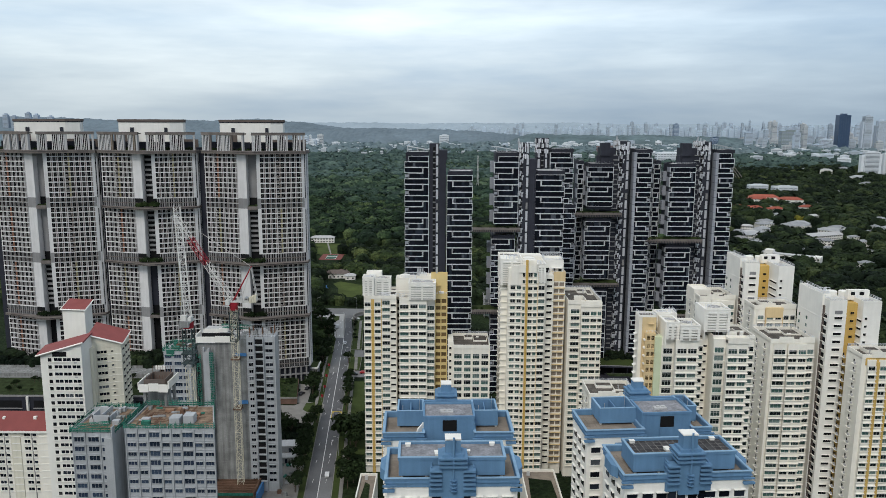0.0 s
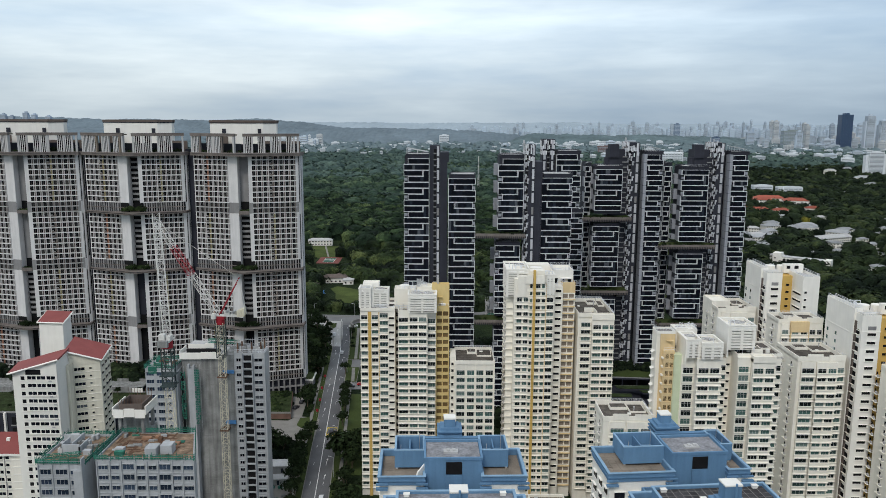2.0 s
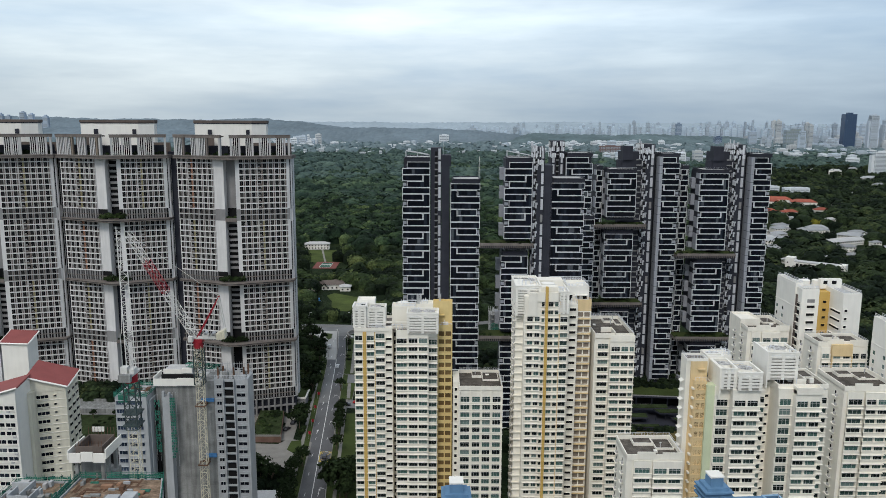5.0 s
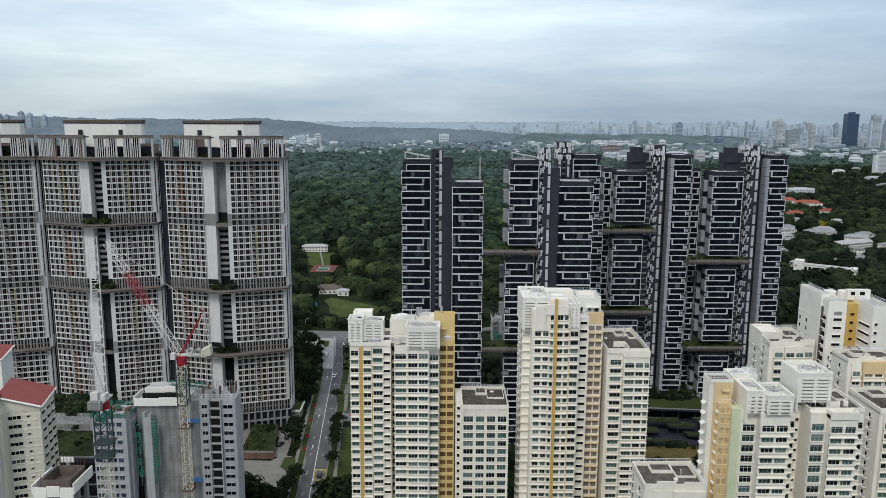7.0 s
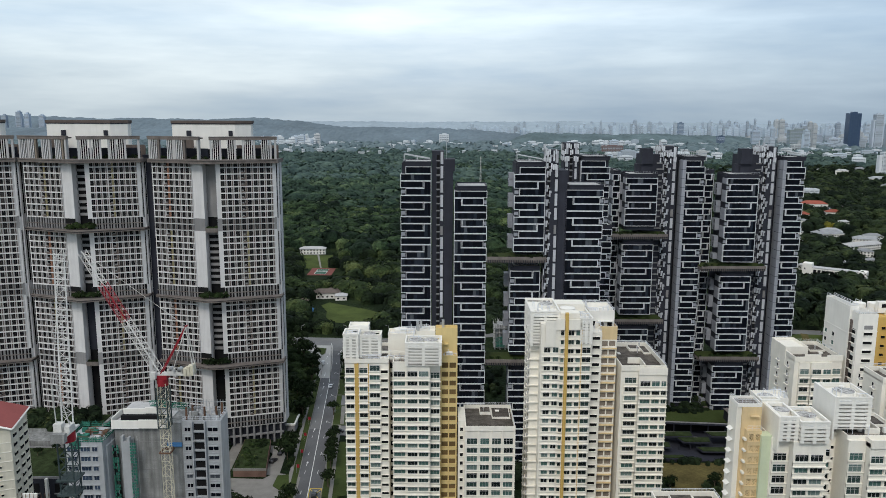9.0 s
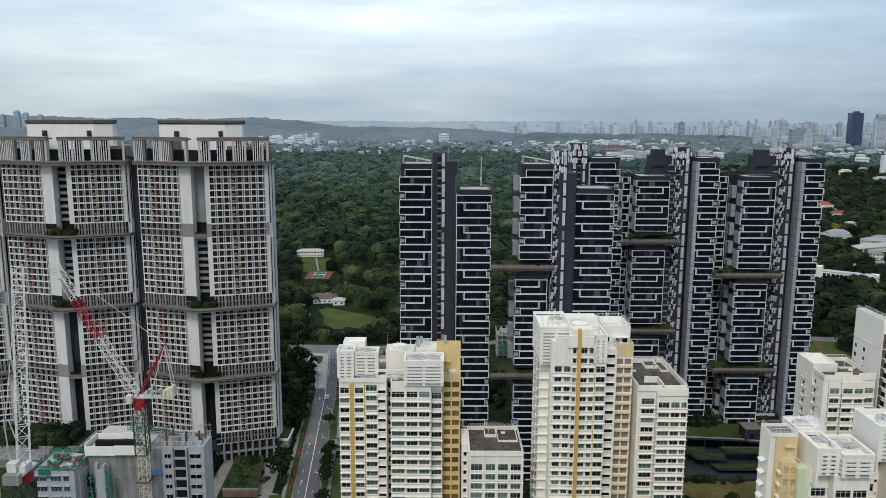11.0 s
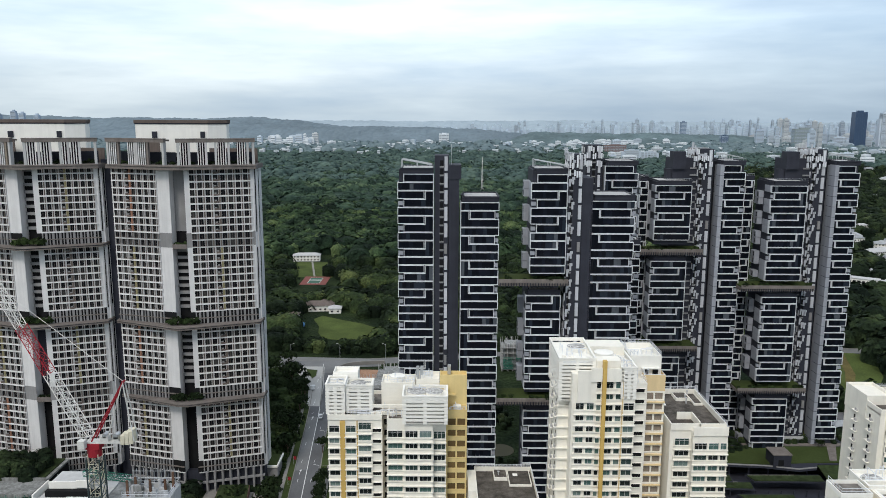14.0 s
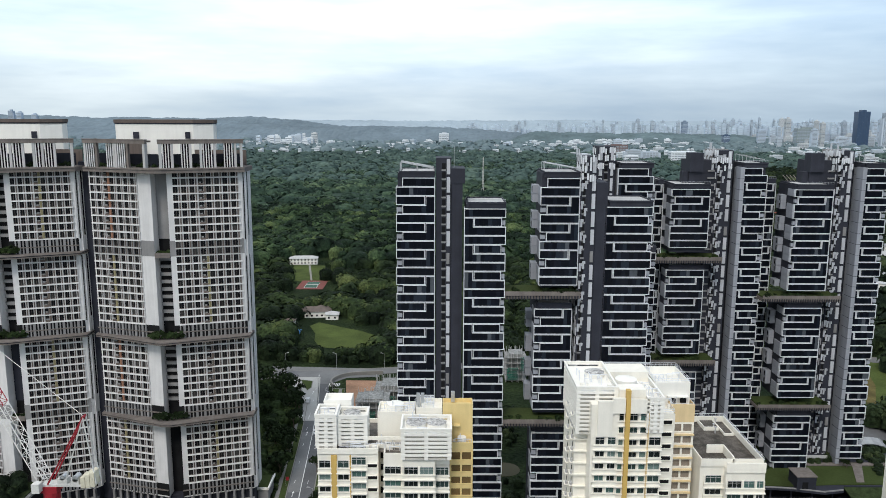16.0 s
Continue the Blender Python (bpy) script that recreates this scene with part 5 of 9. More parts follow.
# ---- dark towers with stacked white-framed storeys and garden bridges ----
def stacked_block(b, x0, x1, y, z0, z1, depth=16.0, mirror=False, flank="flank", st=2.8, step=2.0, side=0.0, phase=0, flip=False, bays=0.0):
    """Storeys as white-edged boxes in a three-storey rhythm: one plain box, then a box locked into an L-shaped frame.
    mirror: the tall pane stands at the other end; flip: the upper box of each pair is the shorter one; bays: depth at which a rear stack of white boxes juts from the flank."""
    w = x1 - x0
    part("block_wall", Geo().box(x0 + 0.5, x1 - 0.5, y + 1.3, y + depth, z0, z1 + 1.4), "darkgrey", b)
    t, q, e = 0.185, w - min(3.0, w * 0.26), 0.05
    up, low = (step, 0.0) if flip else (0.0, step)

    def span(a, c):
        return (w - c, w - a) if mirror else (a, c)

    def bar(g, a, c, za, zb, slot=0, ya=0.0, yb=1.4):
        a, c = span(a, c)
        g.box(a, c, ya, yb, za, zb, slot)

    def panes(g, a, c, za, zb):
        a, c = span(a, c)
        n = max(1, round((c - a) / 1.3))
        for k in range(n):
            g.box(a + k * (c - a) / n, a + (k + 1) * (c - a) / n - 0.04, 0.3, 1.25, za, zb, 1)

    def box_frame(g, a, c, za, zb):
        bar(g, a, c, za, za + t)
        bar(g, a, c, zb - t, zb)
        bar(g, a, a + t, za + t, zb - t)
        bar(g, c - t, c, za + t, zb - t)
        panes(g, a + t, c - t, za + t, zb - t)

    def cheeks(g, a, c, za, zb):
        for p in (a, c - 0.28):
            bar(g, p, p + 0.28, za + e, zb - e, 2, 1.4, depth * 0.42)

    single, top_box, pair = Geo(), Geo(), Geo()
    box_frame(single, 0, w, e, st - e)
    cheeks(single, 0, w, 0, st)
    box_frame(top_box, step, w, e, st - e)
    cheeks(top_box, step, w, 0, st)
    # the closed upper box, and the L of the lower row and the tall pane
    box_frame(pair, up, q - 0.1, st + e, st * 2 - e)
    h = q + 0.14
    bar(pair, low, w, e, e + t)
    bar(pair, low, low + t, e + t, st - e)
    bar(pair, low + t, h, st - e - t, st - e)
    bar(pair, h, h + t, st - e - t, st * 2 - e - t)
    bar(pair, h, w, st * 2 - e - t, st * 2 - e)
    bar(pair, w - t, w, e + t, st * 2 - e - t)
    panes(pair, low + t, h + t, e + t, st - e - t)
    panes(pair, h + t, w - t, e + t, st * 2 - e - t)
    cheeks(pair, up, w, st, st * 2)
    cheeks(pair, low, w, 0, st)
    za = st * 1.2 if flip else st * 0.25
    bar(pair, 0.15, step * 0.85, za, za + st * 0.45, 2, 0.5, 1.7)

    mats = "frame_white dark_glass " + flank
    top, n = z1, int((z1 - z0) / st)
    ones, twos, k = [], [], 0
    while k < n:
        if (k + phase) % 3 != 1 or k == n - 1:
            ones.append(at(x0, y, top - (k + 1) * st))
            k += 1
        else:
            twos.append(at(x0, y, top - (k + 2) * st))
            k += 2
    if phase % 3 == 2 and step > 1:
        pieces("storey_box", top_box, mats, b, ones[:1])
        ones = ones[1:]
    pieces("storey_box", single, mats, b, ones)
    pieces("storey_bay", pair, mats, b, twos)
    if bays:
        rb = Geo().box(-1.5, 0.55, bays, bays + 4.2, 0.06, st - 0.06, 0).box(-1.54, -1.5, bays + 0.8, bays + 1.6, 0.5, st - 0.5, 1)
        pieces("flank_bay", rb, flank + " dark_glass", b, [at(x0, y, top - (k + 1) * st) for k in range(1, n) if k % 3], 24)
    if side:
        part("white_flank", Geo().box(x0 - 0.05, x0 + side, y - 0.05, y + 5.0, z0, z1 + 0.3), flank, b, "plain pale flank wall")
        pieces("flank_joint", Geo().box(x0 - 0.09, x0 + side + 0.02, y - 0.09, y + 5.04, 0, 0.14), "darkgrey", b, [at(0, 0, top - (k + 1) * st * 1.5) for k in range(int(n / 1.5))])
    part("fascia", Geo().box(x0 + 1.2, x1 - 0.1, y + 0.3, y + depth, z1 + 0.2, z1 + 1.5).rim(x0 + 1.0, x1, y + 0.1, y + depth, z1 + 1.5, z1 + 2.0, 0.3), "darkgrey", b)
    part("roof_slab", Geo().box(x0 + 1.5, x1 - 0.4, y + 0.6, y + depth - 0.3, z1 + 1.5, z1 + 1.6), "offwhite", b)
    n2 = int(w / 1.2)
    ra = Geo()
    for k in range(n2 + 1):
        ra.tube((x0 + 1.2 + k * (w - 1.4) / n2, y + 0.25, z1 + 2.0), (x0 + 1.2 + k * (w - 1.4) / n2, y + 0.25, z1 + 2.8), 0.03, n=4)
    ra.tube((x0 + 1.2, y + 0.25, z1 + 2.8), (x1 - 0.2, y + 0.25, z1 + 2.8), 0.04, n=4)
    part("roof_railing", ra, "metal", b)


def sloping_rails(b, x0, x1, y, z):
    g = Geo()
    for k in range(3):
        g.tube((x0, y + 2 + k * 3.5, z + 3.0), (x1, y + 2 + k * 3.5, z + 1.2), 0.14, n=5)
        g.tube((x0, y + 2 + k * 3.5, z), (x0, y + 2 + k * 3.5, z + 3.0), 0.1, n=5)
        g.tube(((x0 + x1) / 2, y + 2 + k * 3.5, z), ((x0 + x1) / 2, y + 2 + k * 3.5, z + 2.1), 0.1, n=5)
    part("roof_frame", g, "metal", b)


def lift_core(b, x0, x1, y, z0, z1, strips, depth=10.0, low=0.0):
    """Dark lift core dressed with staggered pale panels in upright strips."""
    part("core_wall", Geo().box(x0, x1, y + 0.4, y + depth, z0, z1 - low), "darkgrey", b)
    for xa, xb, pale in strips:
        if pale:
            long_, short = [], []
            z, k = z1 - 5.0, 0
            while z > z0:
                (long_ if k % 7 != 5 else short).append(at(xa + 0.1, y - 0.1 * (k % 2), z))
                z -= 5.6
                k += 1
            pieces("core_panel", Geo().box(0, xb - xa - 0.25, 0, 0.45, 0, 4.7), "core_white", b, long_)
            pieces("core_panel", Geo().box(0, xb - xa - 0.35, 0, 0.45, 0, 3.4), "grey", b, short)
        else:
            pieces("core_landing", Geo().box(0, xb - xa, 0.1, 0.4, 0, 0.5, 0).box(0.15, xb - xa - 0.15, 0.3, 0.42, 0.5, 2.4, 1), "grey void", b, [at(xa, y, z1 - 4 - 2.8 * k) for k in range(int((z1 - z0 - 4) / 2.8))], 24)


def scattered_panels(b, x0, x1, y, z0, z1, seed):
    """Small pale screens scattered over a core's front."""
    rnd = random.Random(seed)
    spots = []
    for c in range(int((x1 - x0) / 1.05)):
        z = z1 - rnd.uniform(1, 5)
        while z > z0 + 6:
            spots.append(at(x0 + c * 1.05, y - 0.25, z))
            z -= rnd.choice((4.2, 5.6, 5.6, 8.4))
    pieces("core_panel", Geo().box(0, 0.6, 0, 0.5, 0, 2.5).box(0.4, 0.95, 0, 0.5, 1.6, 2.5), "core_white", b, spots, 40)


def crown_panels(b, x0, x1, y0, y1, z):
    """The ragged fence of pale upright panels round a core's top."""
    rnd = random.Random(int(x0 * 10))
    g = Geo()
    n = int((x1 - x0) / 0.8)
    for k in range(n):
        for r in range(3):
            if rnd.random() < 0.64:
                zb = z - 2.6 * r + rnd.uniform(-0.5, 0.5)
                g.box(x0 + 0.8 * k, x0 + 0.8 * k + 0.55, y0 - 0.3 - 0.12 * (k % 2), y0 - 0.1, zb - 2.1, zb)
    for k in range(int((y1 - y0) / 1.0)):
        for r in range(3):
            if rnd.random() < 0.64:
                zb = z - 2.6 * r + rnd.uniform(-0.5, 0.5)
                g.box(x0 - 0.3, x0 - 0.1, y0 + k, y0 + k + 0.7, zb - 2.1, zb)
    part("crown_panel", g, "frame_white", b, "ragged pale screens round the core top", kind="stuff")


def side_panels(b, x, y0, y1, z0, z1, seed):
    """Pale staggered panels along the flank of a core, seen edge on."""
    rnd = random.Random(seed)
    spots = []
    for c in range(int((y1 - y0) / 1.3)):
        z = z1 - rnd.uniform(0, 3)
        while z > z0 + 5:
            spots.append(at(x, y0 + c * 1.3, z))
            z -= rnd.choice((4.2, 5.6, 7.0))
    pieces("core_panel", Geo().box(-0.3, 0.0, 0, 0.9, 0, 2.6), "core_white", b, spots, 60)


def garden_bridge(b, x0, x1, y0, y1, z, seed):
    deck = part("bridge_deck", Geo().box(x0, x1, y0, y1, z - 1.6, z - 0.2).box(x0, x1, y0 - 0.35, y0, z - 0.7, z + 0.7), "slab", b, "planted sky-bridge deck")
    n = int((x1 - x0) / 0.9)
    pieces("bridge_rib", Geo().box(0, 0.3, 0, 0.5, 0, 1.3), "darkgrey", deck, [at(x0 + k * (x1 - x0) / n, y0 - 0.5, z - 1.9) for k in range(n)])
    part("bridge_lawn", Geo().box(x0 + 0.2, x1 - 0.2, y0, y1, z - 0.2, z + 0.35), "lawn", deck)
    rnd = random.Random(seed)
    bush(deck, [(rnd.uniform(x0 + 1, x1 - 1), y0 + rnd.uniform(0.4, 2.5), z + 0.2, rnd.uniform(0.6, 1.3)) for k in range(int((x1 - x0) / 1.6))], seed)


G2 = "cluster of dark stacked towers"


def dark_tower_one():
    b = thing("dark_tower", "dark tower of stacked white-framed storeys with lift core", "apartment tower", G2)
    stacked_block(b, -18.9, -6.9, 384.0, 0, 128.4, phase=2)
    sloping_rails(b, -17.6, -7.4, 384, 130)
    lift_core(b, -6.6, -1.9, 385.0, 0, 134.4, ((-4.9, -3.5, False), (-3.4, -2.1, True)))
    part("core_slab", Geo().box(-1.8, 1.6, 385, 399, 0, 126.6).box(-2.2, 2.3, 384.8, 396, 126.6, 131.2), "darkgrey", b)
    part("mast", Geo().tube((-1.0, 389, 131), (-1.0, 389, 138), 0.08, n=5), "metal", b)
    stacked_block(b, 2.1, 14.9, 382.0, 0, 119.2, mirror=True, phase=0, flip=True, step=1.3)


def dark_tower_two():
    b = thing("dark_tower", "dark stacked tower with garden bridges at its side", "apartment tower", G2)
    stacked_block(b, 25.6, 37.7, 384.0, 94.4, 128.4, phase=2, bays=9.0)
    sloping_rails(b, 26.8, 37.0, 384, 130)
    stacked_block(b, 24.6, 36.6, 385.0, 52.0, 87.0, phase=1, bays=9.0)
    stacked_block(b, 24.6, 36.6, 385.0, 0.0, 45.5, phase=0)
    part("open_storey", Geo().box(27, 36, 390, 399, 86, 95).box(27, 36, 390, 399, 45, 53), "darkgrey", b)
    garden_bridge(b, 14.6, 38.6, 383.0, 394, 92.4, 41)
    garden_bridge(b, 14.6, 38.0, 383.0, 394, 50.2, 42)
    lift_core(b, 38.2, 43.0, 385.5, 0, 135.0, ((38.6, 39.8, False), (41.5, 42.8, True)))
    part("core_slab", Geo().box(43.1, 46.6, 386, 399, 0, 127.0), "darkgrey", b)
    stacked_block(b, 46.2, 61.0, 386.0, 0, 119.4, mirror=True, phase=0, flip=True, step=1.3)
    scattered_panels(b, 38.3, 41.2, 385.7, 0, 134.6, 8)
    side_panels(b, 38.2, 386, 396, 0, 135.0, 6)
    crown_panels(b, 38.2, 43.0, 385.2, 395, 134.9)


def dark_tower_three():
    b = thing("dark_tower", "dark stacked tower standing behind its neighbours", "apartment tower", G2)
    lift_core(b, 52.0, 58.6, 430, 0, 136.2, ((52.4, 53.8, True), (54.4, 55.8, False), (56.6, 57.8, True)))
    crown_panels(b, 52.0, 58.6, 429.6, 440, 135.6)
    stacked_block(b, 59.2, 72.2, 428.0, 0, 128.4, mirror=True, phase=2)
    stacked_block(b, 62.0, 73.6, 425.0, 0, 98.0, mirror=True, phase=1)


def dark_tower_pair(dx, seed, bridges, label):
    b = thing("dark_tower", label, "apartment tower", G2, (dx, 0, 0))
    stops = [0.0] + sorted(z for z, _ in bridges) + [120.0]
    for k in range(len(stops) - 1):
        z0 = stops[k] + (2.2 if k else 0)
        z1 = stops[k + 1] - (4.6 if k < len(stops) - 2 else 0)
        stacked_block(b, 82.0 - 0.6 * (2 - k), 96.6 - 0.6 * (2 - k), 438.0, z0, z1, phase=0, flip=True, step=1.4, bays=8.5)
    stacked_block(b, 77.6, 81.2, 446, 4, 121.0, phase=seed, step=0.6, flank="flank") if dx < 20 else stacked_block(b, 76.4, 80.6, 452, 4, 121.0, phase=1, step=0.6, flank="flank")
    part("core_wall", Geo().box(91.0, 101.4, 447.5, 458, 0, 130.4).box(90.9, 96.0, 446.4, 452, 126, 133.2).box(88.8, 90.9, 448, 452, 118, 126), "darkgrey", b)
    pieces("core_landing", Geo().box(0, 2.6, 0, 0.5, 0, 0.6), "grey", b, [at(98.2, 446.9, 2.8 * k) for k in range(45, 0, -1)], 24)
    lift_core(b, 101.4, 107.4, 446.0, 0, 134.2, ((101.6, 103.0, False), (105.4, 106.9, True)))
    scattered_panels(b, 101.4, 105.2, 446.2, 0, 134.0, seed + 5)
    side_panels(b, 101.4, 447, 457, 0, 134.4, seed + 1)
    part("core_crown", Geo().box(99.8, 107.2, 452, 457, 130, 134.4), "grey", b)
    crown_panels(b, 99.8, 107.4, 445.6, 457, 134.0)
    stacked_block(b, 109.0, 119.4, 442.0, 8, 127.8, flank="flank", side=1.5, mirror=True, phase=2)
    sloping_rails(b, 110, 118.5, 442, 129.6)
    part("podium_column", Geo().box(110, 112, 444, 456, 0, 8.2).box(115, 117, 444, 456, 0, 8.2), "darkgrey", b)
    for z, xl in bridges:
        garden_bridge(b, xl, 102.0, 436.6, 447, z, seed + int(z))
    return b


dark_tower_one()
dark_tower_two()
dark_tower_three()
dark_tower_pair(0.0, 1, ((52.8, 74.0), (93.6, 72.5)), "paired dark stacked towers joined by planted bridges")
dark_tower_pair(46.6, 2, ((34.6, 73.5), (78.6, 72.0)), "paired dark stacked towers with pale flank walls")


# ---- grey blocks under construction, and the old red-roofed block ----
def punched_front(b, x0, x1, yf, z0, z1, cols, w=2.6, h=1.25, st=2.8, wall="precast", keep=70):
    """Rows of dark windows under small hoods in a flat wall."""
    g = Geo().box(0, w, 0.0, 0.06, 0, h, 0).box(-0.15, w + 0.15, -0.5, 0.06, h, h + 0.16, 1).box(w / 2 - 0.06, w / 2 + 0.06, -0.05, 0.0, 0, h, 1)
    spots = [at(x0 + (k + 0.5) * (x1 - x0) / cols - w / 2, yf - 0.05, z + 0.95) for z in rows_down(z0, z1, st) for k in range(cols)]
    pieces("window", g, "dark_glass " + wall, b, spots, keep)
    pieces("floor_band", Geo().box(0, x1 - x0, -0.14, 0, 0, 0.3), wall, b, [at(x0, yf, z) for z in rows_down(z0, z1, st)])


def lattice(g, p, q, w, step, r=0.065, slot=0):
    """A square lattice boom from p to q."""
    p, q = Vector(p), Vector(q)
    a = (q - p).normalized()
    u = (Vector((1, 0, 0)) if abs(a.z) > 0.9 else a.cross(Vector((0, 0, 1)))).normalized()
    w2 = a.cross(u).normalized()
    cs = [(u * i + w2 * j) * w / 2 for i, j in ((-1, -1), (1, -1), (1, 1), (-1, 1))]
    n = max(1, int((q - p).length / step))
    for c in cs:
        g.tube(p + c, q + c, r * 1.6, n=4, slot=slot)
    for k in range(n):
        s, e = p + (q - p) * k / n, p + (q - p) * (k + 1) / n
        for i in range(4):
            g.tube(s + cs[i], e + cs[(i + 1) % 4], r, n=3, slot=slot)
            g.tube(s + cs[i], s + cs[(i + 1) % 4], r, n=3, slot=slot)
    return g


M["site_deck"] = material("formwork_deck", (0.24, 0.17, 0.12), 0.95, vary=0.45, scale=0.5, fine=1.4)


def site_windows(b, x, yf, z0, z1, w, h, keep=9):
    """One column of bluish windows with a sill and a thin hood."""
    g = Geo().box(0, w, 0.0, 0.06, 0, h, 0).box(-0.12, w + 0.12, -0.42, 0.06, h, h + 0.12, 1).box(-0.1, w + 0.1, -0.14, 0.06, -0.1, 0, 1)
    n = max(2, round(w / 0.9))
    for k in range(n + 1):
        g.box(max(0, k * w / n - 0.025), min(w, k * w / n + 0.025), -0.05, 0.0, 0, h, 1)
    pieces("window", g, "site_glass precast", b, [at(x, yf - 0.06, z + 1.0) for z in rows_down(z0, z1, 2.8)], keep)


def roof_net(b, x0, x1, y0, y1, z, h, seed, skew=0.0):
    """Guard rails round a roof edge, hung with torn green mesh."""
    rnd = random.Random(seed)
    g, rails = Geo(), Geo()
    pts = [(x0, y0), (x1, y0), (x1 - skew, y1), (x0, y1), (x0, y0)]
    for (xa, ya), (xb, yb) in zip(pts, pts[1:]):
        n = int(math.hypot(xb - xa, yb - ya) / 0.42)
        for k in (0.1, 0.55, 1.0):
            rails.tube((xa, ya, z + h * k), (xb, yb, z + h * k), 0.05, n=4)
        lift = 0.0
        for i in range(n):
            lift = min(0.45, max(0.0, lift + rnd.uniform(-0.14, 0.14)))
            if rnd.random() < 0.12:
                continue
            u, w = i / n, (i + 0.78) / n
            p, q = (xa + (xb - xa) * u, ya + (yb - ya) * u), (xa + (xb - xa) * w, ya + (yb - ya) * w)
            t = h * (1.0 - lift)
            for k in range(2):
                zz = z + 0.1 + k * (t - 0.1) / 2
                g.prism([p, q, (q[0] + 0.03, q[1] + 0.03), (p[0] + 0.03, p[1] + 0.03)], zz, zz + (t - 0.1) / 2 * 0.74)
        for i in range(0, n, 5):
            u = i / n
            rails.tube((xa + (xb - xa) * u, ya + (yb - ya) * u, z - 0.3), (xa + (xb - xa) * u, ya + (yb - ya) * u, z + h + 0.5), 0.06, n=4)
    part("guard_rail", rails, "net", b)
    part("safety_net", g, "net", b, "torn green safety netting round the roof", kind="stuff")


def hanging_net(b, x0, x1, y, z0, z1, seed):
    """A scaffold sheet of patched green mesh on thin poles."""
    rnd = random.Random(seed)
    g, poles = Geo(), Geo()
    for i in range(int((x1 - x0) / 0.6)):
        for j in range(int((z1 - z0) / 0.9)):
            if rnd.random() < 0.86:
                d = rnd.uniform(-0.1, 0.1)
                g.box(x0 + 0.6 * i + 0.03, x0 + 0.6 * i + 0.5, y + d, y + d + 0.03, z0 + 0.9 * j + 0.05, z0 + 0.9 * j + 0.72)
    for x in (x0, (x0 + x1) / 2, x1):
        poles.tube((x, y + 0.2, z0 - 3), (x, y + 0.2, z1 + 1), 0.06, n=4)
    part("safety_net", g, "net", b, "patched green safety netting", kind="stuff")
    part("scaffold_pole", poles, "metal", b)


def new_block():
    b = thing("unfinished_block", "grey precast block under construction with green netted roof", "apartment block")
    part("wall", Geo().box(-104.5, -92.2, 206.5, 224, 0, 59.4).prism([(-89.6, 207.0), (-64.2, 207.0), (-69.4, 224), (-89.6, 224)], 0, 60.4).box(-92.2, -89.6, 212, 224, 0, 58), "precast", b)
    for c, w, h in ((-103.8, 2.7, 1.5), (-99.8, 2.9, 1.5), (-96.0, 1.6, 1.2)):
        site_windows(b, c, 206.5, 2, 58.4, w, h)
    for c, w, h in ((-89.0, 2.4, 1.2), (-85.7, 2.0, 1.2), (-82.7, 2.8, 1.6), (-79.1, 2.0, 1.2), (-76.1, 2.0, 1.2), (-73.3, 2.8, 1.6), (-69.8, 2.0, 1.2), (-67.0, 2.4, 1.2)):
        site_windows(b, c, 207.0, 2, 59.6, w, h)
    pieces("floor_band", Geo().box(0, 25.4, -0.22, 0, 0, 0.24), "precast", b, [at(-89.6, 207.0, z) for z in rows_down(2, 59.6, 2.8)])
    pieces("floor_band", Geo().box(0, 12.3, -0.18, 0, 0, 0.22), "precast", b, [at(-104.5, 206.5, z) for z in rows_down(2, 58.4, 2.8)])
    for x in (-89.5, -86.2, -83.2, -79.5, -76.6, -73.7, -70.1, -67.4, -64.5):
        part("pilaster", Geo().box(x, x + 0.26, 206.62, 207.02, 0, 60.2), "precast", b)
    for x in (-104.4, -100.8, -96.6, -93.6):
        part("pilaster", Geo().box(x, x + 0.26, 206.2, 206.52, 0, 59.2), "precast", b)
    part("stair_wall", Geo().box(-92.5, -92.2, 204.6, 206.5, 0, 61.6).box(-95.0, -92.5, 205.6, 206.4, 0, 57.8), "precast", b)
    part("roof_slab", Geo().prism([(-89.2, 207.6), (-64.8, 207.6), (-69.6, 223.6), (-89.2, 223.6)], 60.3, 60.5).box(-104, -92.6, 207, 223.6, 59.3, 59.5), "site_deck", b)
    part("roof_kerb", Geo().box(-89.6, -64.2, 207, 207.3, 60.38, 60.9).box(-89.6, -89.3, 207.3, 224, 60.38, 60.9).prism([(-64.5, 207.3), (-64.2, 207.3), (-69.4, 224), (-69.7, 224)], 60.38, 60.9).rim(-104.5, -92.2, 206.5, 224, 59.3, 60.0, 0.3), "precast", b)
    for k, (x0, x1, y0, y1, z) in enumerate(((-89.9, -63.9, 206.7, 224.2, 60.6), (-104.8, -91.9, 206.2, 224.2, 59.6))):
        roof_net(b, x0, x1, y0, y1, z, 1.5, 40 + k, 5.3 if k == 0 else 0.0)
    rnd = random.Random(4)
    planks = [at(rnd.uniform(-88.6, -73.4), rnd.uniform(208.2, 222.6), 60.5 + 0.04 * k / 30, rnd.choice((0, 0, 90, 4, -6, 86))) for k in range(46)]
    pieces("formwork_plank", Geo().box(0, 3.4, 0, 0.5, 0, 0.09), "rust", b, [q for q in planks])
    for k in range(26):
        x, y = rnd.uniform(-88, -72), rnd.uniform(208.5, 222)
        w, d, h = rnd.uniform(0.5, 2.6), rnd.uniform(0.4, 1.6), rnd.uniform(0.2, 1.1)
        part("building_material", Geo().box(x, x + w, y, y + d, 60.5, 60.5 + h), rnd.choice(("rust", "concrete", "precast", "net", "earth")), b)
    part("roof_upstand", Geo().box(-77.5, -74.6, 208.5, 212, 60.4, 62.8).box(-74.0, -71.0, 210, 213, 60.4, 63.0), "precast", b)
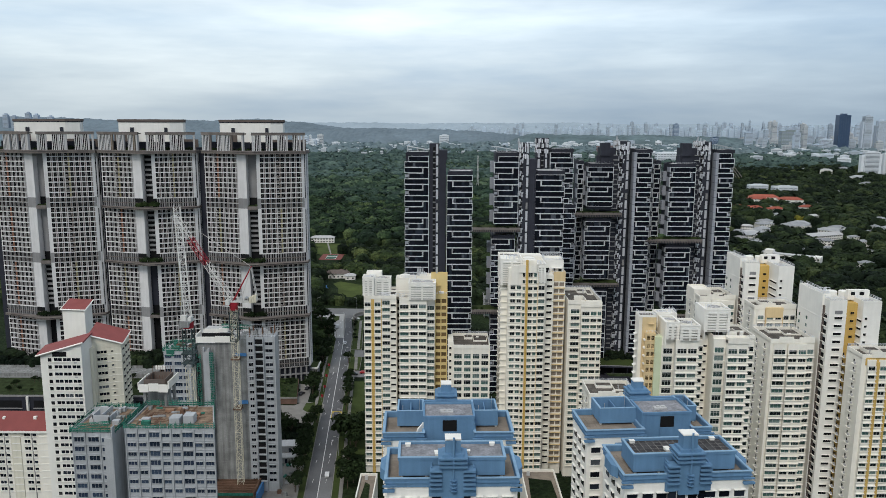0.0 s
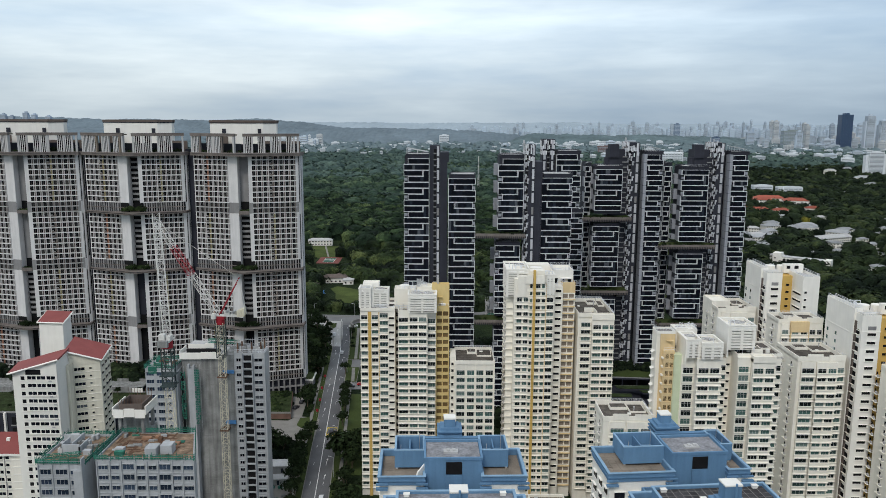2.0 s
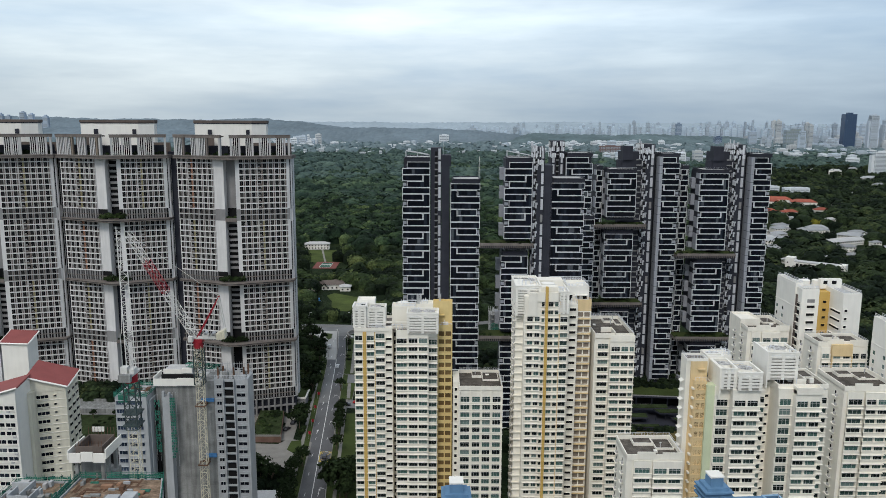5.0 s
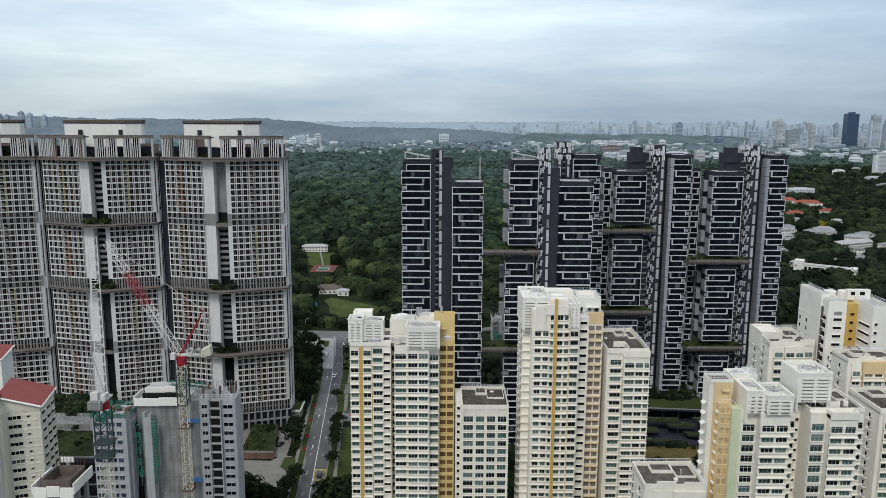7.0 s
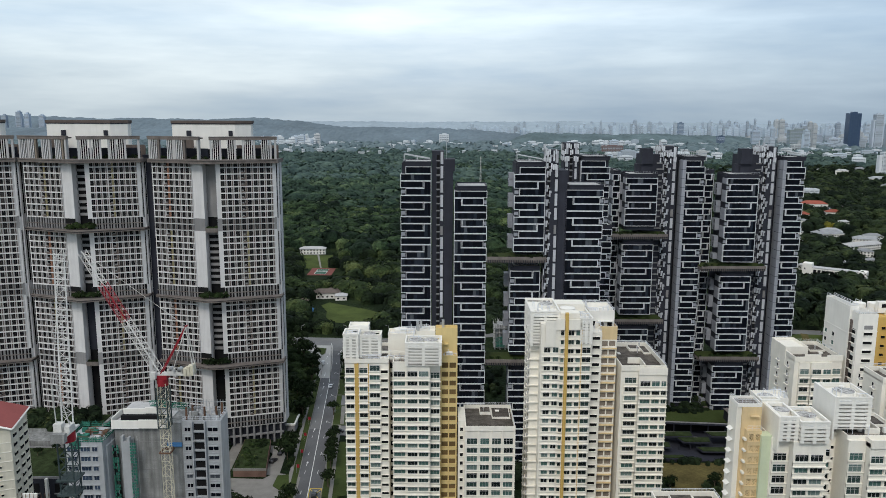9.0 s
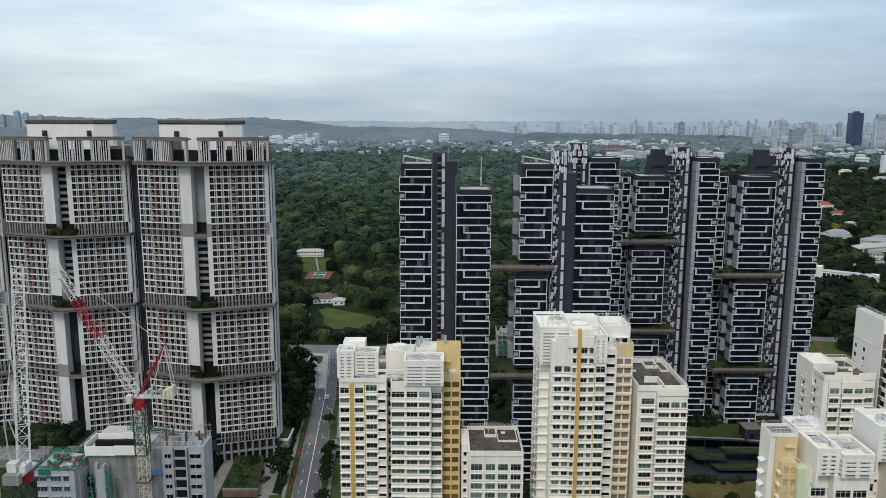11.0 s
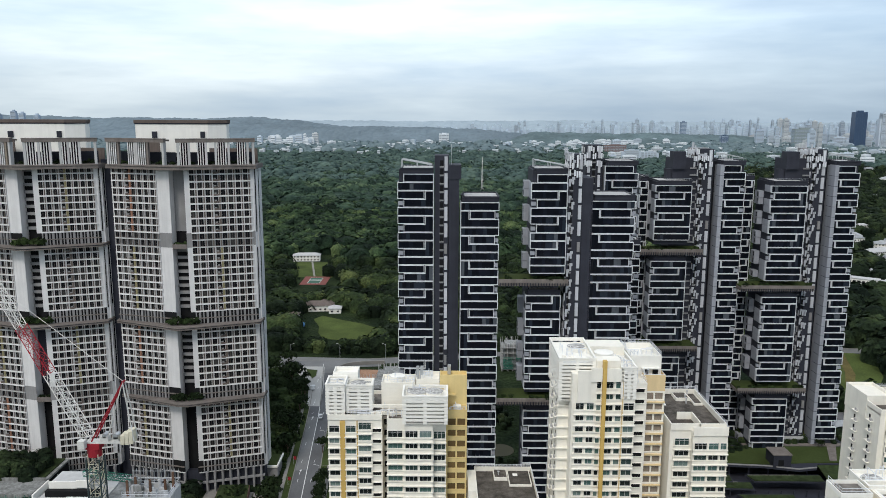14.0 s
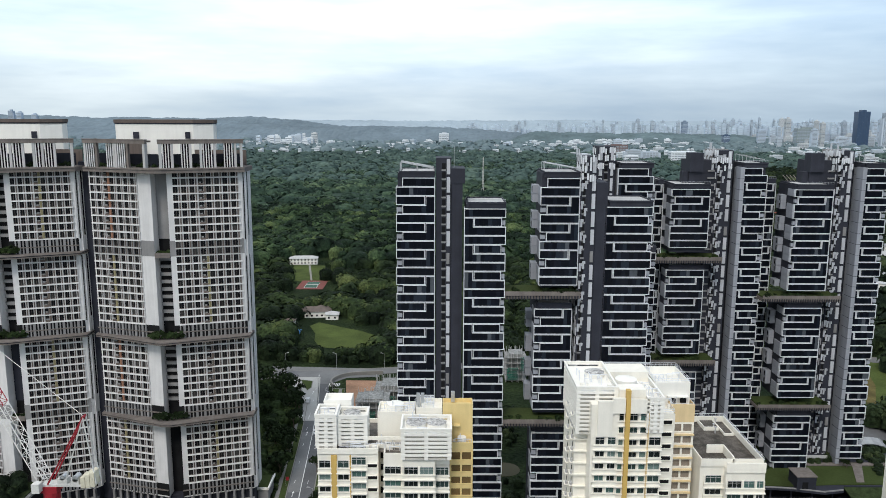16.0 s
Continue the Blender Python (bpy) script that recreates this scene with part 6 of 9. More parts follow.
    part("starter_wall", Geo().box(-101, -96, 212, 212.3, 59.4, 62.2).box(-101, -100.7, 212, 217, 59.4, 62.2).box(-96.3, -96, 212, 218, 59.4, 61.6).box(-99, -98.7, 214, 221, 59.4, 61.8).box(-103.6, -99, 219.4, 219.7, 59.4, 61.8), "precast", b)
    part("roof_frame", lattice(Geo(), (-103.6, 208, 60.6), (-94, 208.4, 61.4), 0.9, 1.2, 0.06), "net", b)
    for k in range(16):
        x, y = rnd.uniform(-103, -94), rnd.uniform(208.5, 222)
        part("building_material", Geo().box(x, x + rnd.uniform(0.6, 2.4), y, y + 1.2, 59.5, 59.5 + rnd.uniform(0.4, 1.8)), rnd.choice(("offwhite", "concrete", "precast")), b)
    # raised tank frame ringed with white formwork
    x0, x1 = -91.4, -82.6
    fr = Geo()
    for x in (x0 + 0.8, x1 - 1.6):
        for y in (224, 231):
            fr.box(x, x + 0.8, y, y + 0.9, 58, 66.4)
    fr.box(x0 + 0.6, x1 - 0.6, 224, 233, 0, 60).box(x0 + 0.9, x1 - 0.9, 227, 228, 60, 66)
    part("tank_frame", fr, "concrete", b)
    part("tank_wall", Geo().rim(x0 + 1.2, x1 - 1.2, 224.2, 231.6, 66.0, 68.8, 0.3).box(x0 + 1.5, x1 - 1.5, 224.5, 231.3, 66, 66.3), "taupe", b)
    form = Geo()
    for k in range(3):
        w = (x1 - x0) / 3
        form.box(x0 + w * k + 0.05, x0 + w * (k + 1) - 0.05, 222.9, 223.2, 65.2 + 0.3 * (k % 2), 67.6 + 0.3 * (k % 2))
    form.box(x0 - 0.3, x0, 222.9, 232, 66, 68.2).box(x1, x1 + 0.3, 222.9, 232, 66.2, 68.6).box(x0 + 2, x0 + 5, 231.8, 232.1, 69.4, 70.6)
    part("formwork", form, "white", b, "white formwork boards")
    bars = Geo()
    for k in range(9):
        x = x0 + 1.2 + k * 0.8
        bars.tube((x, 224.3, 68), (x, 224.3, 70.2), 0.06, n=4).tube((x, 231.5, 68), (x, 231.5, 70.8), 0.06, n=4)
    part("starter_bar", bars, "rust", b)


def tall_block():
    b = thing("unfinished_tower", "raw concrete tower under construction with punched windows", "apartment tower")
    part("wall", Geo().box(-94.2, -75.4, 287.5, 299, 0, 63), "concrete", b)
    part("wing_wall", Geo().box(-75.4, -64.4, 287.6, 294.6, 0, 63.6), "precast", b)
    part("wing_fin", Geo().box(-72.4, -72.1, 286.6, 287.7, 0, 63.6).box(-68.9, -68.6, 286.6, 287.7, 0, 63.6).box(-64.6, -64.2, 286.9, 287.7, 0, 64.0), "precast", b)
    part("side_wall", Geo().box(-105.2, -95.2, 281.5, 292, 0, 59.8), "precast", b)
    for c, w in ((-104.8, 2.6), (-101.2, 2.6), (-98.0, 1.4)):
        site_windows(b, c, 281.5, 2, 59.0, w, 1.4)
    part("side_leaf", Geo().box(-97.0, -94.6, 283, 296, 0, 58).box(-91.4, -89.0, 284.6, 287.6, 0, 58.6).box(-91.4, -90.8, 284.6, 286, 58.6, 60.2).box(-89.6, -89.0, 284.6, 286, 58.6, 59.8), "precast", b)
    part("stair_void", Geo().box(-94.7, -93.5, 286, 288, 0, 56), "void", b)
    punched_front(b, -75.2, -72.4, 287.6, 2, 62.4, 1, 1.5)
    punched_front(b, -68.6, -64.8, 287.6, 2, 62.4, 1, 2.7)
    slabs = Geo().box(0, 3.4, -0.9, 0.1, 0, 0.25, 0).box(0.3, 3.1, -0.04, 0.02, 0.3, 2.2, 1)
    pieces("balcony", slabs, "precast void", b, [at(-72.2, 287.6, z) for z in rows_down(2, 63.4, 2.8)])
    seams = Geo()
    for z in rows_down(2, 63, 2.8):
        seams.box(-91.2, -75.5, 287.44, 287.5, z, z + 0.09)
    part("lift_seam", seams, "grey", b)
    for xa, xb, y, za, zb in ((-93.8, -91.5, 284.2, 40, 58.8), (-88.9, -86.8, 284.2, 38, 59.4)):
        hanging_net(b, xa, xb, y, za, zb, int(-xa))
    part("roof_cap", Geo().box(-93.8, -79.0, 287.4, 296, 62.9, 63.3).box(-92.2, -84.6, 290.4, 296, 63.3, 65.8), "offwhite", b, "pale roof slab")
    part("roof_hoarding", Geo().box(-94.6, -87.0, 286.5, 286.8, 61.6, 64.0).box(-86.95, -79.4, 286.4, 286.7, 61.8, 64.3).box(-94.7, -94.4, 286.8, 294, 62.2, 64.6).box(-92.4, -86.2, 289.9, 290.2, 64.6, 66.2).box(-86.1, -83.0, 289.7, 290.0, 64.9, 66.6), "white", b, "white formwork boards round the roof")
    railing(b, [(-94, 297), (-76, 297)], 63.0, 1.4)
    railing(b, [(-75.2, 287.8), (-64.6, 287.8), (-64.6, 294.4), (-75.2, 294.4)], 63.7, 1.2)
    part("roof_void", Geo().box(-92.6, -80.6, 288.4, 289.6, 63.3, 64.7), "void", b)
    rnd = random.Random(9)
    for k in range(34):
        x, y = rnd.uniform(-75, -66), rnd.uniform(288, 293.6)
        part("starter_wall", Geo().box(x, x + rnd.uniform(0.3, 2.2), y, y + 0.4, 63.6, 63.6 + rnd.uniform(0.6, 2.2)), rnd.choice(("precast", "concrete", "offwhite")), b)
    for k in range(14):
        x, y = rnd.uniform(-104.5, -97), rnd.uniform(282, 291)
        part("building_material", Geo().box(x, x + rnd.uniform(0.4, 2.4), y, y + rnd.uniform(0.4, 2), 59.8, 59.8 + rnd.uniform(0.3, 1.6)), rnd.choice(("net", "concrete", "rust", "offwhite")), b)
    planks = Geo()
    for k in range(16):
        x, y = rnd.uniform(-104.4, -98.4), 282.2 + 0.58 * k
        planks.box(x, x + rnd.uniform(1.6, 3.2), y, y + 0.3, 59.85 + 0.3 * (k % 3), 60.0 + 0.3 * (k % 3))
    part("formwork_plank", planks, "rust", b, kind="stuff")
    posts = Geo()
    for x, y in ((-74.2, 288.6), (-73.0, 290.4), (-69.2, 289.0), (-66.0, 289.4), (-65.4, 292.8)):
        posts.tube((x, y, 63.6), (x, y, 67.2), 0.36, 0.3, n=8)
    part("starter_column", posts, "rust", b, kind="stuff")
    rods = Geo()
    for k in range(14):
        rods.tube((-75.0 + 0.8 * k, 294.2, 63.6), (-75.0 + 0.8 * k, 294.2, 67.4), 0.07, n=4)
    rods.tube((-75.2, 294.2, 66.8), (-64.2, 294.2, 66.8), 0.07, n=4).tube((-75.2, 294.2, 65.2), (-64.2, 294.2, 65.2), 0.07, n=4)
    part("scaffold_tube", rods, "metal", b, kind="stuff")
    part("safety_net", Geo().box(-104, -101, 281.2, 281.3, 58.0, 60.4), "net", b, "green safety netting round the roof")
    roof_net(b, -105.4, -95, 281.3, 292.2, 59.9, 1.4, 49)
    part("site_frame", lattice(Geo(), (-86, 294, 66.4), (-74, 290, 67.0), 1.2, 1.5, 0.06), "net", b, "green steel frame on the roof")
    part("tarpaulin", Geo().box(-79.5, -75.4, 286.9, 287.4, 56.2, 57.3).box(-79.0, -75.4, 286.8, 287.4, 37, 38.3), "blue_sheet", b, "blue tarpaulin")


def red_roof_block():
    b = thing("red_roofed_block", "older cream block with red metal gable roof", "apartment block")
    part("wall", Geo().box(-149.0, -133.6, 276, 292, 0, 59.2), "white", b)
    part("wing_wall", Geo().prism([(-134.4, 284.6), (-124.0, 288.4), (-126.0, 301), (-137.0, 297.5)], 0, 59.6), "beige", b, "cream painted wing")
    part("panel_wall", Geo().prism([(-133.5, 282.4), (-132.4, 282.4), (-132.4, 285.6), (-133.5, 285.2)], 0, 60.4), "beige", b, "beige painted wall strip")

    def tilted(a, c, d, e, th, mat, name):
        """A sloping slab from four eave corners."""
        part(name, Geo().add([a, c, d, e] + [(p[0], p[1], p[2] + th) for p in (a, c, d, e)], [(0, 3, 2, 1), (4, 5, 6, 7), (0, 1, 5, 4), (1, 2, 6, 5), (2, 3, 7, 6), (3, 0, 4, 7)]), mat, b)

    # mono-pitch roofs rising to the middle
    tilted((-150.2, 275.0, 59.3), (-132.6, 275.4, 64.4), (-133.4, 285.4, 65.4), (-151.0, 284.0, 60.6), 0.6, "red_roof", "roof")
    tilted((-134.4, 283.9, 64.8), (-123.2, 288.0, 60.4), (-125.4, 301.6, 61.6), (-136.8, 297.0, 66.2), 0.6, "red_roof", "roof")
    part("gable", Geo().add([(-149.0, 276, 59.1), (-133.6, 276, 59.1), (-133.6, 285, 59.1), (-149.0, 284, 59.1), (-149.0, 276, 59.5), (-133.6, 276, 63.9), (-133.6, 285, 64.9), (-149.0, 284, 60.6)], [(0, 3, 2, 1), (4, 5, 6, 7), (0, 1, 5, 4), (1, 2, 6, 5), (2, 3, 7, 6), (3, 0, 4, 7)]), "white", b)
    part("gable", Geo().add([(-134.4, 284.6, 59.4), (-124.0, 288.4, 59.4), (-126.0, 301, 59.4), (-137.0, 297.5, 59.4), (-134.4, 284.6, 64.7), (-124.0, 288.4, 60.6), (-126.0, 301, 61.8), (-137.0, 297.5, 66.2)], [(0, 3, 2, 1), (4, 5, 6, 7), (0, 1, 5, 4), (1, 2, 6, 5), (2, 3, 7, 6), (3, 0, 4, 7)]), "beige", b)
    part("fascia", Geo().tube((-150.2, 274.9, 59.6), (-132.6, 275.3, 64.7), 0.34, n=4).tube((-134.4, 283.8, 65.1), (-123.2, 287.9, 60.7), 0.34, n=4).tube((-123.2, 287.9, 60.7), (-125.4, 301.6, 61.9), 0.3, n=4), "white", b)
    part("open_gable", Geo().prism([(-144.4, 275.94), (-139.2, 275.94), (-139.2, 276), (-144.4, 276)], 59.2, 61.0), "void", b)
    part("water_tower", Geo().box(-157.6, -148.4, 312, 319, 0, 67.6), "white", b)
    part("tower_gable", Geo().add([(-157.6, 312, 67.5), (-148.4, 312, 67.5), (-148.4, 319, 67.5), (-157.6, 319, 67.5), (-157.6, 312, 68.0), (-148.4, 312, 67.7), (-148.4, 319, 70.0), (-157.6, 319, 70.5)], [(0, 3, 2, 1), (4, 5, 6, 7), (0, 1, 5, 4), (1, 2, 6, 5), (2, 3, 7, 6), (3, 0, 4, 7)]), "white", b)
    tilted((-157.9, 311.6, 68.0), (-148.1, 311.6, 67.7), (-148.1, 319.6, 70.2), (-157.9, 319.6, 70.6), 0.3, "red_roof", "tower_roof")
    part("fascia", Geo().tube((-158.1, 311.4, 68.1), (-147.9, 311.4, 67.8), 0.3, n=4).tube((-147.9, 311.4, 67.8), (-147.9, 319.8, 70.3), 0.3, n=4).tube((-158.1, 311.4, 68.1), (-158.1, 319.8, 70.7), 0.3, n=4), "white", b)
    zs = rows_down(2, 59.2, 2.8)
    g = Geo().box(0, 2.9, 0, 0.06, 0, 1.15, 0).box(-0.1, 3.0, -0.35, 0.06, -0.25, 0, 1).box(1.4, 1.5, -0.05, 0.06, 0, 1.15, 1)
    pieces("window", g, "dark_glass white", b, [at(x, 275.96, z + 1.1) for z in zs for x in (-143.9, -140.6, -137.2)], 48)
    pieces("condenser", Geo().box(0, 0.9, -0.45, 0, 0, 0.6), "offwhite", b, [at(-136.4 + 1.3 * (k % 2), 275.9, z + 0.3) for k, z in enumerate(zs) if k % 3 != 1])
    g = Geo().box(0, 1.3, 0, 0.06, 0, 1.3, 0).box(-0.1, 1.4, -0.4, 0.06, -0.25, 0, 1)
    pieces("window", g, "dim_window white", b, [at(-146.2, 275.96, z + 0.9) for z in zs])
    pieces("floor_band", Geo().box(0, 12.0, -0.2, 0.0, 0, 0.25), "white", b, [at(-145.6, 276, z + 0.3) for z in zs])
    m = Matrix.Translation((-134.4, 284.6, 0)) @ Matrix.Rotation(math.atan2(3.8, 10.4), 4, "Z")
    g = Geo().box(0, 3.4, -0.06, 0.06, 0, 1.0, 0).box(-0.1, 3.5, -0.35, 0.06, -0.25, 0, 1).box(1.1, 1.2, -0.1, 0.0, 0, 1.0, 1).box(2.2, 2.3, -0.1, 0.0, 0, 1.0, 1)
    pieces("window", g, "dark_glass beige", b, [m @ at(2.4, -0.1, z + 1.0) for z in zs])
    pieces("window", Geo().box(0, 0.7, -0.06, 0.06, 0, 0.6, 0).box(-0.1, 0.8, -0.25, 0.06, 0.6, 0.7, 1), "dark_glass beige", b, [m @ at(7.4, -0.1, z + 1.3) for z in zs])
    pieces("floor_band", Geo().box(0, 10.9, -0.12, 0.0, 0, 0.2), "cream", b, [m @ at(0, 0, z + 0.2) for z in zs])
    m = Matrix.Translation((-124.0, 288.4, 0)) @ Matrix.Rotation(math.atan2(12.6, -2.0), 4, "Z")
    pieces("window", Geo().box(0, 2.4, -0.06, 0.06, 0, 1.1, 0).box(-0.1, 2.5, -0.3, 0.06, 1.1, 1.22, 1), "dark_glass beige", b, [m @ at(x, -0.05, z + 1.0) for z in zs for x in (1.6, 6.0, 9.6)], 30)
    c = thing("low_block", "long cream slab block with low red metal roof", "apartment block")
    part("wall", Geo().box(-215, -150.6, 281, 292, 0, 27.6), "cream", c)
    part("roof", Geo().add([(-216, 280, 28.2), (-150.2, 280, 28.2), (-150.2, 287, 33.6), (-216, 287, 33.6), (-216, 294, 28.2), (-150.2, 294, 28.2)], [(0, 1, 2, 3), (3, 2, 5, 4), (0, 3, 4), (1, 5, 2), (0, 4, 5, 1)]), "red_roof", c)
    part("eave", Geo().box(-216, -150.2, 279.8, 280.2, 27.4, 28.2), "white", c)
    zs = rows_down(2, 27.4, 2.8)
    for o, w, h, n in ((0.6, 2.2, 1.15, 2), (3.9, 1.2, 1.0, 1), (6.6, 3.0, 0.9, 3)):
        g = Geo().box(0, w, 0, 0.06, 0, h, 0).box(-0.1, w + 0.1, -0.4, 0.06, -0.35, 0, 1)
        for q in range(1, n):
            g.box(w * q / n - 0.05, w * q / n + 0.05, -0.04, 0.0, 0, h, 1)
        pieces("window", g, "dark_glass white", c, [at(-161 - 10.6 * k + o, 280.95, z + 1.2) for k in range(6) for z in zs], 30)
    for k in range(6):
        part("wall_strip", Geo().box(-155.0 - 10.6 * k, -151.3 - 10.6 * k, 280.7, 281, 0, 27.4), "beige" if k % 2 else "cream", c)
        part("joint", Geo().box(-157.6 - 10.6 * k, -157.3 - 10.6 * k, 280.8, 281, 0, 27.4), "grey", c)
    pieces("floor_band", Geo().box(0, 64.0, -0.16, 0, 0, 0.22), "white", c, [at(-214.8, 281, z + 0.4) for z in zs])
    part("roof_vent", Geo().box(-158, -156.8, 284, 285, 31, 32.4).box(-170, -169, 284, 285, 31, 32.2), "white", c)


def cranes():
    b = thing("tower_crane", "white luffing tower crane with its jib raised away", "tower crane")
    part("mast", lattice(Geo(), (-77.2, 228, 0), (-77.2, 228, 72), 2.2, 2.2), "crane_cream", b)
    part("climbing_frame", lattice(Geo(), (-77.2, 228, 72), (-77.2, 228, 84), 2.8, 2.8, 0.11).box(-79.2, -75.2, 226, 230, 76.0, 76.3).box(-79.2, -75.2, 226, 230, 73.0, 73.3), "crane_dark", b)
    part("slewing_ring", Geo().tube((-77.2, 228, 84), (-77.2, 228, 86), 1.6, n=14), "crane_red", b)
    part("machinery_deck", Geo().box(-78.6, -75.8, 225.4, 230.6, 86, 86.4).box(-78.8, -77.2, 226, 227.6, 86.5, 88.2).box(-76.6, -75.6, 226, 228.4, 86.5, 87.7), "crane_white", b)
    part("counterweight", Geo().box(-78.7, -75.9, 224.2, 225.4, 85.0, 86.8), "concrete", b)
    part("jib", lattice(Geo(), (-77.4, 229, 87), (-85.4, 247.0, 119), 2.0, 2.2), "crane_white", b)
    part("a_frame", Geo().tube((-78.6, 227, 87), (-77.6, 224.5, 97), 0.12, n=5).tube((-75.8, 227, 87), (-76.8, 224.5, 97), 0.12, n=5).tube((-77.2, 224.5, 97), (-85, 246, 118.4), 0.06, n=4), "crane_white", b)
    c = thing("tower_crane", "red and white luffing tower crane with slanted jib", "tower crane")
    part("mast", lattice(Geo(), (-78.6, 284, 0), (-78.6, 284, 76), 2.2, 2.2), "crane_cream", c)
    part("climbing_frame", lattice(Geo(), (-78.6, 284, 63.4), (-78.6, 284, 75), 2.8, 2.8, 0.11), "crane_dark", c)
    part("tie_collar", Geo().rim(-80.2, -77.0, 282.4, 285.6, 36, 36.4, 0.3).rim(-80.2, -77.0, 282.4, 285.6, 56, 56.4, 0.3).box(-79.6, -77.6, 285.6, 287.5, 36, 36.3).box(-79.6, -77.6, 285.6, 287.5, 56, 56.3), "rust", c)
    part("slewing_ring", Geo().tube((-78.6, 284, 75.4), (-78.6, 284, 77.2), 1.5, n=14).box(-80.0, -77.0, 282.7, 285.3, 77.2, 78.4), "crane_red", c)
    part("machinery_deck", Geo().box(-80.0, -70.8, 283.0, 285.0, 78.4, 78.75).box(-77.0, -75.2, 283.2, 284.8, 78.75, 79.9).box(-74.4, -73.0, 283.2, 284.8, 78.75, 79.8), "crane_white", c)
    part("winch", Geo().tube((-76, 283.2, 80.1), (-76, 284.8, 80.1), 0.5, n=12).tube((-73.6, 283.2, 79.9), (-73.6, 284.8, 79.9), 0.6, n=12), "metal", c)
    part("counterweight", Geo().box(-72.4, -71.6, 282.7, 285.3, 78.3, 80.4).box(-71.5, -70.7, 282.7, 285.3, 78.3, 80.9).box(-70.6, -69.8, 282.7, 285.3, 78.5, 81.3), "crane_cream", c)
    part("cab", Geo().box(-81.0, -79.6, 281.4, 282.8, 77.8, 79.6), "crane_white", c)
    j0, j1 = Vector((-79.6, 284, 79.4)), Vector((-103.5, 296.0, 110.0))
    part("jib", lattice(lattice(Geo(), j0, j0.lerp(j1, 0.42), 1.9, 2.0), j0.lerp(j1, 0.72), j1, 1.7, 2.0), "crane_white", c)
    part("jib_section", lattice(Geo(), j0.lerp(j1, 0.42), j0.lerp(j1, 0.72), 1.9, 2.0), "crane_red", c, "red painted jib section")
    part("a_frame", Geo().tube((-78.6, 282.8, 79), (-71.4, 283.4, 92), 0.17, n=5).tube((-78.6, 285.2, 79), (-71.4, 284.6, 92), 0.17, n=5).tube((-71.4, 283.4, 92), (-71.4, 284.6, 92), 0.25, n=5), "crane_red", c)
    part("back_stay", Geo().tube((-71.4, 283.4, 92), (-69.6, 283, 79), 0.14, n=5).tube((-71.4, 284.6, 92), (-69.6, 285, 79), 0.14, n=5).tube((-71.4, 284, 92), tuple(j1), 0.07, n=4).tube((-71.4, 283.4, 92), (-75.6, 283.4, 79), 0.12, n=5), "crane_white", c)


new_block()
tall_block()
red_roof_block()
cranes()


# ---- ground, roads ----
disc = [(4900 * math.cos(2 * math.pi * k / 96), 4900 * math.sin(2 * math.pi * k / 96)) for k in range(96)]
solo("ground", Geo().prism(disc, -2.0, 0.0), "ground", "rough green ground reaching the horizon", "ground", "structure")


def strip(name, line, w, z, mats, label, category, off=0.0, kind="structure", th=0.25, parent=None):
    """A ribbon of even width along a line of points."""
    pts = [Vector((*p, 0)) for p in line]
    lft, rgt = [], []
    for i, p in enumerate(pts):
        d = (pts[min(i + 1, len(pts) - 1)] - pts[max(i - 1, 0)]).normalized()
        s = Vector((d.y, -d.x, 0))
        lft.append(p + s * (off - w / 2))
        rgt.append(p + s * (off + w / 2))
    n = len(pts)
    v = [(q.x, q.y, z) for q in lft + rgt] + [(q.x, q.y, z - th) for q in lft + rgt]
    f = [(i, n + i, n + i + 1, i + 1) for i in range(n - 1)] + [(i, i + 1, 2 * n + i + 1, 2 * n + i) for i in range(n - 1)] + [(n + i, 3 * n + i, 3 * n + i + 1, n + i + 1) for i in range(n - 1)]
    g = Geo().add(v, f)
    if parent:
        return part(name, g, mats, parent)
    return solo(name, g, mats, label, category, kind)


def smooth(line, n=6):
    out = []
    for i in range(len(line) - 1):
        p0, p1, p2, p3 = (Vector(line[max(0, min(len(line) - 1, k))]) for k in (i - 1, i, i + 1, i + 2))
        for j in range(n):
            t = j / n
            q = 0.5 * ((2 * p1) + (p2 - p0) * t + (2 * p0 - 5 * p1 + 4 * p2 - p3) * t * t + (3 * p1 - p0 - 3 * p2 + p3) * t * t * t)
            out.append((q.x, q.y))
    return out + [tuple(line[-1])]


AVENUE = smooth([(-36.5, 120), (-45.2, 240), (-49.9, 300), (-54.8, 362), (-60.3, 432), (-65.6, 500), (-70.0, 540), (-74.5, 572)])
CROSS = smooth([(-420, 610), (-260, 588), (-160, 577), (-75, 574), (20, 590), (120, 620), (300, 600), (520, 640)])
avenue = strip("road", AVENUE, 10.4, 0.16, "asphalt", "grey two-way avenue with painted lanes", "road")
cross = strip("road", CROSS, 10.0, 0.14, "asphalt_mid", "cross road along the forest edge", "road")
strip("centre_line", AVENUE, 0.3, 0.19, "marking", "", "", off=-0.1, th=0.02, parent=avenue)
strip("lane_patch", AVENUE[24:30], 4.6, 0.18, "asphalt_mid", "", "", off=-2.6, th=0.02, parent=avenue)
strip("lane_patch", AVENUE[9:13], 4.8, 0.18, "asphalt_mid", "", "", off=2.6, th=0.02, parent=avenue)
for o in (-5.3, 5.3):
    strip("kerb", AVENUE[:-8], 0.3, 0.32, "paving", "", "", off=o, th=0.3, parent=avenue)
strip("verge", AVENUE[:-12], 2.6, 0.26, "lawn", "mown grass verge beside the kerb", "verge", off=6.8)
strip("verge", AVENUE[:-12], 2.4, 0.26, "lawn", "mown grass verge beside the kerb", "verge", off=-6.7)
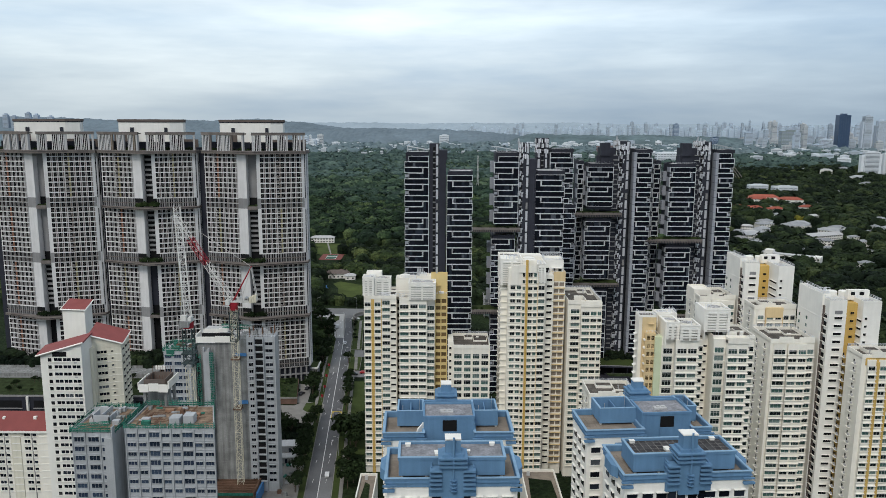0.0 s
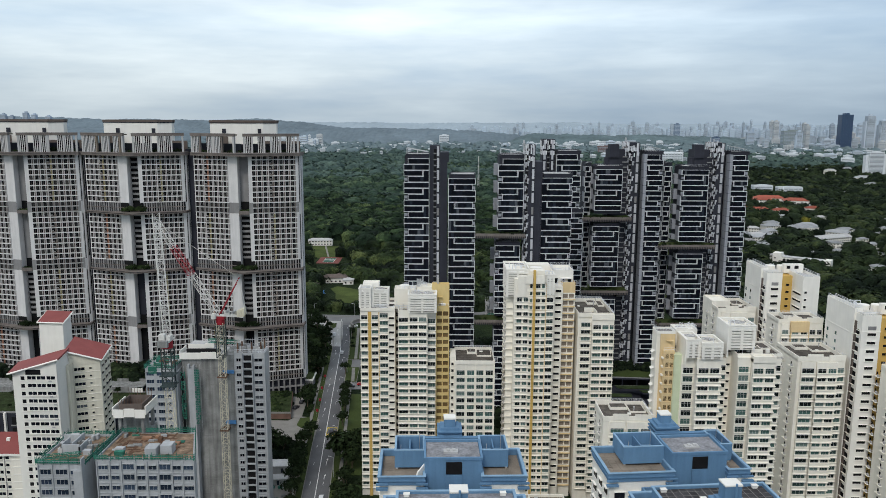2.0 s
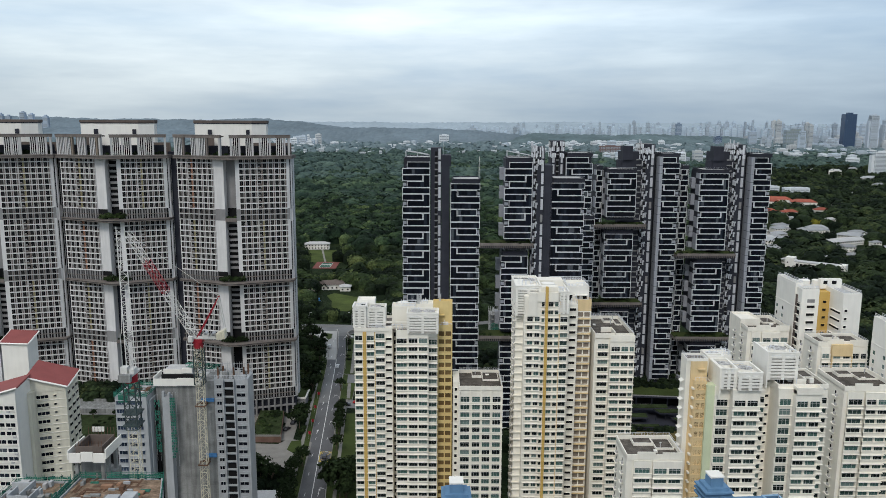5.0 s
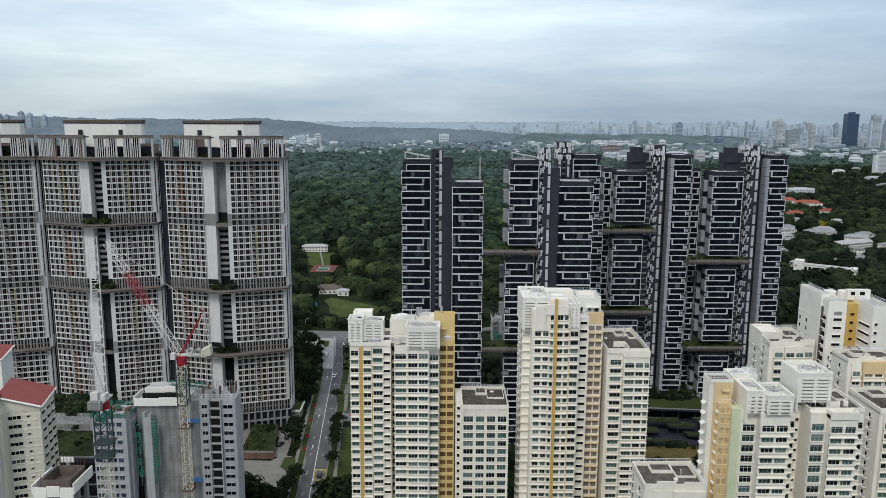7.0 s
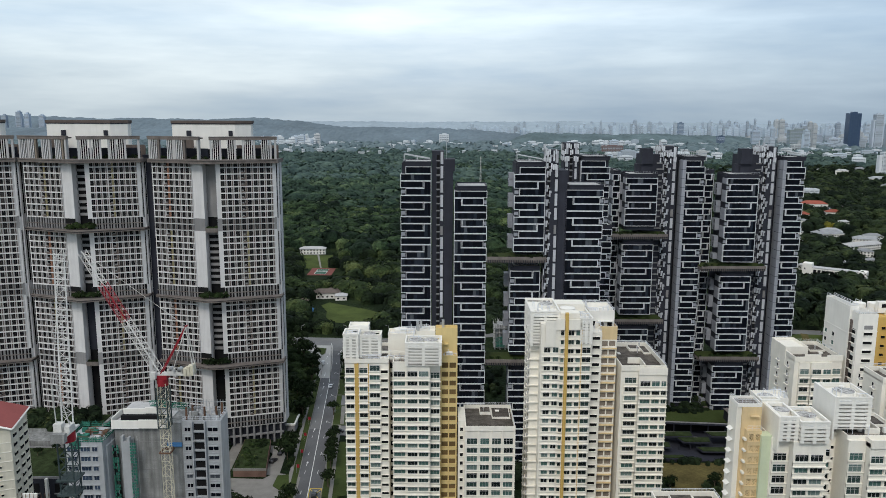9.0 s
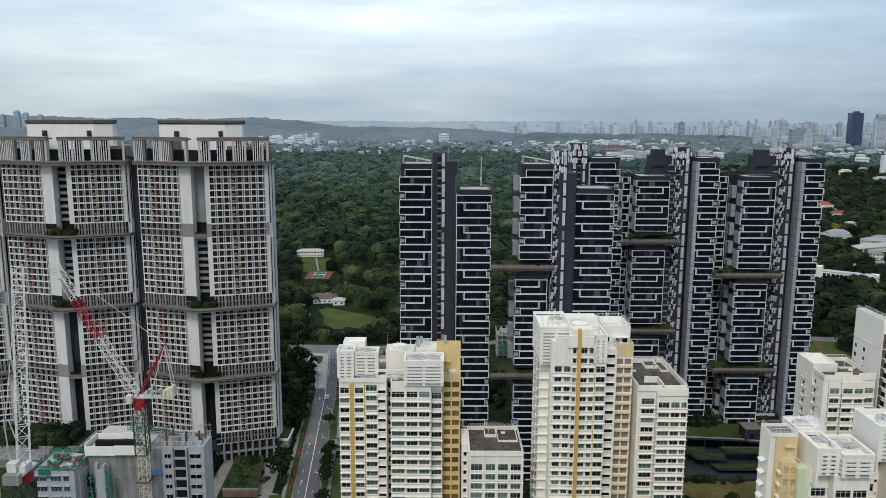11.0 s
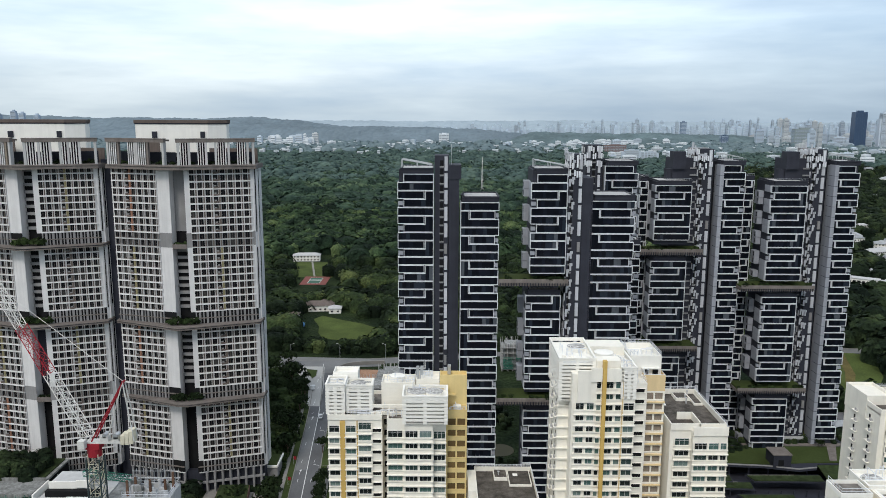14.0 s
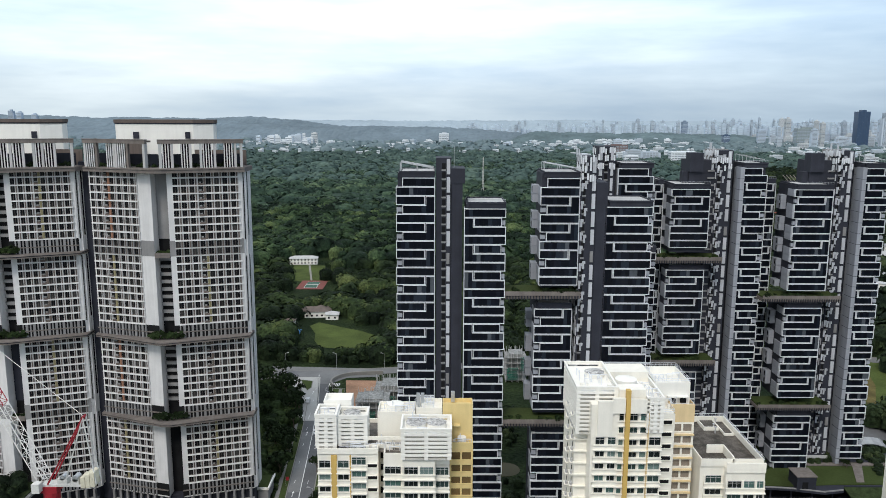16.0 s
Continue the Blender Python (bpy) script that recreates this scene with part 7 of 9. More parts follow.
strip("pavement", AVENUE[:-16], 1.5, 0.3, "paving", "pale footpath along the avenue", "pavement", off=8.9)
strip("pavement", AVENUE[:-10], 1.5, 0.3, "paving", "pale footpath along the avenue", "pavement", off=-8.7)
# the pale concrete lanes before the junction, and the slip road that leaves them
solo("concrete_lane", Geo().prism([(-65.9, 504), (-68.2, 530), (-71.6, 556), (-73.0, 567), (-90.0, 567), (-86.5, 559), (-82.0, 552), (-76.6, 530), (-72.0, 504)], 0.1, 0.19), "asphalt_light", "pale concrete lanes before the junction", "road", "structure")
strip("slip_road", smooth([(-77.5, 534), (-82.5, 549), (-92, 559), (-108, 566), (-124, 570)]), 4.6, 0.2, "asphalt_light", "pale slip road curving to the cross road", "road")
isl = solo("traffic_island", Geo().prism([(-79.6, 552), (-77.0, 546), (-75.6, 550), (-76.4, 560), (-83, 562)], 0.1, 0.36), "lawn", "planted triangular traffic island", "traffic island", "structure")
part("kerb", Geo().prism([(-80.0, 552.2), (-77.0, 545.2), (-75.2, 549.8), (-76.0, 560.4), (-83.6, 562.6)], 0.08, 0.3), "paving", isl)
for pts, lab in (([(-55.0, 436.5), (-48.6, 436.5), (-49.6, 461.5), (-57.2, 461.5)], "grass island with a clipped edge beside the avenue"), ([(-57.9, 477), (-51.4, 477), (-57.0, 548), (-63.4, 548)], "long planted island with a beige walk")):
    isl = solo("road_island", Geo().prism(pts, 0.1, 0.36), "lawn", lab, "road island", "structure")
    cx, cy = sum(p[0] for p in pts) / 4, sum(p[1] for p in pts) / 4
    part("kerb", Geo().prism([(cx + (x - cx) * 1.06, cy + (y - cy) * 1.015) for x, y in pts], 0.08, 0.31), "paving", isl)
    (xa, ya), (xb, yb), (xc, yc), (xd, yd) = pts
    part("walk", Geo().prism([(xa + 3.4, ya + 1), (xa + 5.2, ya + 1), (xd + 5.2, yd - 1), (xd + 3.4, yd - 1)], 0.36, 0.42), "paving", isl)
strip("retaining_wall", smooth([(-63.0, 549), (-65.5, 557), (-62.5, 565), (-54, 570.5), (-38, 572.5)]), 1.0, 2.2, "paving", "curved pale concrete retaining wall", "wall", th=2.2)
strip("kerb", CROSS, 0.35, 0.3, "paving", "", "", off=-5.2, th=0.3, parent=cross)


def lane_marks():
    g = Geo()
    for y in range(250, 560, 9):
        x = -45.4 - (y - 240) * 0.0795
        for o in ((2.6, -2.8) if y % 2 else ()):
            g.box(x + o - 0.08, x + o + 0.08, y, y + 3, 0.17, 0.2)
    part("lane_mark", g, "marking", avenue)
    # yellow box junction
    y = Geo()
    c = Vector((-52.2, 367, 0.21))
    q = [c + Vector(p) for p in ((-2.3, -4.8, 0), (2.6, -4.8, 0), (1.8, 4.8, 0), (-3.0, 4.8, 0))]
    for i, j in ((0, 1), (1, 2), (2, 3), (3, 0), (0, 2), (1, 3)):
        y.tube(q[i], q[j], 0.16, n=4)
    part("box_junction", y, "marking_y", avenue, "yellow cross-hatched box junction")


lane_marks()
solo("side_street", Geo().box(-55.6, -28, 424.5, 435.5, 0.05, 0.15).box(-58, -30, 462.5, 476, 0.05, 0.15), "asphalt_mid", "short side streets off the avenue", "road", "structure")
solo("driveway", Geo().prism([(-59.4, 358), (-60.8, 382), (-72, 386), (-76, 380), (-92, 381), (-97, 366), (-86, 351), (-70, 354)], 0.05, 0.2), "paving", "pale estate driveway loop", "driveway", "structure")
solo("driveway", Geo().prism([(-78, 384), (-70, 384), (-71, 402), (-74, 411), (-80, 413), (-82, 410), (-77, 404)], 0.05, 0.21), "paving", "pale curving ramp beside the raised deck", "driveway", "structure")
solo("drive_island", Geo().prism([(-63.4, 371), (-67.4, 370.6), (-70.6, 374), (-70.4, 383), (-66.0, 384)], 0.1, 0.4), "lawn", "grass island at the estate entrance", "lawn", "structure")
solo("lawn", Geo().prism([(-46.4, 322), (-34, 322), (-36, 417), (-49.0, 417)], 0.05, 0.24), "lawn", "mown lawn beside the pale tower", "lawn", "structure")
solo("dry_lawn", Geo().prism([(40, 322), (110, 318), (160, 326), (166, 380), (150, 397), (50, 396)], 0.02, 0.14), "dry_grass", "browned dry lawn below the terraces", "lawn", "structure")
solo("clearing", Geo().prism([(-152, 822), (-104, 818), (-100, 892), (-158, 894)], 0.03, 0.12), "meadow", "rough lawn before the white bungalow", "lawn", "structure")
solo("garden_path", Geo().prism([(-121.5, 824), (-119.8, 824), (-133.5, 896), (-135.5, 896)], 0.1, 0.18), "paving", "pale garden path to the bungalow", "path", "structure")
solo("clearing", Geo().prism([(-82, 624), (-60, 620), (-51, 634), (-50, 652), (-60, 662), (-74, 671), (-92, 684), (-97, 674), (-90, 655), (-88, 638)], 0.03, 0.12), "meadow", "grass clearing in the forest", "lawn", "structure")
solo("clearing", Geo().prism([(202, 514), (222, 512), (250, 552), (264, 590), (250, 602), (228, 590), (212, 556)], 0.03, 0.12), "meadow", "rough olive meadow below the dark tower", "lawn", "structure")
solo("dirt_track", Geo().prism([(206, 508), (210, 508), (236, 556), (250, 598), (246, 600), (232, 560)], 0.1, 0.16), "dry_grass", "narrow worn track across the meadow", "path", "structure")
solo("paved_court", Geo().prism([(170, 466), (204, 470), (210, 500), (184, 496)], 0.05, 0.2), "asphalt", "paved forecourt beside the dark tower", "yard", "structure")
cn = thing("car_canopy", "low curved grey canopy over a forecourt", "canopy")
shell = Geo()
for k in range(8):
    a0, a1 = math.pi * (0.12 + 0.095 * k), math.pi * (0.12 + 0.095 * (k + 1))
    shell.prism([(177 - 7 * math.cos(a0), 452 + 4 * math.sin(a0)), (177 - 7 * math.cos(a1), 452 + 4 * math.sin(a1)), (179 - 7 * math.cos(a1), 463), (179 - 7 * math.cos(a0), 463)], 8.6 + 1.6 * math.sin((a0 + a1) / 2), 8.9 + 1.6 * math.sin((a0 + a1) / 2))
part("canopy_shell", shell, "house_roof", cn)
part("canopy_wall", Geo().box(171, 183, 454.5, 455, 7.4, 9.6).box(172, 184, 462, 462.5, 7.4, 9.4), "darkgrey", cn)
solo("building_site", Geo().prism([(-50, 500), (-20, 490), (-10, 560), (-58, 562)], 0.04, 0.2), "earth", "bare earth of a building site", "earth", "structure")
solo("garden_strip", Geo().prism([(12, 395), (30, 395), (34, 520), (8, 520)], 0.04, 0.2), "ground", "strip of rough garden between the towers", "lawn", "structure")
solo("garden_pool", Geo().tube((22, 452, 0.1), (22, 452, 0.3), 6.5, n=28), "pond", "small round pool between the towers", "water", "structure")
solo("paved_yard", Geo().prism([(-110, 255), (-58, 255), (-58, 335), (-110, 335)], 0.03, 0.1), "paving", "dusty yard of the building site", "yard", "structure")


solo("junction_apron", Geo().prism([(-104, 564), (-90, 561), (-86, 556), (-66, 556), (-58, 566), (-40, 568), (-40, 582), (-104, 586)], 0.1, 0.175), "asphalt_mid", "broad worn road junction", "road", "structure")
cw = Geo()
for k in range(7):
    cw.box(-92 + 0.9 * k, -91.5 + 0.9 * k, 556 + 0.7 * k, 560 + 0.7 * k, 0.2, 0.225)
    cw.box(-66.5 + 0.9 * k, -66.0 + 0.9 * k, 552, 557, 0.2, 0.225)
part("zebra_crossing", cw, "marking", avenue, kind="stuff")
arrows = Geo()
for y, o in ((318, 2.6), (333, 2.6), (392, -2.7), (428, -2.6), (486, -2.4), (506, -3.2), (507, -6.6), (530, -7.4), (540, -4.0)):
    x = -45.4 - (y - 240) * 0.0795 + o
    arrows.box(x - 0.12, x + 0.12, y, y + 3.2, 0.19, 0.215)
    arrows.prism([(x - 0.5, y + 3.2), (x + 0.5, y + 3.2), (x, y + 4.8)], 0.19, 0.215)
part("lane_arrow", arrows, "marking", avenue, kind="stuff")


def street_lamp(x, y, side):
    b = thing("street_lamp", "slim grey street lamp beside the road", "street lamp", "street lamps", (x, y, 0))
    part("pole", Geo().tube((0, 0, 0), (0, 0, 9), 0.12, 0.07, n=6), "metal", b)
    part("arm", Geo().tube((0, 0, 8.9), (1.8 * side, 0, 9.4), 0.06, n=5), "metal", b)
    part("lamp_head", Geo().box(min(1.2 * side, 2.2 * side), max(1.2 * side, 2.2 * side), -0.2, 0.2, 9.35, 9.5), "offwhite", b)


for y in (320, 352, 384, 418, 452, 486, 520):
    street_lamp(-45.4 - (y - 240) * 0.0795 + 6.6, y, -1)
for x in (-150, -122, -96, -66, -38):
    street_lamp(x, 583, -1 if x > -80 else 1)


def banner(x, y):
    b = thing("banner", "small red lamp-post banner on the verge", "banner", "red banners", (x, y, 0))
    part("pole", Geo().tube((0, 0, 0), (0, 0, 4.2), 0.05, n=5), "metal", b)
    part("cloth", Geo().box(0.05, 1.15, -0.02, 0.02, 2.6, 4.1), "crane_red", b)


for x, y in ((-63.0, 385.6), (-63.9, 400), (-65.6, 418), (-66.9, 437)):
    banner(x, y)


def car(x, y, yaw, paint, label, long_=4.4, tall=1.45, z=0.2):
    b = thing("car", label, "car", "vehicles", (x, y, z), yaw)
    h = long_ / 2
    side = [(-h, 0.35), (h, 0.35), (h, 0.85), (h * 0.5, 0.95), (h * 0.25, tall), (-h * 0.6, tall), (-h * 0.9, 0.95), (-h, 0.9)]
    g = Geo().add([(a, -0.88, c) for a, c in side] + [(a, 0.88, c) for a, c in side], [tuple(range(8)), tuple(range(15, 7, -1))] + [(i, i + 8, (i + 1) % 8 + 8, (i + 1) % 8) for i in range(8)])
    part("body", g, paint, b)
    part("windscreen", Geo().add([(h * 0.5 + 0.03, -0.78, 0.98), (h * 0.5 + 0.03, 0.78, 0.98), (h * 0.25 + 0.03, 0.7, tall - 0.04), (h * 0.25 + 0.03, -0.7, tall - 0.04)], [(0, 1, 2, 3)]), "dark_glass", b)
    part("side_glass", Geo().box(-h * 0.6, h * 0.3, -0.9, 0.9, 0.98, tall - 0.12), "dark_glass", b)
    for a in (-h * 0.62, h * 0.62):
        for c in (-0.8, 0.8):
            part("wheel", Geo().tube((a, c - 0.1, 0.33), (a, c + 0.1, 0.33), 0.33, n=12), "tyre", b)


car(-73.6, 529, 95, "white_car", "white van waiting on the pale lane", 5.6, 2.2)
car(-75.0, 396, 70, "dark_car", "dark car parked in the estate driveway", z=0.16)
car(-73.4, 404, 80, "dark_car", "dark car parked in the estate driveway", z=0.16)
car(-47.4, 301, 96, "white_car", "white car on the avenue")
car(-52.6, 366, 94, "dark_car", "dark blue car on the yellow box junction")
car(-50.6, 428, 4, "dark_car", "dark car parked in the side street")
car(-45.4, 431, 4, "red_car", "red car parked in the side street")
car(-63.4, 489, 275, "white_car", "white car on the avenue")


def scaffolded(x, y, w, d, h, label):
    b = thing("unfinished_building", label, "building", "low building site", (x, y, 0))
    part("core", Geo().box(-w * 0.3, w * 0.3, -d * 0.3, d / 2, 0, h - 1.5), "concrete", b)
    n = int(h / 3.2)
    pieces("floor_slab", Geo().box(-w / 2, w / 2, -d / 2, d / 2, 0, 0.3), "concrete", b, [at(0, 0, 3.2 * k + 1.0) for k in range(n)])
    cols = Geo()
    for cx in range(int(w / 3.4) + 1):
        for cy in (-d / 2 + 0.3, d / 2 - 0.6):
            cols.box(-w / 2 + 0.2 + cx * 3.2, -w / 2 + 0.6 + cx * 3.2, cy, cy + 0.4, 0, h - 1 + (cx % 3) * 0.8)
    part("frame_column", cols, "offwhite", b, kind="stuff")
    hanging_net(b, -w * 0.42, w * 0.12, -d / 2 - 0.8, h * 0.1, h * 0.55, int(w * d))
    hanging_net(b, w * 0.2, w * 0.48, -d / 2 - 0.9, h * 0.4, h * 0.9, int(w + d))
    rods = Geo()
    for k in range(int(w / 1.5)):
        rods.tube((-w / 2 + 1.5 * k, -d / 2 + 0.3, h - 3), (-w / 2 + 1.5 * k, -d / 2 + 0.3, h), 0.09, n=4)
        rods.tube((-w / 2 + 1.5 * k, d / 2 - 0.3, h - 3), (-w / 2 + 1.5 * k, d / 2 - 0.3, h + 0.6), 0.09, n=4)
    part("rebar", rods, "offwhite", b)


scaffolded(-38, 508, 16, 14, 13, "half-built low block wrapped in green netting")
scaffolded(-30, 532, 18, 16, 11, "concrete frame with pale scaffolding")
scaffolded(37, 566, 12, 12, 17, "narrow concrete frame wrapped in green netting")
rd = thing("raised_deck", "raised grassy deck on a brick base beside the towers", "raised deck")
part("deck_wall", Geo().prism([(-88.6, 382), (-75.0, 382), (-79.6, 412.6), (-91.4, 412.6)], 0.1, 3.2), "brick_paving", rd)
part("deck_lawn", Geo().prism([(-88.4, 382.2), (-75.2, 382.2), (-79.8, 412.4), (-91.2, 412.4)], 3.2, 3.45), "undergrass", rd)
part("deck_edge", Geo().prism([(-88.7, 381.7), (-74.8, 381.7), (-74.8, 382.2), (-88.7, 382.2)], 3.0, 3.8), "paving", rd)
gl = thing("garden_ledge", "green-topped porch roof with a white edge", "porch")
part("porch_wall", Geo().prism([(-77.6, 424), (-71.0, 424), (-71.6, 436), (-78.0, 436)], 0, 5.4), "grey", gl)
part("porch_lawn", Geo().prism([(-77.2, 424.4), (-71.4, 424.4), (-72.0, 435.6), (-77.6, 435.6)], 5.4, 5.7), "lawn", gl)
part("porch_edge", Geo().box(-77.8, -70.9, 423.6, 424.1, 5.2, 6.1).box(-71.2, -70.7, 424.1, 436, 5.2, 6.1), "white", gl)
solo("garden_walk", Geo().prism([(-96.5, 372), (-90.5, 372), (-93, 420), (-97, 420)], 0.05, 0.16), "paving", "pale stone walk beside the raised deck", "pavement", "structure")
solo("brick_path", Geo().prism([(-86.2, 496), (-84.0, 496), (-85.0, 512), (-84.4, 520), (-87.6, 524), (-88.0, 516)], 0.05, 0.2), "brick_paving", "small red brick path between the shrubs", "path", "structure")
solo("entrance_drum", Geo().tube((-95.3, 429, 0), (-95.3, 429, 8), 2.6, n=20), "offwhite", "pale round entrance drum", "entrance", "structure")


def site_shed(x, y, w, d, h, yaw, roof, label):
    """A builder's shed: corrugated roof on a low wall."""
    b = thing("site_shed", label, "shed", "site sheds", (x, y, 0), yaw)
    part("wall", Geo().box(-w / 2, w / 2, -d / 2, d / 2, 0, h), "offwhite", b)
    g = Geo()
    for k in range(int(w / 0.6)):
        g.box(-w / 2 - 0.3 + 0.6 * k, -w / 2 + 0.05 + 0.6 * k, -d / 2 - 0.4, d / 2 + 0.4, h + 0.16, h + 0.24)
    g.box(-w / 2 - 0.4, w / 2 + 0.4, -d / 2 - 0.5, d / 2 + 0.5, h, h + 0.16)
    part("roof", g, roof, b)
    part("door", Geo().box(-0.5, 0.5, -d / 2 - 0.06, -d / 2, 0, 2.0), "darkgrey", b)


site_shed(-67.6, 327, 11, 6, 3.0, 4, "tower_white", "white-roofed builder's shed beside the yard")
site_shed(-67.0, 315, 7, 4, 2.6, 6, "offwhite", "low grey-roofed site office")
site_shed(-80.5, 290, 9, 5, 2.8, 0, "offwhite", "low grey-roofed site office")
heap = random.Random(15)
for k in range(40):
    x, y = heap.uniform(-84, -61), heap.uniform(284, 322)
    w, d, h = heap.uniform(0.8, 3.4), heap.uniform(0.6, 2.4), heap.uniform(0.3, 1.6)
    ob = solo("material_stack", Geo().box(-w / 2, w / 2, -d / 2, d / 2, 0.1, h * 0.6).box(-w * 0.4, w * 0.36, -d * 0.4, d * 0.42, h * 0.6, h), heap.choice(("concrete", "offwhite", "rust", "net", "precast", "paving")), "stacked building materials in the site yard", "building materials", group="material stacks")
    ob.matrix_world = at(x, y, 0, heap.uniform(-40, 40))
pit = thing("excavation_shoring", "rusty steel shoring round the site pit with green rails", "shoring")
for k in range(7):
    part("strut", Geo().box(-92, -72, 274 + 2.2 * k, 274.7 + 2.2 * k, 4.4, 5.2), "rust", pit)
part("waling", Geo().box(-92.6, -71.4, 273, 273.8, 3.6, 5.8).box(-72.2, -71.4, 273.8, 290, 3.6, 5.8), "rust", pit)
part("tarpaulin", Geo().box(-71.2, -70.4, 277, 287, 0.1, 4.6), "blue_sheet", pit, "blue tarpaulin")
part("guard_rail", Geo().box(-92.6, -71.0, 272.4, 272.6, 5.8, 7.0).box(-71.4, -71.2, 290.2, 296, 1, 6.8), "net", pit)


def dark_estate_block():
    b = thing("dark_block", "low dark block with tall shadowy openings and white piers", "apartment block")
    part("wall", Geo().box(-262, -132, 345, 371, 0, 17.4), "darkgrey", b)
    part("parapet", Geo().rim(-262, -132, 345, 371, 17.4, 18.2, 0.4), "grey", b)
    part("roof_planting", Geo().box(-261, -133, 346, 370.4, 17.4, 17.8), "undergrass", b)
    for k in range(8):
        x = -258 + 16.0 * k
        part("pier", Geo().box(x, x + 0.9, 343.8, 345.0, 0, 17.8), "white", b)
        for z in (2.0, 7.0, 12.0):
            part("opening", Geo().box(x + 3.0, x + 13.4, 344.9, 345.0, z, z + 3.6), "void", b)
            part("opening_sill", Geo().box(x + 2.8, x + 13.6, 344.5, 345.0, z - 0.4, z), "grey", b)


dark_estate_block()


def podium():
    b = thing("garden_podium", "dark podium with a planted roof and layered green ledges", "podium")
    # near-black mass stands for the shade of the open storeys
    part("podium_core", Geo().box(66, 184, 430, 462, 0, 6.6), "void", b)
    part("podium_roof", Geo().prism([(62, 426), (96, 424.5), (128, 421.5), (140, 418.5), (148, 420), (150, 424), (186, 424), (186, 462), (62, 462)], 6.6, 7.5), "darkgrey", b)
    part("roof_kerb", Geo().prism([(62, 426), (96, 424.5), (128, 421.5), (140, 418.5), (148, 420), (148, 420.5), (140, 419), (128, 422), (96, 425), (62, 426.5)], 7.5, 7.9), "grey", b)
    part("roof_lawn", Geo().prism([(64, 427), (96, 425.6), (128, 423), (146, 424.5), (184, 425), (184, 440), (64, 440)], 7.5, 7.85), "lawn", b)
    part("roof_path", Geo().prism([(126, 441), (176, 441), (184, 437), (184, 439), (176, 443.4), (126, 443)], 7.5, 7.92), "slab", b)
    part("roof_path", Geo().prism([(156, 426), (159, 426), (166, 441), (162, 441)], 7.86, 7.95), "slab", b)
    box = part("planter_wall", Geo().box(140, 153, 444, 448, 7.5, 10.4), "darkgrey", b)
    part("coping", Geo().box(144, 153.2, 443.8, 444.4, 9.4, 10.6), "offwhite", box)
    pav = part("pavilion", Geo().box(130.4, 137.6, 420.6, 428, 6.8, 12.6), "darkgrey", b, "dark grey garden pavilion")
    part("pavilion_roof", Geo().box(130.1, 137.9, 420.3, 428.3, 12.6, 12.9), "slab", pav)
    part("pavilion_door", Geo().box(132.4, 134.6, 420.5, 420.6, 7.9, 10.6), "void", pav)
    # thin ledges that step down from the roof, planted on top
    for xa, xb, ya, yb, z, pale in ((118, 148, 412, 418, 5.6, True), (104, 118.6, 408, 414, 4.6, True), (111, 133, 402, 407.4, 2.8, False), (92, 112, 413, 419, 5.2, True), (74, 100, 405, 411, 3.6, False), (64, 88, 413, 420, 5.4, False), (78, 104, 398, 402, 1.6, True)):
        led = part("garden_ledge", Geo().prism([(xa + 1.5, ya), (xb - 0.5, ya - 0.4), (xb, yb), (xa, yb)], z - 0.5, z), "darkgrey", b)
        part("ledge_planting", Geo().prism([(xa + 1.9, ya + 0.5), (xb - 0.9, ya + 0.1), (xb - 0.4, yb - 1.2), (xa + 0.5, yb - 1.2)], z, z + 0.35), "undergrass", led)
        if pale:
            part("ledge_paving", Geo().box(xa + 1, xb - (xb - xa) * 0.35, yb - 1.1, yb - 0.3, z, z + 0.12), "paving", led)
    posts = Geo()
    for k in range(15):
        posts.box(66 + 8 * k, 66.5 + 8 * k, 424.2, 424.7, 0, 6.6)
        posts.box(74 + 5 * k, 74.4 + 5 * k, 409, 409.4, 0, 3.2)
    part("column", posts, "darkgrey", b, kind="stuff")
    part("lower_floor", Geo().box(64, 160, 398, 430, 0.1, 0.5), "darkgrey", b)
    # sloping green roof ruled by pale ribs
    m = Matrix.Translation((150, 424, 6.9)) @ Matrix.Rotation(radians(11), 4, "X")
    slope = part("sloping_roof", Geo().box(0, 16, -24, 0, -0.4, 0), "undergrass", b, m=m)
    ribs = Geo()
    for k in range(6):
        ribs.box(-0.1 + 3.1 * k, 0.4 + 3.1 * k, -24.2, 0, 0.0, 0.3)
    part("pale_rib", ribs, "slab", slope, kind="stuff", m=m)


def car_park():
    b = thing("car_park", "long concrete car park with a planted roof edge", "car park")
    # body coloured near-black for the shade between the decks
    part("body", Geo().box(-300, -146, 375.4, 404, 0, 17.2), "void", b)
    part("roof_deck", Geo().box(-300, -145.6, 375, 404.4, 17.2, 17.9), "concrete", b)
    part("parapet", Geo().box(-300, -145.6, 374.6, 375, 16.4, 18.9).box(-300, -145.6, 386.4, 386.8, 17.9, 19.0), "concrete", b)
    part("roof_planting", Geo().box(-300, -147, 387, 404, 17.9, 18.3), "undergrass", b)
    pieces("deck_band", Geo().box(0, 154, -0.3, 0.2, 0, 1.1), "concrete", b, [at(-300, 375.2, 3.0 * k) for k in range(1, 6)])
    pieces("column", Geo().box(0, 0.8, 0, 0.8, 0, 16.4), "concrete", b, [at(-296 + 8.4 * k, 374.9, 0) for k in range(18)])


podium()
car_park()


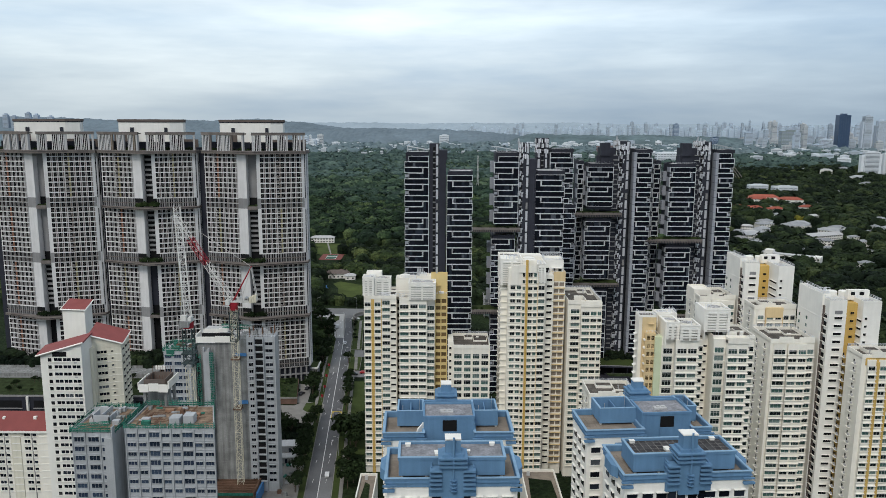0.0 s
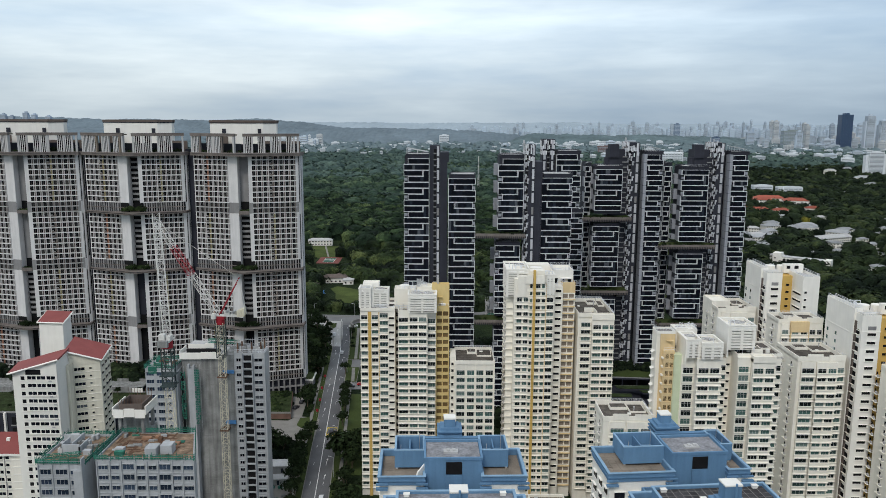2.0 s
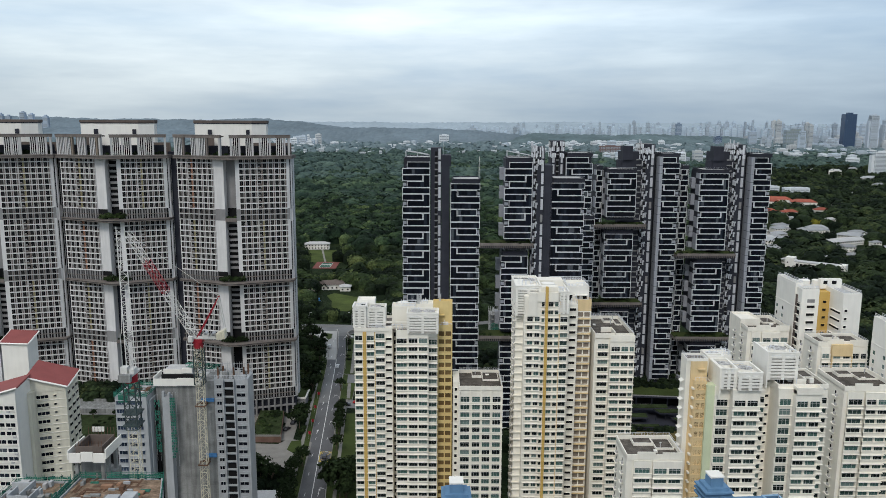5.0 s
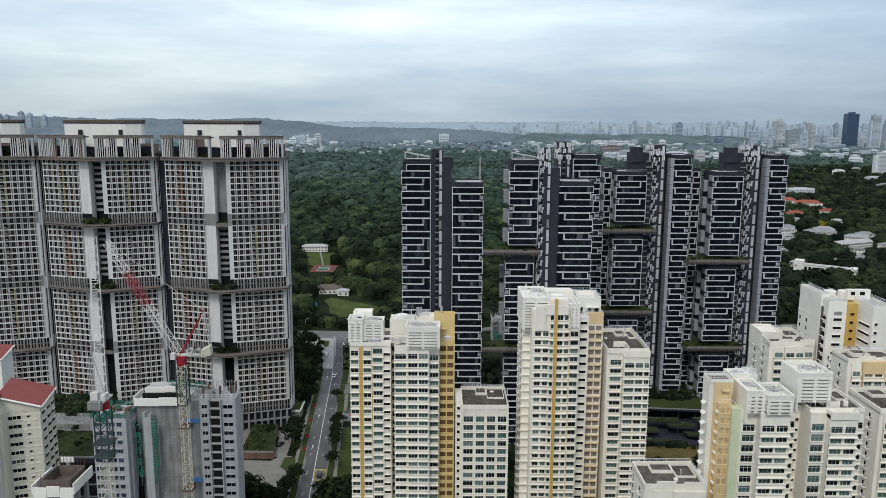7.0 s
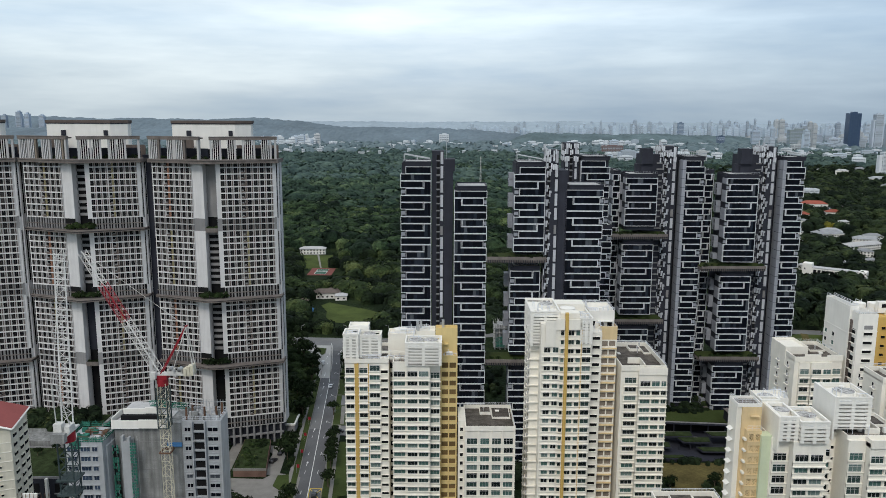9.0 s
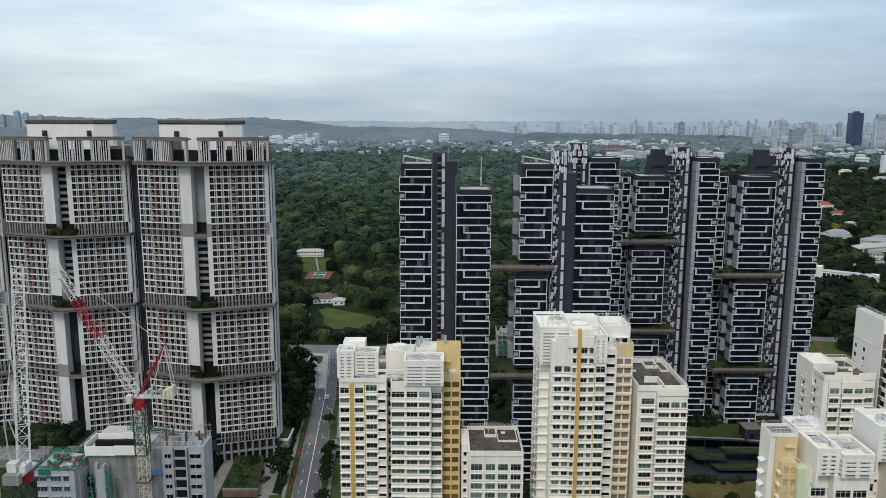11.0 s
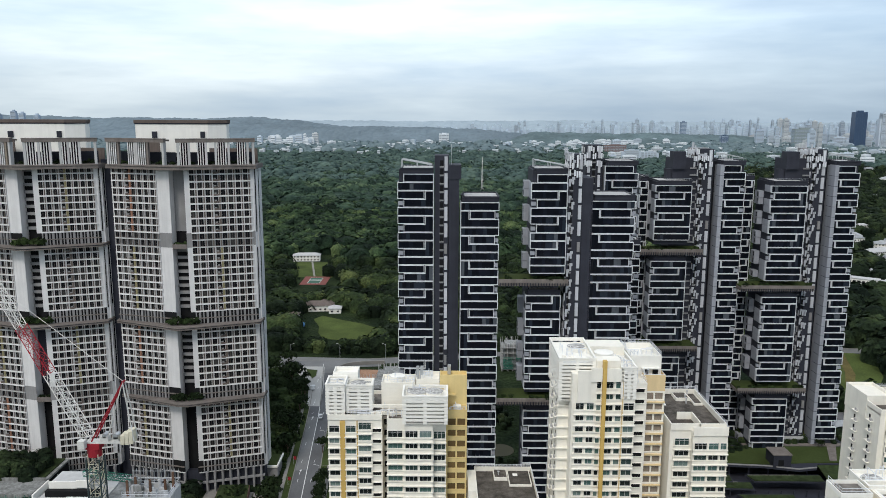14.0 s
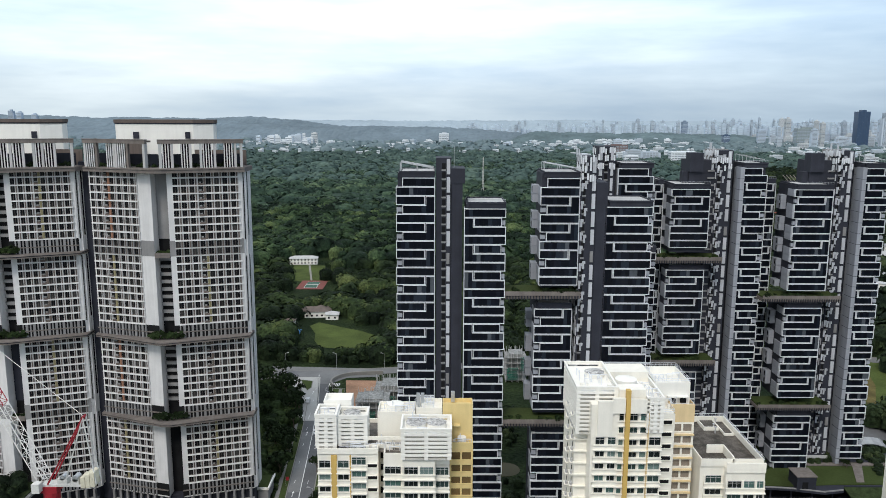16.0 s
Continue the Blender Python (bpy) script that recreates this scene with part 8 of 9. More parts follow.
# ---- trees ----
def tree_meshes(seed, kind):
    rnd = random.Random(seed)
    h = {"street": 8.5, "spread": 12.0, "slim": 10.0}[kind]
    r = {"street": 3.6, "spread": 6.5, "slim": 2.6}[kind]
    t = Geo().tube((0, 0, 0), (0.2, 0.1, h * 0.5), 0.28, 0.2, n=7)
    cr = Geo()
    for k in range(6):
        a = k * 1.05 + rnd.uniform(-0.3, 0.3)
        tip = (math.cos(a) * r * 0.6, math.sin(a) * r * 0.6, h * rnd.uniform(0.66, 0.86))
        t.tube((0.2, 0.1, h * rnd.uniform(0.3, 0.5)), tip, 0.14, 0.05, n=5)
        v, f = leaf_cloud(rnd, tip, r * rnd.uniform(0.45, 0.68), 70, r * 0.13)
        cr.add(v, f)
    v, f = leaf_cloud(rnd, (0, 0, h * 0.84), r * 0.72, 110, r * 0.13)
    cr.add(v, f)
    return t.mesh("trunk", ["bark"]), cr.mesh("crown", ["leaf"])


KINDS = [tree_meshes(50 + k, kd) for k, kd in enumerate(("street", "street", "spread", "spread", "slim"))]


def plant(x, y, k, s, label, group="", z=0.0, rot=None):
    b = thing("tree", label, "tree", group, (x, y, z), (x * 37 + y * 11) % 360 if rot is None else rot)
    b.scale = (s, s, s)
    for name, me in zip(("trunk", "crown"), KINDS[k]):
        ob = new(name, me)
        ob.parent = b
    return b


rnd = random.Random(77)
for p in smooth(AVENUE[6:-2], 2):
    x, y = p
    if 372 < y < 424 and rnd.random() < 0.75:
        plant(x + 7.2 + rnd.uniform(-0.5, 0.5), y, rnd.choice((0, 1)), rnd.uniform(0.7, 0.95), "round young tree on the grass verge", "street trees")
    if 286 < y < 356:
        if rnd.random() < 0.8:
            plant(x - 8.6 + rnd.uniform(-1, 0.6), y, rnd.choice((0, 1)), rnd.uniform(0.8, 1.1), "dense dark roadside tree beside the site", "street trees")
        if rnd.random() < 0.8:
            plant(x + 10 + rnd.uniform(-2, 5), y, rnd.choice((0, 2)), rnd.uniform(0.7, 1.0), "dark garden tree beside the avenue", "street trees")
    if 446 < y < 540 and rnd.random() < 0.7:
        plant(x - 8.6 + rnd.uniform(-2, 0.4), y, rnd.choice((0, 1, 4)), rnd.uniform(0.7, 1.05), "young street tree on the grass verge", "street trees")
    if 484 < y < 546 and rnd.random() < 0.4:
        plant(x + 7.4 + rnd.uniform(-0.6, 0.6), y, 1, rnd.uniform(0.35, 0.5), "small shrub tree on the road island", "street trees")
plant(-56.4, 449, 0, 0.85, "lone round tree on the grass island", "street trees")
plant(-60.6, 357, 1, 1.0, "round tree at the estate entrance", "street trees")
for x, y in ((-70, 340), (-76, 346), (-88, 342), (-82, 344), (-94, 350), (-69.4, 398), (-70, 408), (-71, 446), (-78, 470), (-84, 486), (-90, 505), (-80, 515), (-96, 520), (-86, 535), (-100, 545), (-110, 560), (-94, 566), (-120, 520), (-108, 498), (-98, 478), (-126, 560), (-140, 540), (-36, 345), (-34, 386), (-40, 446), (-38, 456)):
    plant(x, y, rnd.choice((2, 3, 2, 3, 0)), rnd.uniform(0.7, 1.15), "spreading dark green rain tree beside the towers", "estate trees")
for k in range(26):
    if k < 14:
        x, y, z, sc = rnd.uniform(72, 170), rnd.uniform(434, 441), 7.6, rnd.uniform(0.26, 0.46)
    else:
        x, y, z, sc = rnd.uniform(186, 215), rnd.uniform(376, 462), 0.0, rnd.uniform(0.6, 1.0)
    plant(x, y, rnd.choice((0, 1, 0)), sc, "small garden tree beside the planted podium", "podium trees", z)
for x, y in ((89, 371), (108, 374), (98, 352), (74, 366), (126, 362), (140, 376)):
    plant(x, y, rnd.choice((0, 1)), rnd.uniform(0.5, 0.8), "dark round tree on the dry lawn", "podium trees")
for k in range(46):
    x, y = rnd.uniform(-258, -135), rnd.uniform(349, 369)
    plant(x, y, rnd.choice((0, 1)), rnd.uniform(0.2, 0.45), "small dark tree on the planted roof", "estate trees", 17.7)


def patch(n, seed, inside, size, label, name, mat, clumps, leaf, lift=0.0):
    """A wood: broad ragged crowns of many sizes that close into one rolling canopy."""
    r = np.random.default_rng(seed)
    pts = inside(r, n)
    m = len(pts)
    rad = size * np.clip(np.exp(r.normal(-0.10, 0.42, m)), 0.4, 2.2)
    px, py = pts[:, 0] / size, pts[:, 1] / size
    roll = np.sin(px * 0.21 + 1.3 * np.sin(py * 0.13)) + np.sin(py * 0.17 + 1.1 * np.sin(px * 0.11)) + 0.7 * np.sin(px * 0.07 - py * 0.05)
    hgt = size * (1.55 + 0.16 * roll + r.uniform(-0.16, 0.16, m)) + 0.42 * (rad - size)
    squat = r.uniform(0.48, 0.82, (m, 1))
    shade = np.clip(r.normal(0.40, 0.30, m), 0, 1.1)
    # leaf clumps
    c = clumps
    a, h = r.uniform(0, 2 * np.pi, (m, c)), r.uniform(-0.1, 1.0, (m, c))
    q = np.sqrt(np.clip(1 - h * h, 0, 1))
    ph = r.uniform(0, 6.28, (m, 1))
    lump = 0.92 + 0.13 * np.sin(3 * a + ph) + 0.07 * np.sin(7 * h + 2 * a + ph) + r.uniform(-0.05, 0.05, (m, c))
    d = np.stack([q * np.cos(a), q * np.sin(a), h * squat], -1)
    ctr = np.stack([pts[:, 0], pts[:, 1], hgt - rad * 0.55 + lift], -1)[:, None]
    p = ctr + d * (rad[:, None] * lump)[..., None]
    nrm = d + r.uniform(-0.34, 0.34, (m, c, 3)) + np.array([0, 0, 0.5])
    nrm /= np.linalg.norm(nrm, axis=-1, keepdims=True)
    ref = r.normal(size=(m, c, 3))
    u = np.cross(nrm, ref)
    u /= np.linalg.norm(u, axis=-1, keepdims=True)
    w = np.cross(nrm, u)
    s = (leaf * rad[:, None] * r.uniform(0.6, 1.3, (m, c)))[..., None]
    quad = np.stack([p + u * s, p + w * s * 0.9 + nrm * s * 0.15, p - u * s * 0.9, p - w * s + nrm * s * 0.2], 2).reshape(-1, 3)
    nq = m * c
    # cores: squat faceted domes that close the crown from within
    ring_n = 8
    ang = np.linspace(0, 2 * np.pi, ring_n, endpoint=False)
    lv = [(0.95, -1.1), (0.92, 0.1), (0.6, 0.72)]
    core = []
    for kk, zz in lv:
        core.append(np.stack([kk * np.cos(ang), kk * np.sin(ang), np.full(ring_n, zz)], -1))
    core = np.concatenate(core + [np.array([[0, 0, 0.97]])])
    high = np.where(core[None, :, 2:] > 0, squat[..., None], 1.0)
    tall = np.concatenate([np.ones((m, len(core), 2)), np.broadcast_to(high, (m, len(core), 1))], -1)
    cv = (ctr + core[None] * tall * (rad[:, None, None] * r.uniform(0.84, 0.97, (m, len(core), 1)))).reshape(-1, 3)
    cf = []
    for k in range(2):
        for i in range(ring_n):
            j = (i + 1) % ring_n
            cf.append((k * ring_n + i, k * ring_n + j, (k + 1) * ring_n + j, (k + 1) * ring_n + i))
    tf = [(2 * ring_n + i, 2 * ring_n + (i + 1) % ring_n, 3 * ring_n) for i in range(ring_n)]
    off = (np.arange(m) * len(core))[:, None, None] + 4 * nq
    loops = np.concatenate([np.arange(4 * nq), (off + np.array(cf)[None]).reshape(-1), (off + np.array(tf)[None]).reshape(-1)]).astype(np.int32)
    counts = np.concatenate([np.full(nq, 4), np.full(m * len(cf), 4), np.full(m * len(tf), 3)])
    starts = np.concatenate([[0], np.cumsum(counts)[:-1]]).astype(np.int32)
    verts = np.concatenate([quad, cv]).astype(np.float32)
    me = bpy.data.meshes.new(name)
    me.vertices.add(len(verts))
    me.vertices.foreach_set("co", verts.reshape(-1))
    me.loops.add(len(loops))
    me.loops.foreach_set("vertex_index", loops)
    me.polygons.add(len(starts))
    me.polygons.foreach_set("loop_start", starts)
    me.materials.append(M[mat])
    me.update(calc_edges=True)
    own = me.attributes.new("crown", "FLOAT", "POINT")
    # cores a tone darker than their clumps, for the shade inside crowns
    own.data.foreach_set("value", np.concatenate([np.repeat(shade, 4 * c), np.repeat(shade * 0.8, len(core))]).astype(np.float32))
    me.polygons.foreach_set("use_smooth", np.concatenate([np.zeros(nq, bool), np.ones(len(starts) - nq, bool)]))
    return tagged(new(name, me), label, "forest", "", "stuff")


CLEAR = [(-114, 775, 25), (-111, 748, 22), (-131, 880, 22), (-129, 856, 20), (-126, 832, 18), (-90, 670, 22), (-88, 648, 20), (-100, 668, 14), (-60, 630, 20), (-74, 642, 26), (-62, 655, 22), (-70, 606, 24), (-88, 606, 12), (-92, 674, 17), (-98, 690, 16), (-86, 690, 12), (-112, 672, 10), (-101, 650, 8), (-117, 800, 24), (-117, 768, 22), (-117, 748, 14), (-133, 890, 20), (-144, 886, 17), (-128, 862, 18), (-80, 850, 26)]
FARCLEAR = [(-114, 775, 25), (-111, 748, 22), (-131, 880, 22), (-129, 856, 20), (-126, 832, 18), (-90, 670, 22), (-88, 648, 20), (-100, 668, 14), (-60, 630, 20), (720, 2370, 70), (1104, 1990, 60), (1180, 2020, 60), (966, 1940, 50)]
HOMES = [(568, 1363, 50), (596, 1322, 40), (490, 1212, 30), (519, 1200, 26), (581, 1228, 22), (548, 1340, 34), (470, 1232, 24), (438, 1044, 22), (472, 1024, 34), (490, 1050, 24), (385, 945, 26), (398, 968, 20), (415, 995, 20), (468, 942, 56), (500, 985, 30), (590, 1000, 34), (362, 785, 54), (340, 764, 16), (366, 890, 18), (520, 880, 22), (640, 1080, 30), (1104, 2005, 46), (1180, 2040, 42), (1040, 1600, 60)]
rh = random.Random(63)
MORE = [(y * rh.uniform(0.37, 0.60), y, rh.uniform(9, 18)) for y in [830 + 38 * k for k in range(20)]]
EXTRA = [(386, 963, 22, 12, 6), (449, 1071, 20, 11, 6), (368, 899, 16, 9, 6), (406, 959, 18, 10, 6), (351, 868, 14, 8, 6), (502, 1132, 14, 8, 6), (548, 1134, 16, 9, 6), (451, 901, 18, 10, 6), (431, 848, 14, 8, 6), (464, 829, 16, 9, 6), (423, 760, 13, 8, 6), (492, 895, 14, 8, 6), (501, 932, 12, 7, 6), (336, 763, 14, 8, 5), (354, 826, 12, 8, 5), (405, 1021, 16, 9, 6), (546, 977, 14, 8, 6), (537, 1172, 14, 8, 6), (521, 1010, 20, 11, 6), (501, 1322, 22, 12, 6), (911, 1662, 26, 14, 10), (1031, 2085, 30, 16, 10), (1112, 2155, 34, 19, 10), (997, 2125, 22, 12, 10), (1054, 2454, 30, 16, 10), (1114, 2430, 36, 20, 10), (1052, 2673, 30, 16, 10), (1056, 2543, 26, 14, 10)]
SUBURB = [c for x, y, w in HOMES for c in ((x, y, w * 0.5 + 6), (x * 0.982, y * 0.982, w * 0.5 + 5))]
SUBURB += [c for x, y, w, d, h in EXTRA for c in ((x, y, w * 0.5 + 5), (x * 0.984, y * 0.984, w * 0.5 + 3))]
SUBURB += [c for x, y, w in MORE for c in ((x, y, w * 0.5 + 5), (x * 0.988, y * 0.988, w * 0.3 + 3))]


def wedge(y0, y1, lo, hi, gaps=()):
    """Random spots inside the view's wedge between two depths."""
    def pick(r, n):
        y = np.sqrt(r.uniform(y0 ** 2, y1 ** 2, n))
        x = y * r.uniform(lo, hi, n)
        ok = np.ones(n, bool)
        for cx, cy, cr in gaps:
            ok &= (x - cx) ** 2 + (y - cy) ** 2 > cr ** 2
        return np.stack([x[ok], y[ok]], -1)
    return pick


patch(3700, 1, wedge(596, 900, -0.62, 0.40, CLEAR), 6.2, "dense dark green forest edge", "near_forest", "near_forest", 56, 0.15)
patch(4700, 2, wedge(880, 1350, -0.62, 0.34, CLEAR + [(-133, 905, 26), (-133, 870, 20)]), 7.8, "dense green forest canopy", "forest", "forest", 40, 0.17)
patch(8600, 9, wedge(1250, 2400, -0.62, 0.34), 9.5, "woodland canopy in lightly hazed green", "forest", "mid_forest", 22, 0.2)
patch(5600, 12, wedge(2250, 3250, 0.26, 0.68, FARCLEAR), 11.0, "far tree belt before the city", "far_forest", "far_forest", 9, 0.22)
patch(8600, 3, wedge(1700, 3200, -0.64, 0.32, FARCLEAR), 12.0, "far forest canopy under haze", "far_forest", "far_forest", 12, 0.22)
# raised slabs in canopy colour, added to fill dark gaps between crowns
solo("undergrowth", Geo().prism([(-760, 1240), (430, 1240), (640, 1896), (-1300, 1896)], 0, 10.5), "mid_forest", "undergrowth slab filling gaps beneath the woodland canopy", "undergrowth", "structure")
solo("undergrowth", Geo().prism([(-560, 960), (330, 960), (430, 1236), (-760, 1236)], 0, 7.0), "forest", "undergrowth slab filling gaps beneath the forest canopy", "undergrowth", "structure")
solo("undergrowth", Geo().prism([(-1300, 1900), (640, 1900), (2100, 3000), (-2100, 3000)], 0, 9), "far_forest", "undergrowth slab filling gaps beneath the far canopy", "undergrowth", "structure")
solo("undergrowth", Geo().prism([(-2100, 3004), (2100, 3004), (3300, 4600), (-3300, 4600)], 0, 13), "last_forest", "undergrowth slab filling gaps beneath the distant canopy", "undergrowth", "structure")
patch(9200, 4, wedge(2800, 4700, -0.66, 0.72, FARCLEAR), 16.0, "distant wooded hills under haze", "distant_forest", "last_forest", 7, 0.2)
patch(3600, 5, wedge(640, 1750, 0.30, 0.72, SUBURB), 7.6, "garden trees among low houses", "suburb_trees", "suburb", 40, 0.18)
patch(1500, 10, wedge(1500, 2500, 0.30, 0.68, FARCLEAR + HOMES + [(x * 0.985, y * 0.985, w * 0.5 + 8) for x, y, w, d, h in EXTRA]), 8.5, "mixed woodland beyond the low houses", "forest", "suburb", 24, 0.22)
patch(160, 6, wedge(480, 640, 0.36, 0.60, [(218, 532, 20), (232, 556, 20), (244, 580, 20), (226, 544, 16), (190, 484, 16)]), 8.0, "dense trees beyond the dark towers", "park_trees", "suburb", 100, 0.16)
patch(150, 8, wedge(590, 612, -0.62, 0.02), 4.2, "trees along the forest road", "roadside_trees", "near_forest", 90, 0.15)


def plots(*rects):
    """Random spots in a few rectangles, by their share of area."""
    def pick(r, n):
        area = np.array([(b - a) * (d - c) for a, b, c, d in rects])
        k = r.choice(len(rects), n, p=area / area.sum())
        q = np.array(rects)[k]
        return np.stack([q[:, 0] + (q[:, 1] - q[:, 0]) * r.random(n), q[:, 2] + (q[:, 3] - q[:, 2]) * r.random(n)], -1)
    return pick


def beside(lo, hi, y0, y1):
    """Random spots along the avenue, between two distances from its middle."""
    def pick(r, n):
        y = r.uniform(y0, y1, n)
        return np.stack([-45.4 - (y - 240) * 0.0795 + r.uniform(lo, hi, n), y], -1)
    return pick


patch(260, 21, beside(-24, -10.5, 440, 545), 2.2, "dense dark shrubs beside the avenue", "avenue_shrubs", "leaf", 60, 0.13)
patch(110, 22, beside(-9.9, -9.2, 384, 540), 0.8, "clipped hedge along the footpath", "hedge", "leaf", 50, 0.2)
patch(44, 23, beside(-34, -20, 438, 545), 3.6, "dense trees between towers and avenue", "estate_grove", "leaf", 130, 0.10)
patch(220, 24, plots((70, 182, 443, 456), (96, 128, 434, 440), (168, 182, 428, 440)), 1.7, "dark shrubs on the upper garden terrace", "terrace_shrubs", "suburb", 60, 0.17, 7.0)
patch(90, 25, plots((64, 150, 394, 397.5), (84, 92, 364, 378), (104, 112, 366, 380)), 1.5, "dark hedge and shrubs below the terraces", "terrace_shrubs", "suburb", 60, 0.17)
patch(220, 26, plots((166, 215, 350, 402), (184, 225, 402, 470), (20, 52, 376, 402)), 3.0, "dark garden thicket below the dark towers", "garden_thicket", "suburb", 80, 0.15)
patch(70, 29, plots((10, 32, 398, 440), (8, 32, 470, 520)), 2.2, "shrubs between the dark towers", "garden_thicket", "suburb", 60, 0.17)
patch(150, 31, plots((-296, -148, 388, 403)), 2.6, "dark shrubs and small trees on the car park roof", "roof_shrubs", "suburb", 60, 0.15, 17.6)
patch(240, 30, plots((-131, -118, 350, 372), (-145, -118, 372, 408), (-128, -112, 322, 346)), 3.0, "dark thicket below the white towers", "estate_shrubs", "suburb", 60, 0.17)
patch(90, 27, plots((-110, -66, 336, 350), (-110, -100, 366, 420)), 2.6, "dark shrubs below the white towers", "estate_shrubs", "suburb", 70, 0.16)
patch(60, 28, plots((-89, -80, 384, 411)), 0.8, "clipped shrubs on the raised deck", "deck_shrubs", "leaf", 40, 0.2, 3.0)
patch(7, 33, plots((494, 520, 1080, 1096)), 4.5, "yellow flowering garden trees among low houses", "flowering_trees", "flower", 70, 0.16, 4.0)


# ---- houses, the court and the far city ----
def house(x, y, w, d, h, roof, yaw, label, group, hip=True):
    b = thing("house", label, "house", group, (x, y, 0), yaw)
    part("wall", Geo().box(-w / 2, w / 2, -d / 2, d / 2, 0, h), "white", b)
    e = 0.8
    rh = min(w, d) * 0.26
    k = min(w, d) / 2 if hip else 0.2
    g = Geo().add([(-w / 2 - e, -d / 2 - e, h), (w / 2 + e, -d / 2 - e, h), (w / 2 + e, d / 2 + e, h), (-w / 2 - e, d / 2 + e, h), (-w / 2 + k, 0, h + rh), (w / 2 - k, 0, h + rh)], [(0, 1, 5, 4), (1, 2, 5), (2, 3, 4, 5), (3, 0, 4), (0, 3, 2, 1)])
    part("roof", g, roof, b)
    n = max(2, int(w / 3.2))
    win = Geo().box(0, 1.5, -0.05, 0, 0, 1.3)
    pieces("window", win, "dim_window", b, [at(-w / 2 + (i + 0.5) * w / n - 0.75, -d / 2, z) for i in range(n) for z in ((1.0, 4.0) if h > 5.5 else (1.0,))], 0 if x > 300 else 30)
    return b


rnd = random.Random(31)
for x, y, w, d, h in ((568, 1363, 50, 18, 10), (596, 1322, 40, 18, 10), (490, 1212, 30, 14, 8), (519, 1200, 26, 14, 8), (581, 1228, 22, 14, 8), (548, 1340, 34, 16, 9), (470, 1232, 24, 14, 8), (1040, 1600, 60, 22, 9), (1080, 1640, 50, 20, 9)):
    house(x, y, w, d, h, "clay", rnd.uniform(-14, 14), "white house with orange clay-tiled hip roof", "clay-roofed houses")
for x, y, w, d, h in ((438, 1044, 22, 13, 6), (472, 1024, 34, 18, 7), (490, 1050, 24, 14, 6), (385, 945, 26, 14, 6), (398, 968, 20, 12, 6), (372, 962, 18, 12, 6), (415, 995, 20, 12, 6), (450, 985, 20, 12, 5), (500, 985, 30, 13, 6), (404, 930, 18, 12, 5), (540, 960, 26, 13, 5), (590, 1000, 34, 15, 6), (640, 1080, 30, 15, 6), (520, 880, 22, 13, 5), (366, 890, 18, 12, 5), (1150, 1900, 60, 20, 8), (1000, 1860, 40, 20, 8)):
    house(x, y, w, d, h, "house_roof", rnd.uniform(-25, 25), "low white house with pale grey roof among trees", "pale-roofed houses")
for x, y, w in MORE:
    house(x, y, w, w * rnd.uniform(0.45, 0.7), rnd.uniform(5, 8), rnd.choice(("house_roof", "grey", "house_roof", "clay")), rnd.uniform(-40, 40), "low pale house half hidden by garden trees", "pale-roofed houses")
for x, y, w, d, h in EXTRA:
    house(x, y, w, d, h, rnd.choice(("offwhite", "house_roof", "house_roof")), rnd.uniform(-30, 30), "white villa with pale roof between dark trees", "pale-roofed houses")
house(468, 942, 56, 13, 6, "offwhite", 24, "long white hall with pale grey roof", "pale-roofed houses", hip=False)


def modern_house(x, y, yaw):
    b = thing("modern_house", "long white two-storey modern house with dark bays", "house", at=(x, y, 0), yaw=yaw)
    part("wall", Geo().box(-24, 20, -5, 5, 0, 8.6).box(-27, -19, -6, 4, 0, 12.4).box(20, 27, -7, 5, 0, 9.6), "white", b)
    pieces("window", Geo().box(0, 2.6, -0.08, 0, 0, 5.4), "void", b, [at(-17.5 + 3.6 * k, -5, 1.6) for k in range(10)])
    pieces("window", Geo().box(0, 1.2, -0.08, 0, 0, 1.6), "void", b, [at(21.5 + 2.6 * k, -7, 5.6) for k in range(2)] + [at(-25.5, -6, 6.5)])
    part("roof_slab", Geo().box(-24.4, 20, -5.5, 5.2, 8.6, 9.0), "offwhite", b)


modern_house(362, 785, -36)
house(340, 764, 16, 10, 5, "offwhite", -10, "small white annexe with pale roof", "pale-roofed houses")
house(-141, 902, 27, 9, 6, "offwhite", 4, "long white bungalow in the forest clearing", "forest houses")
house(-98, 702, 22, 11, 4.5, "taupe", 6, "bungalow with brown tiled roof in the forest", "forest houses")
house(-84, 694, 9, 7, 4, "offwhite", 4, "white annexe of the forest bungalow", "forest houses")
for x, y in ((-103, 655), (-99.5, 653), (-101, 658)):
    tent = thing("garden_tent", "small blue tarpaulin tent beside the clearing", "tent", "blue tents", (x, y, 0))
    part("canopy", Geo().add([(-1.4, -1.1, 0.9), (1.4, -1.1, 0.9), (1.4, 1.1, 0.9), (-1.4, 1.1, 0.9), (-1.2, 0, 2.2), (1.2, 0, 2.2)], [(0, 1, 5, 4), (1, 2, 5), (2, 3, 4, 5), (3, 0, 4), (0, 3, 2, 1)]), "blue_sheet", tent)
    part("pole", Geo().tube((-1.2, 0, 0), (-1.2, 0, 2.1), 0.05, n=5).tube((1.2, 0, 0), (1.2, 0, 2.1), 0.05, n=5), "metal", tent)
house(-92, 708, 14, 8, 4.5, "taupe", -20, "brown-roofed rear wing of the forest bungalow", "forest houses")
house(-112, 680, 7, 6, 3, "taupe", 0, "small hut with pyramid roof among trees", "forest houses")
house(-178, 1840, 20, 14, 9, "clay", 10, "red-roofed house deep in the forest", "forest houses")
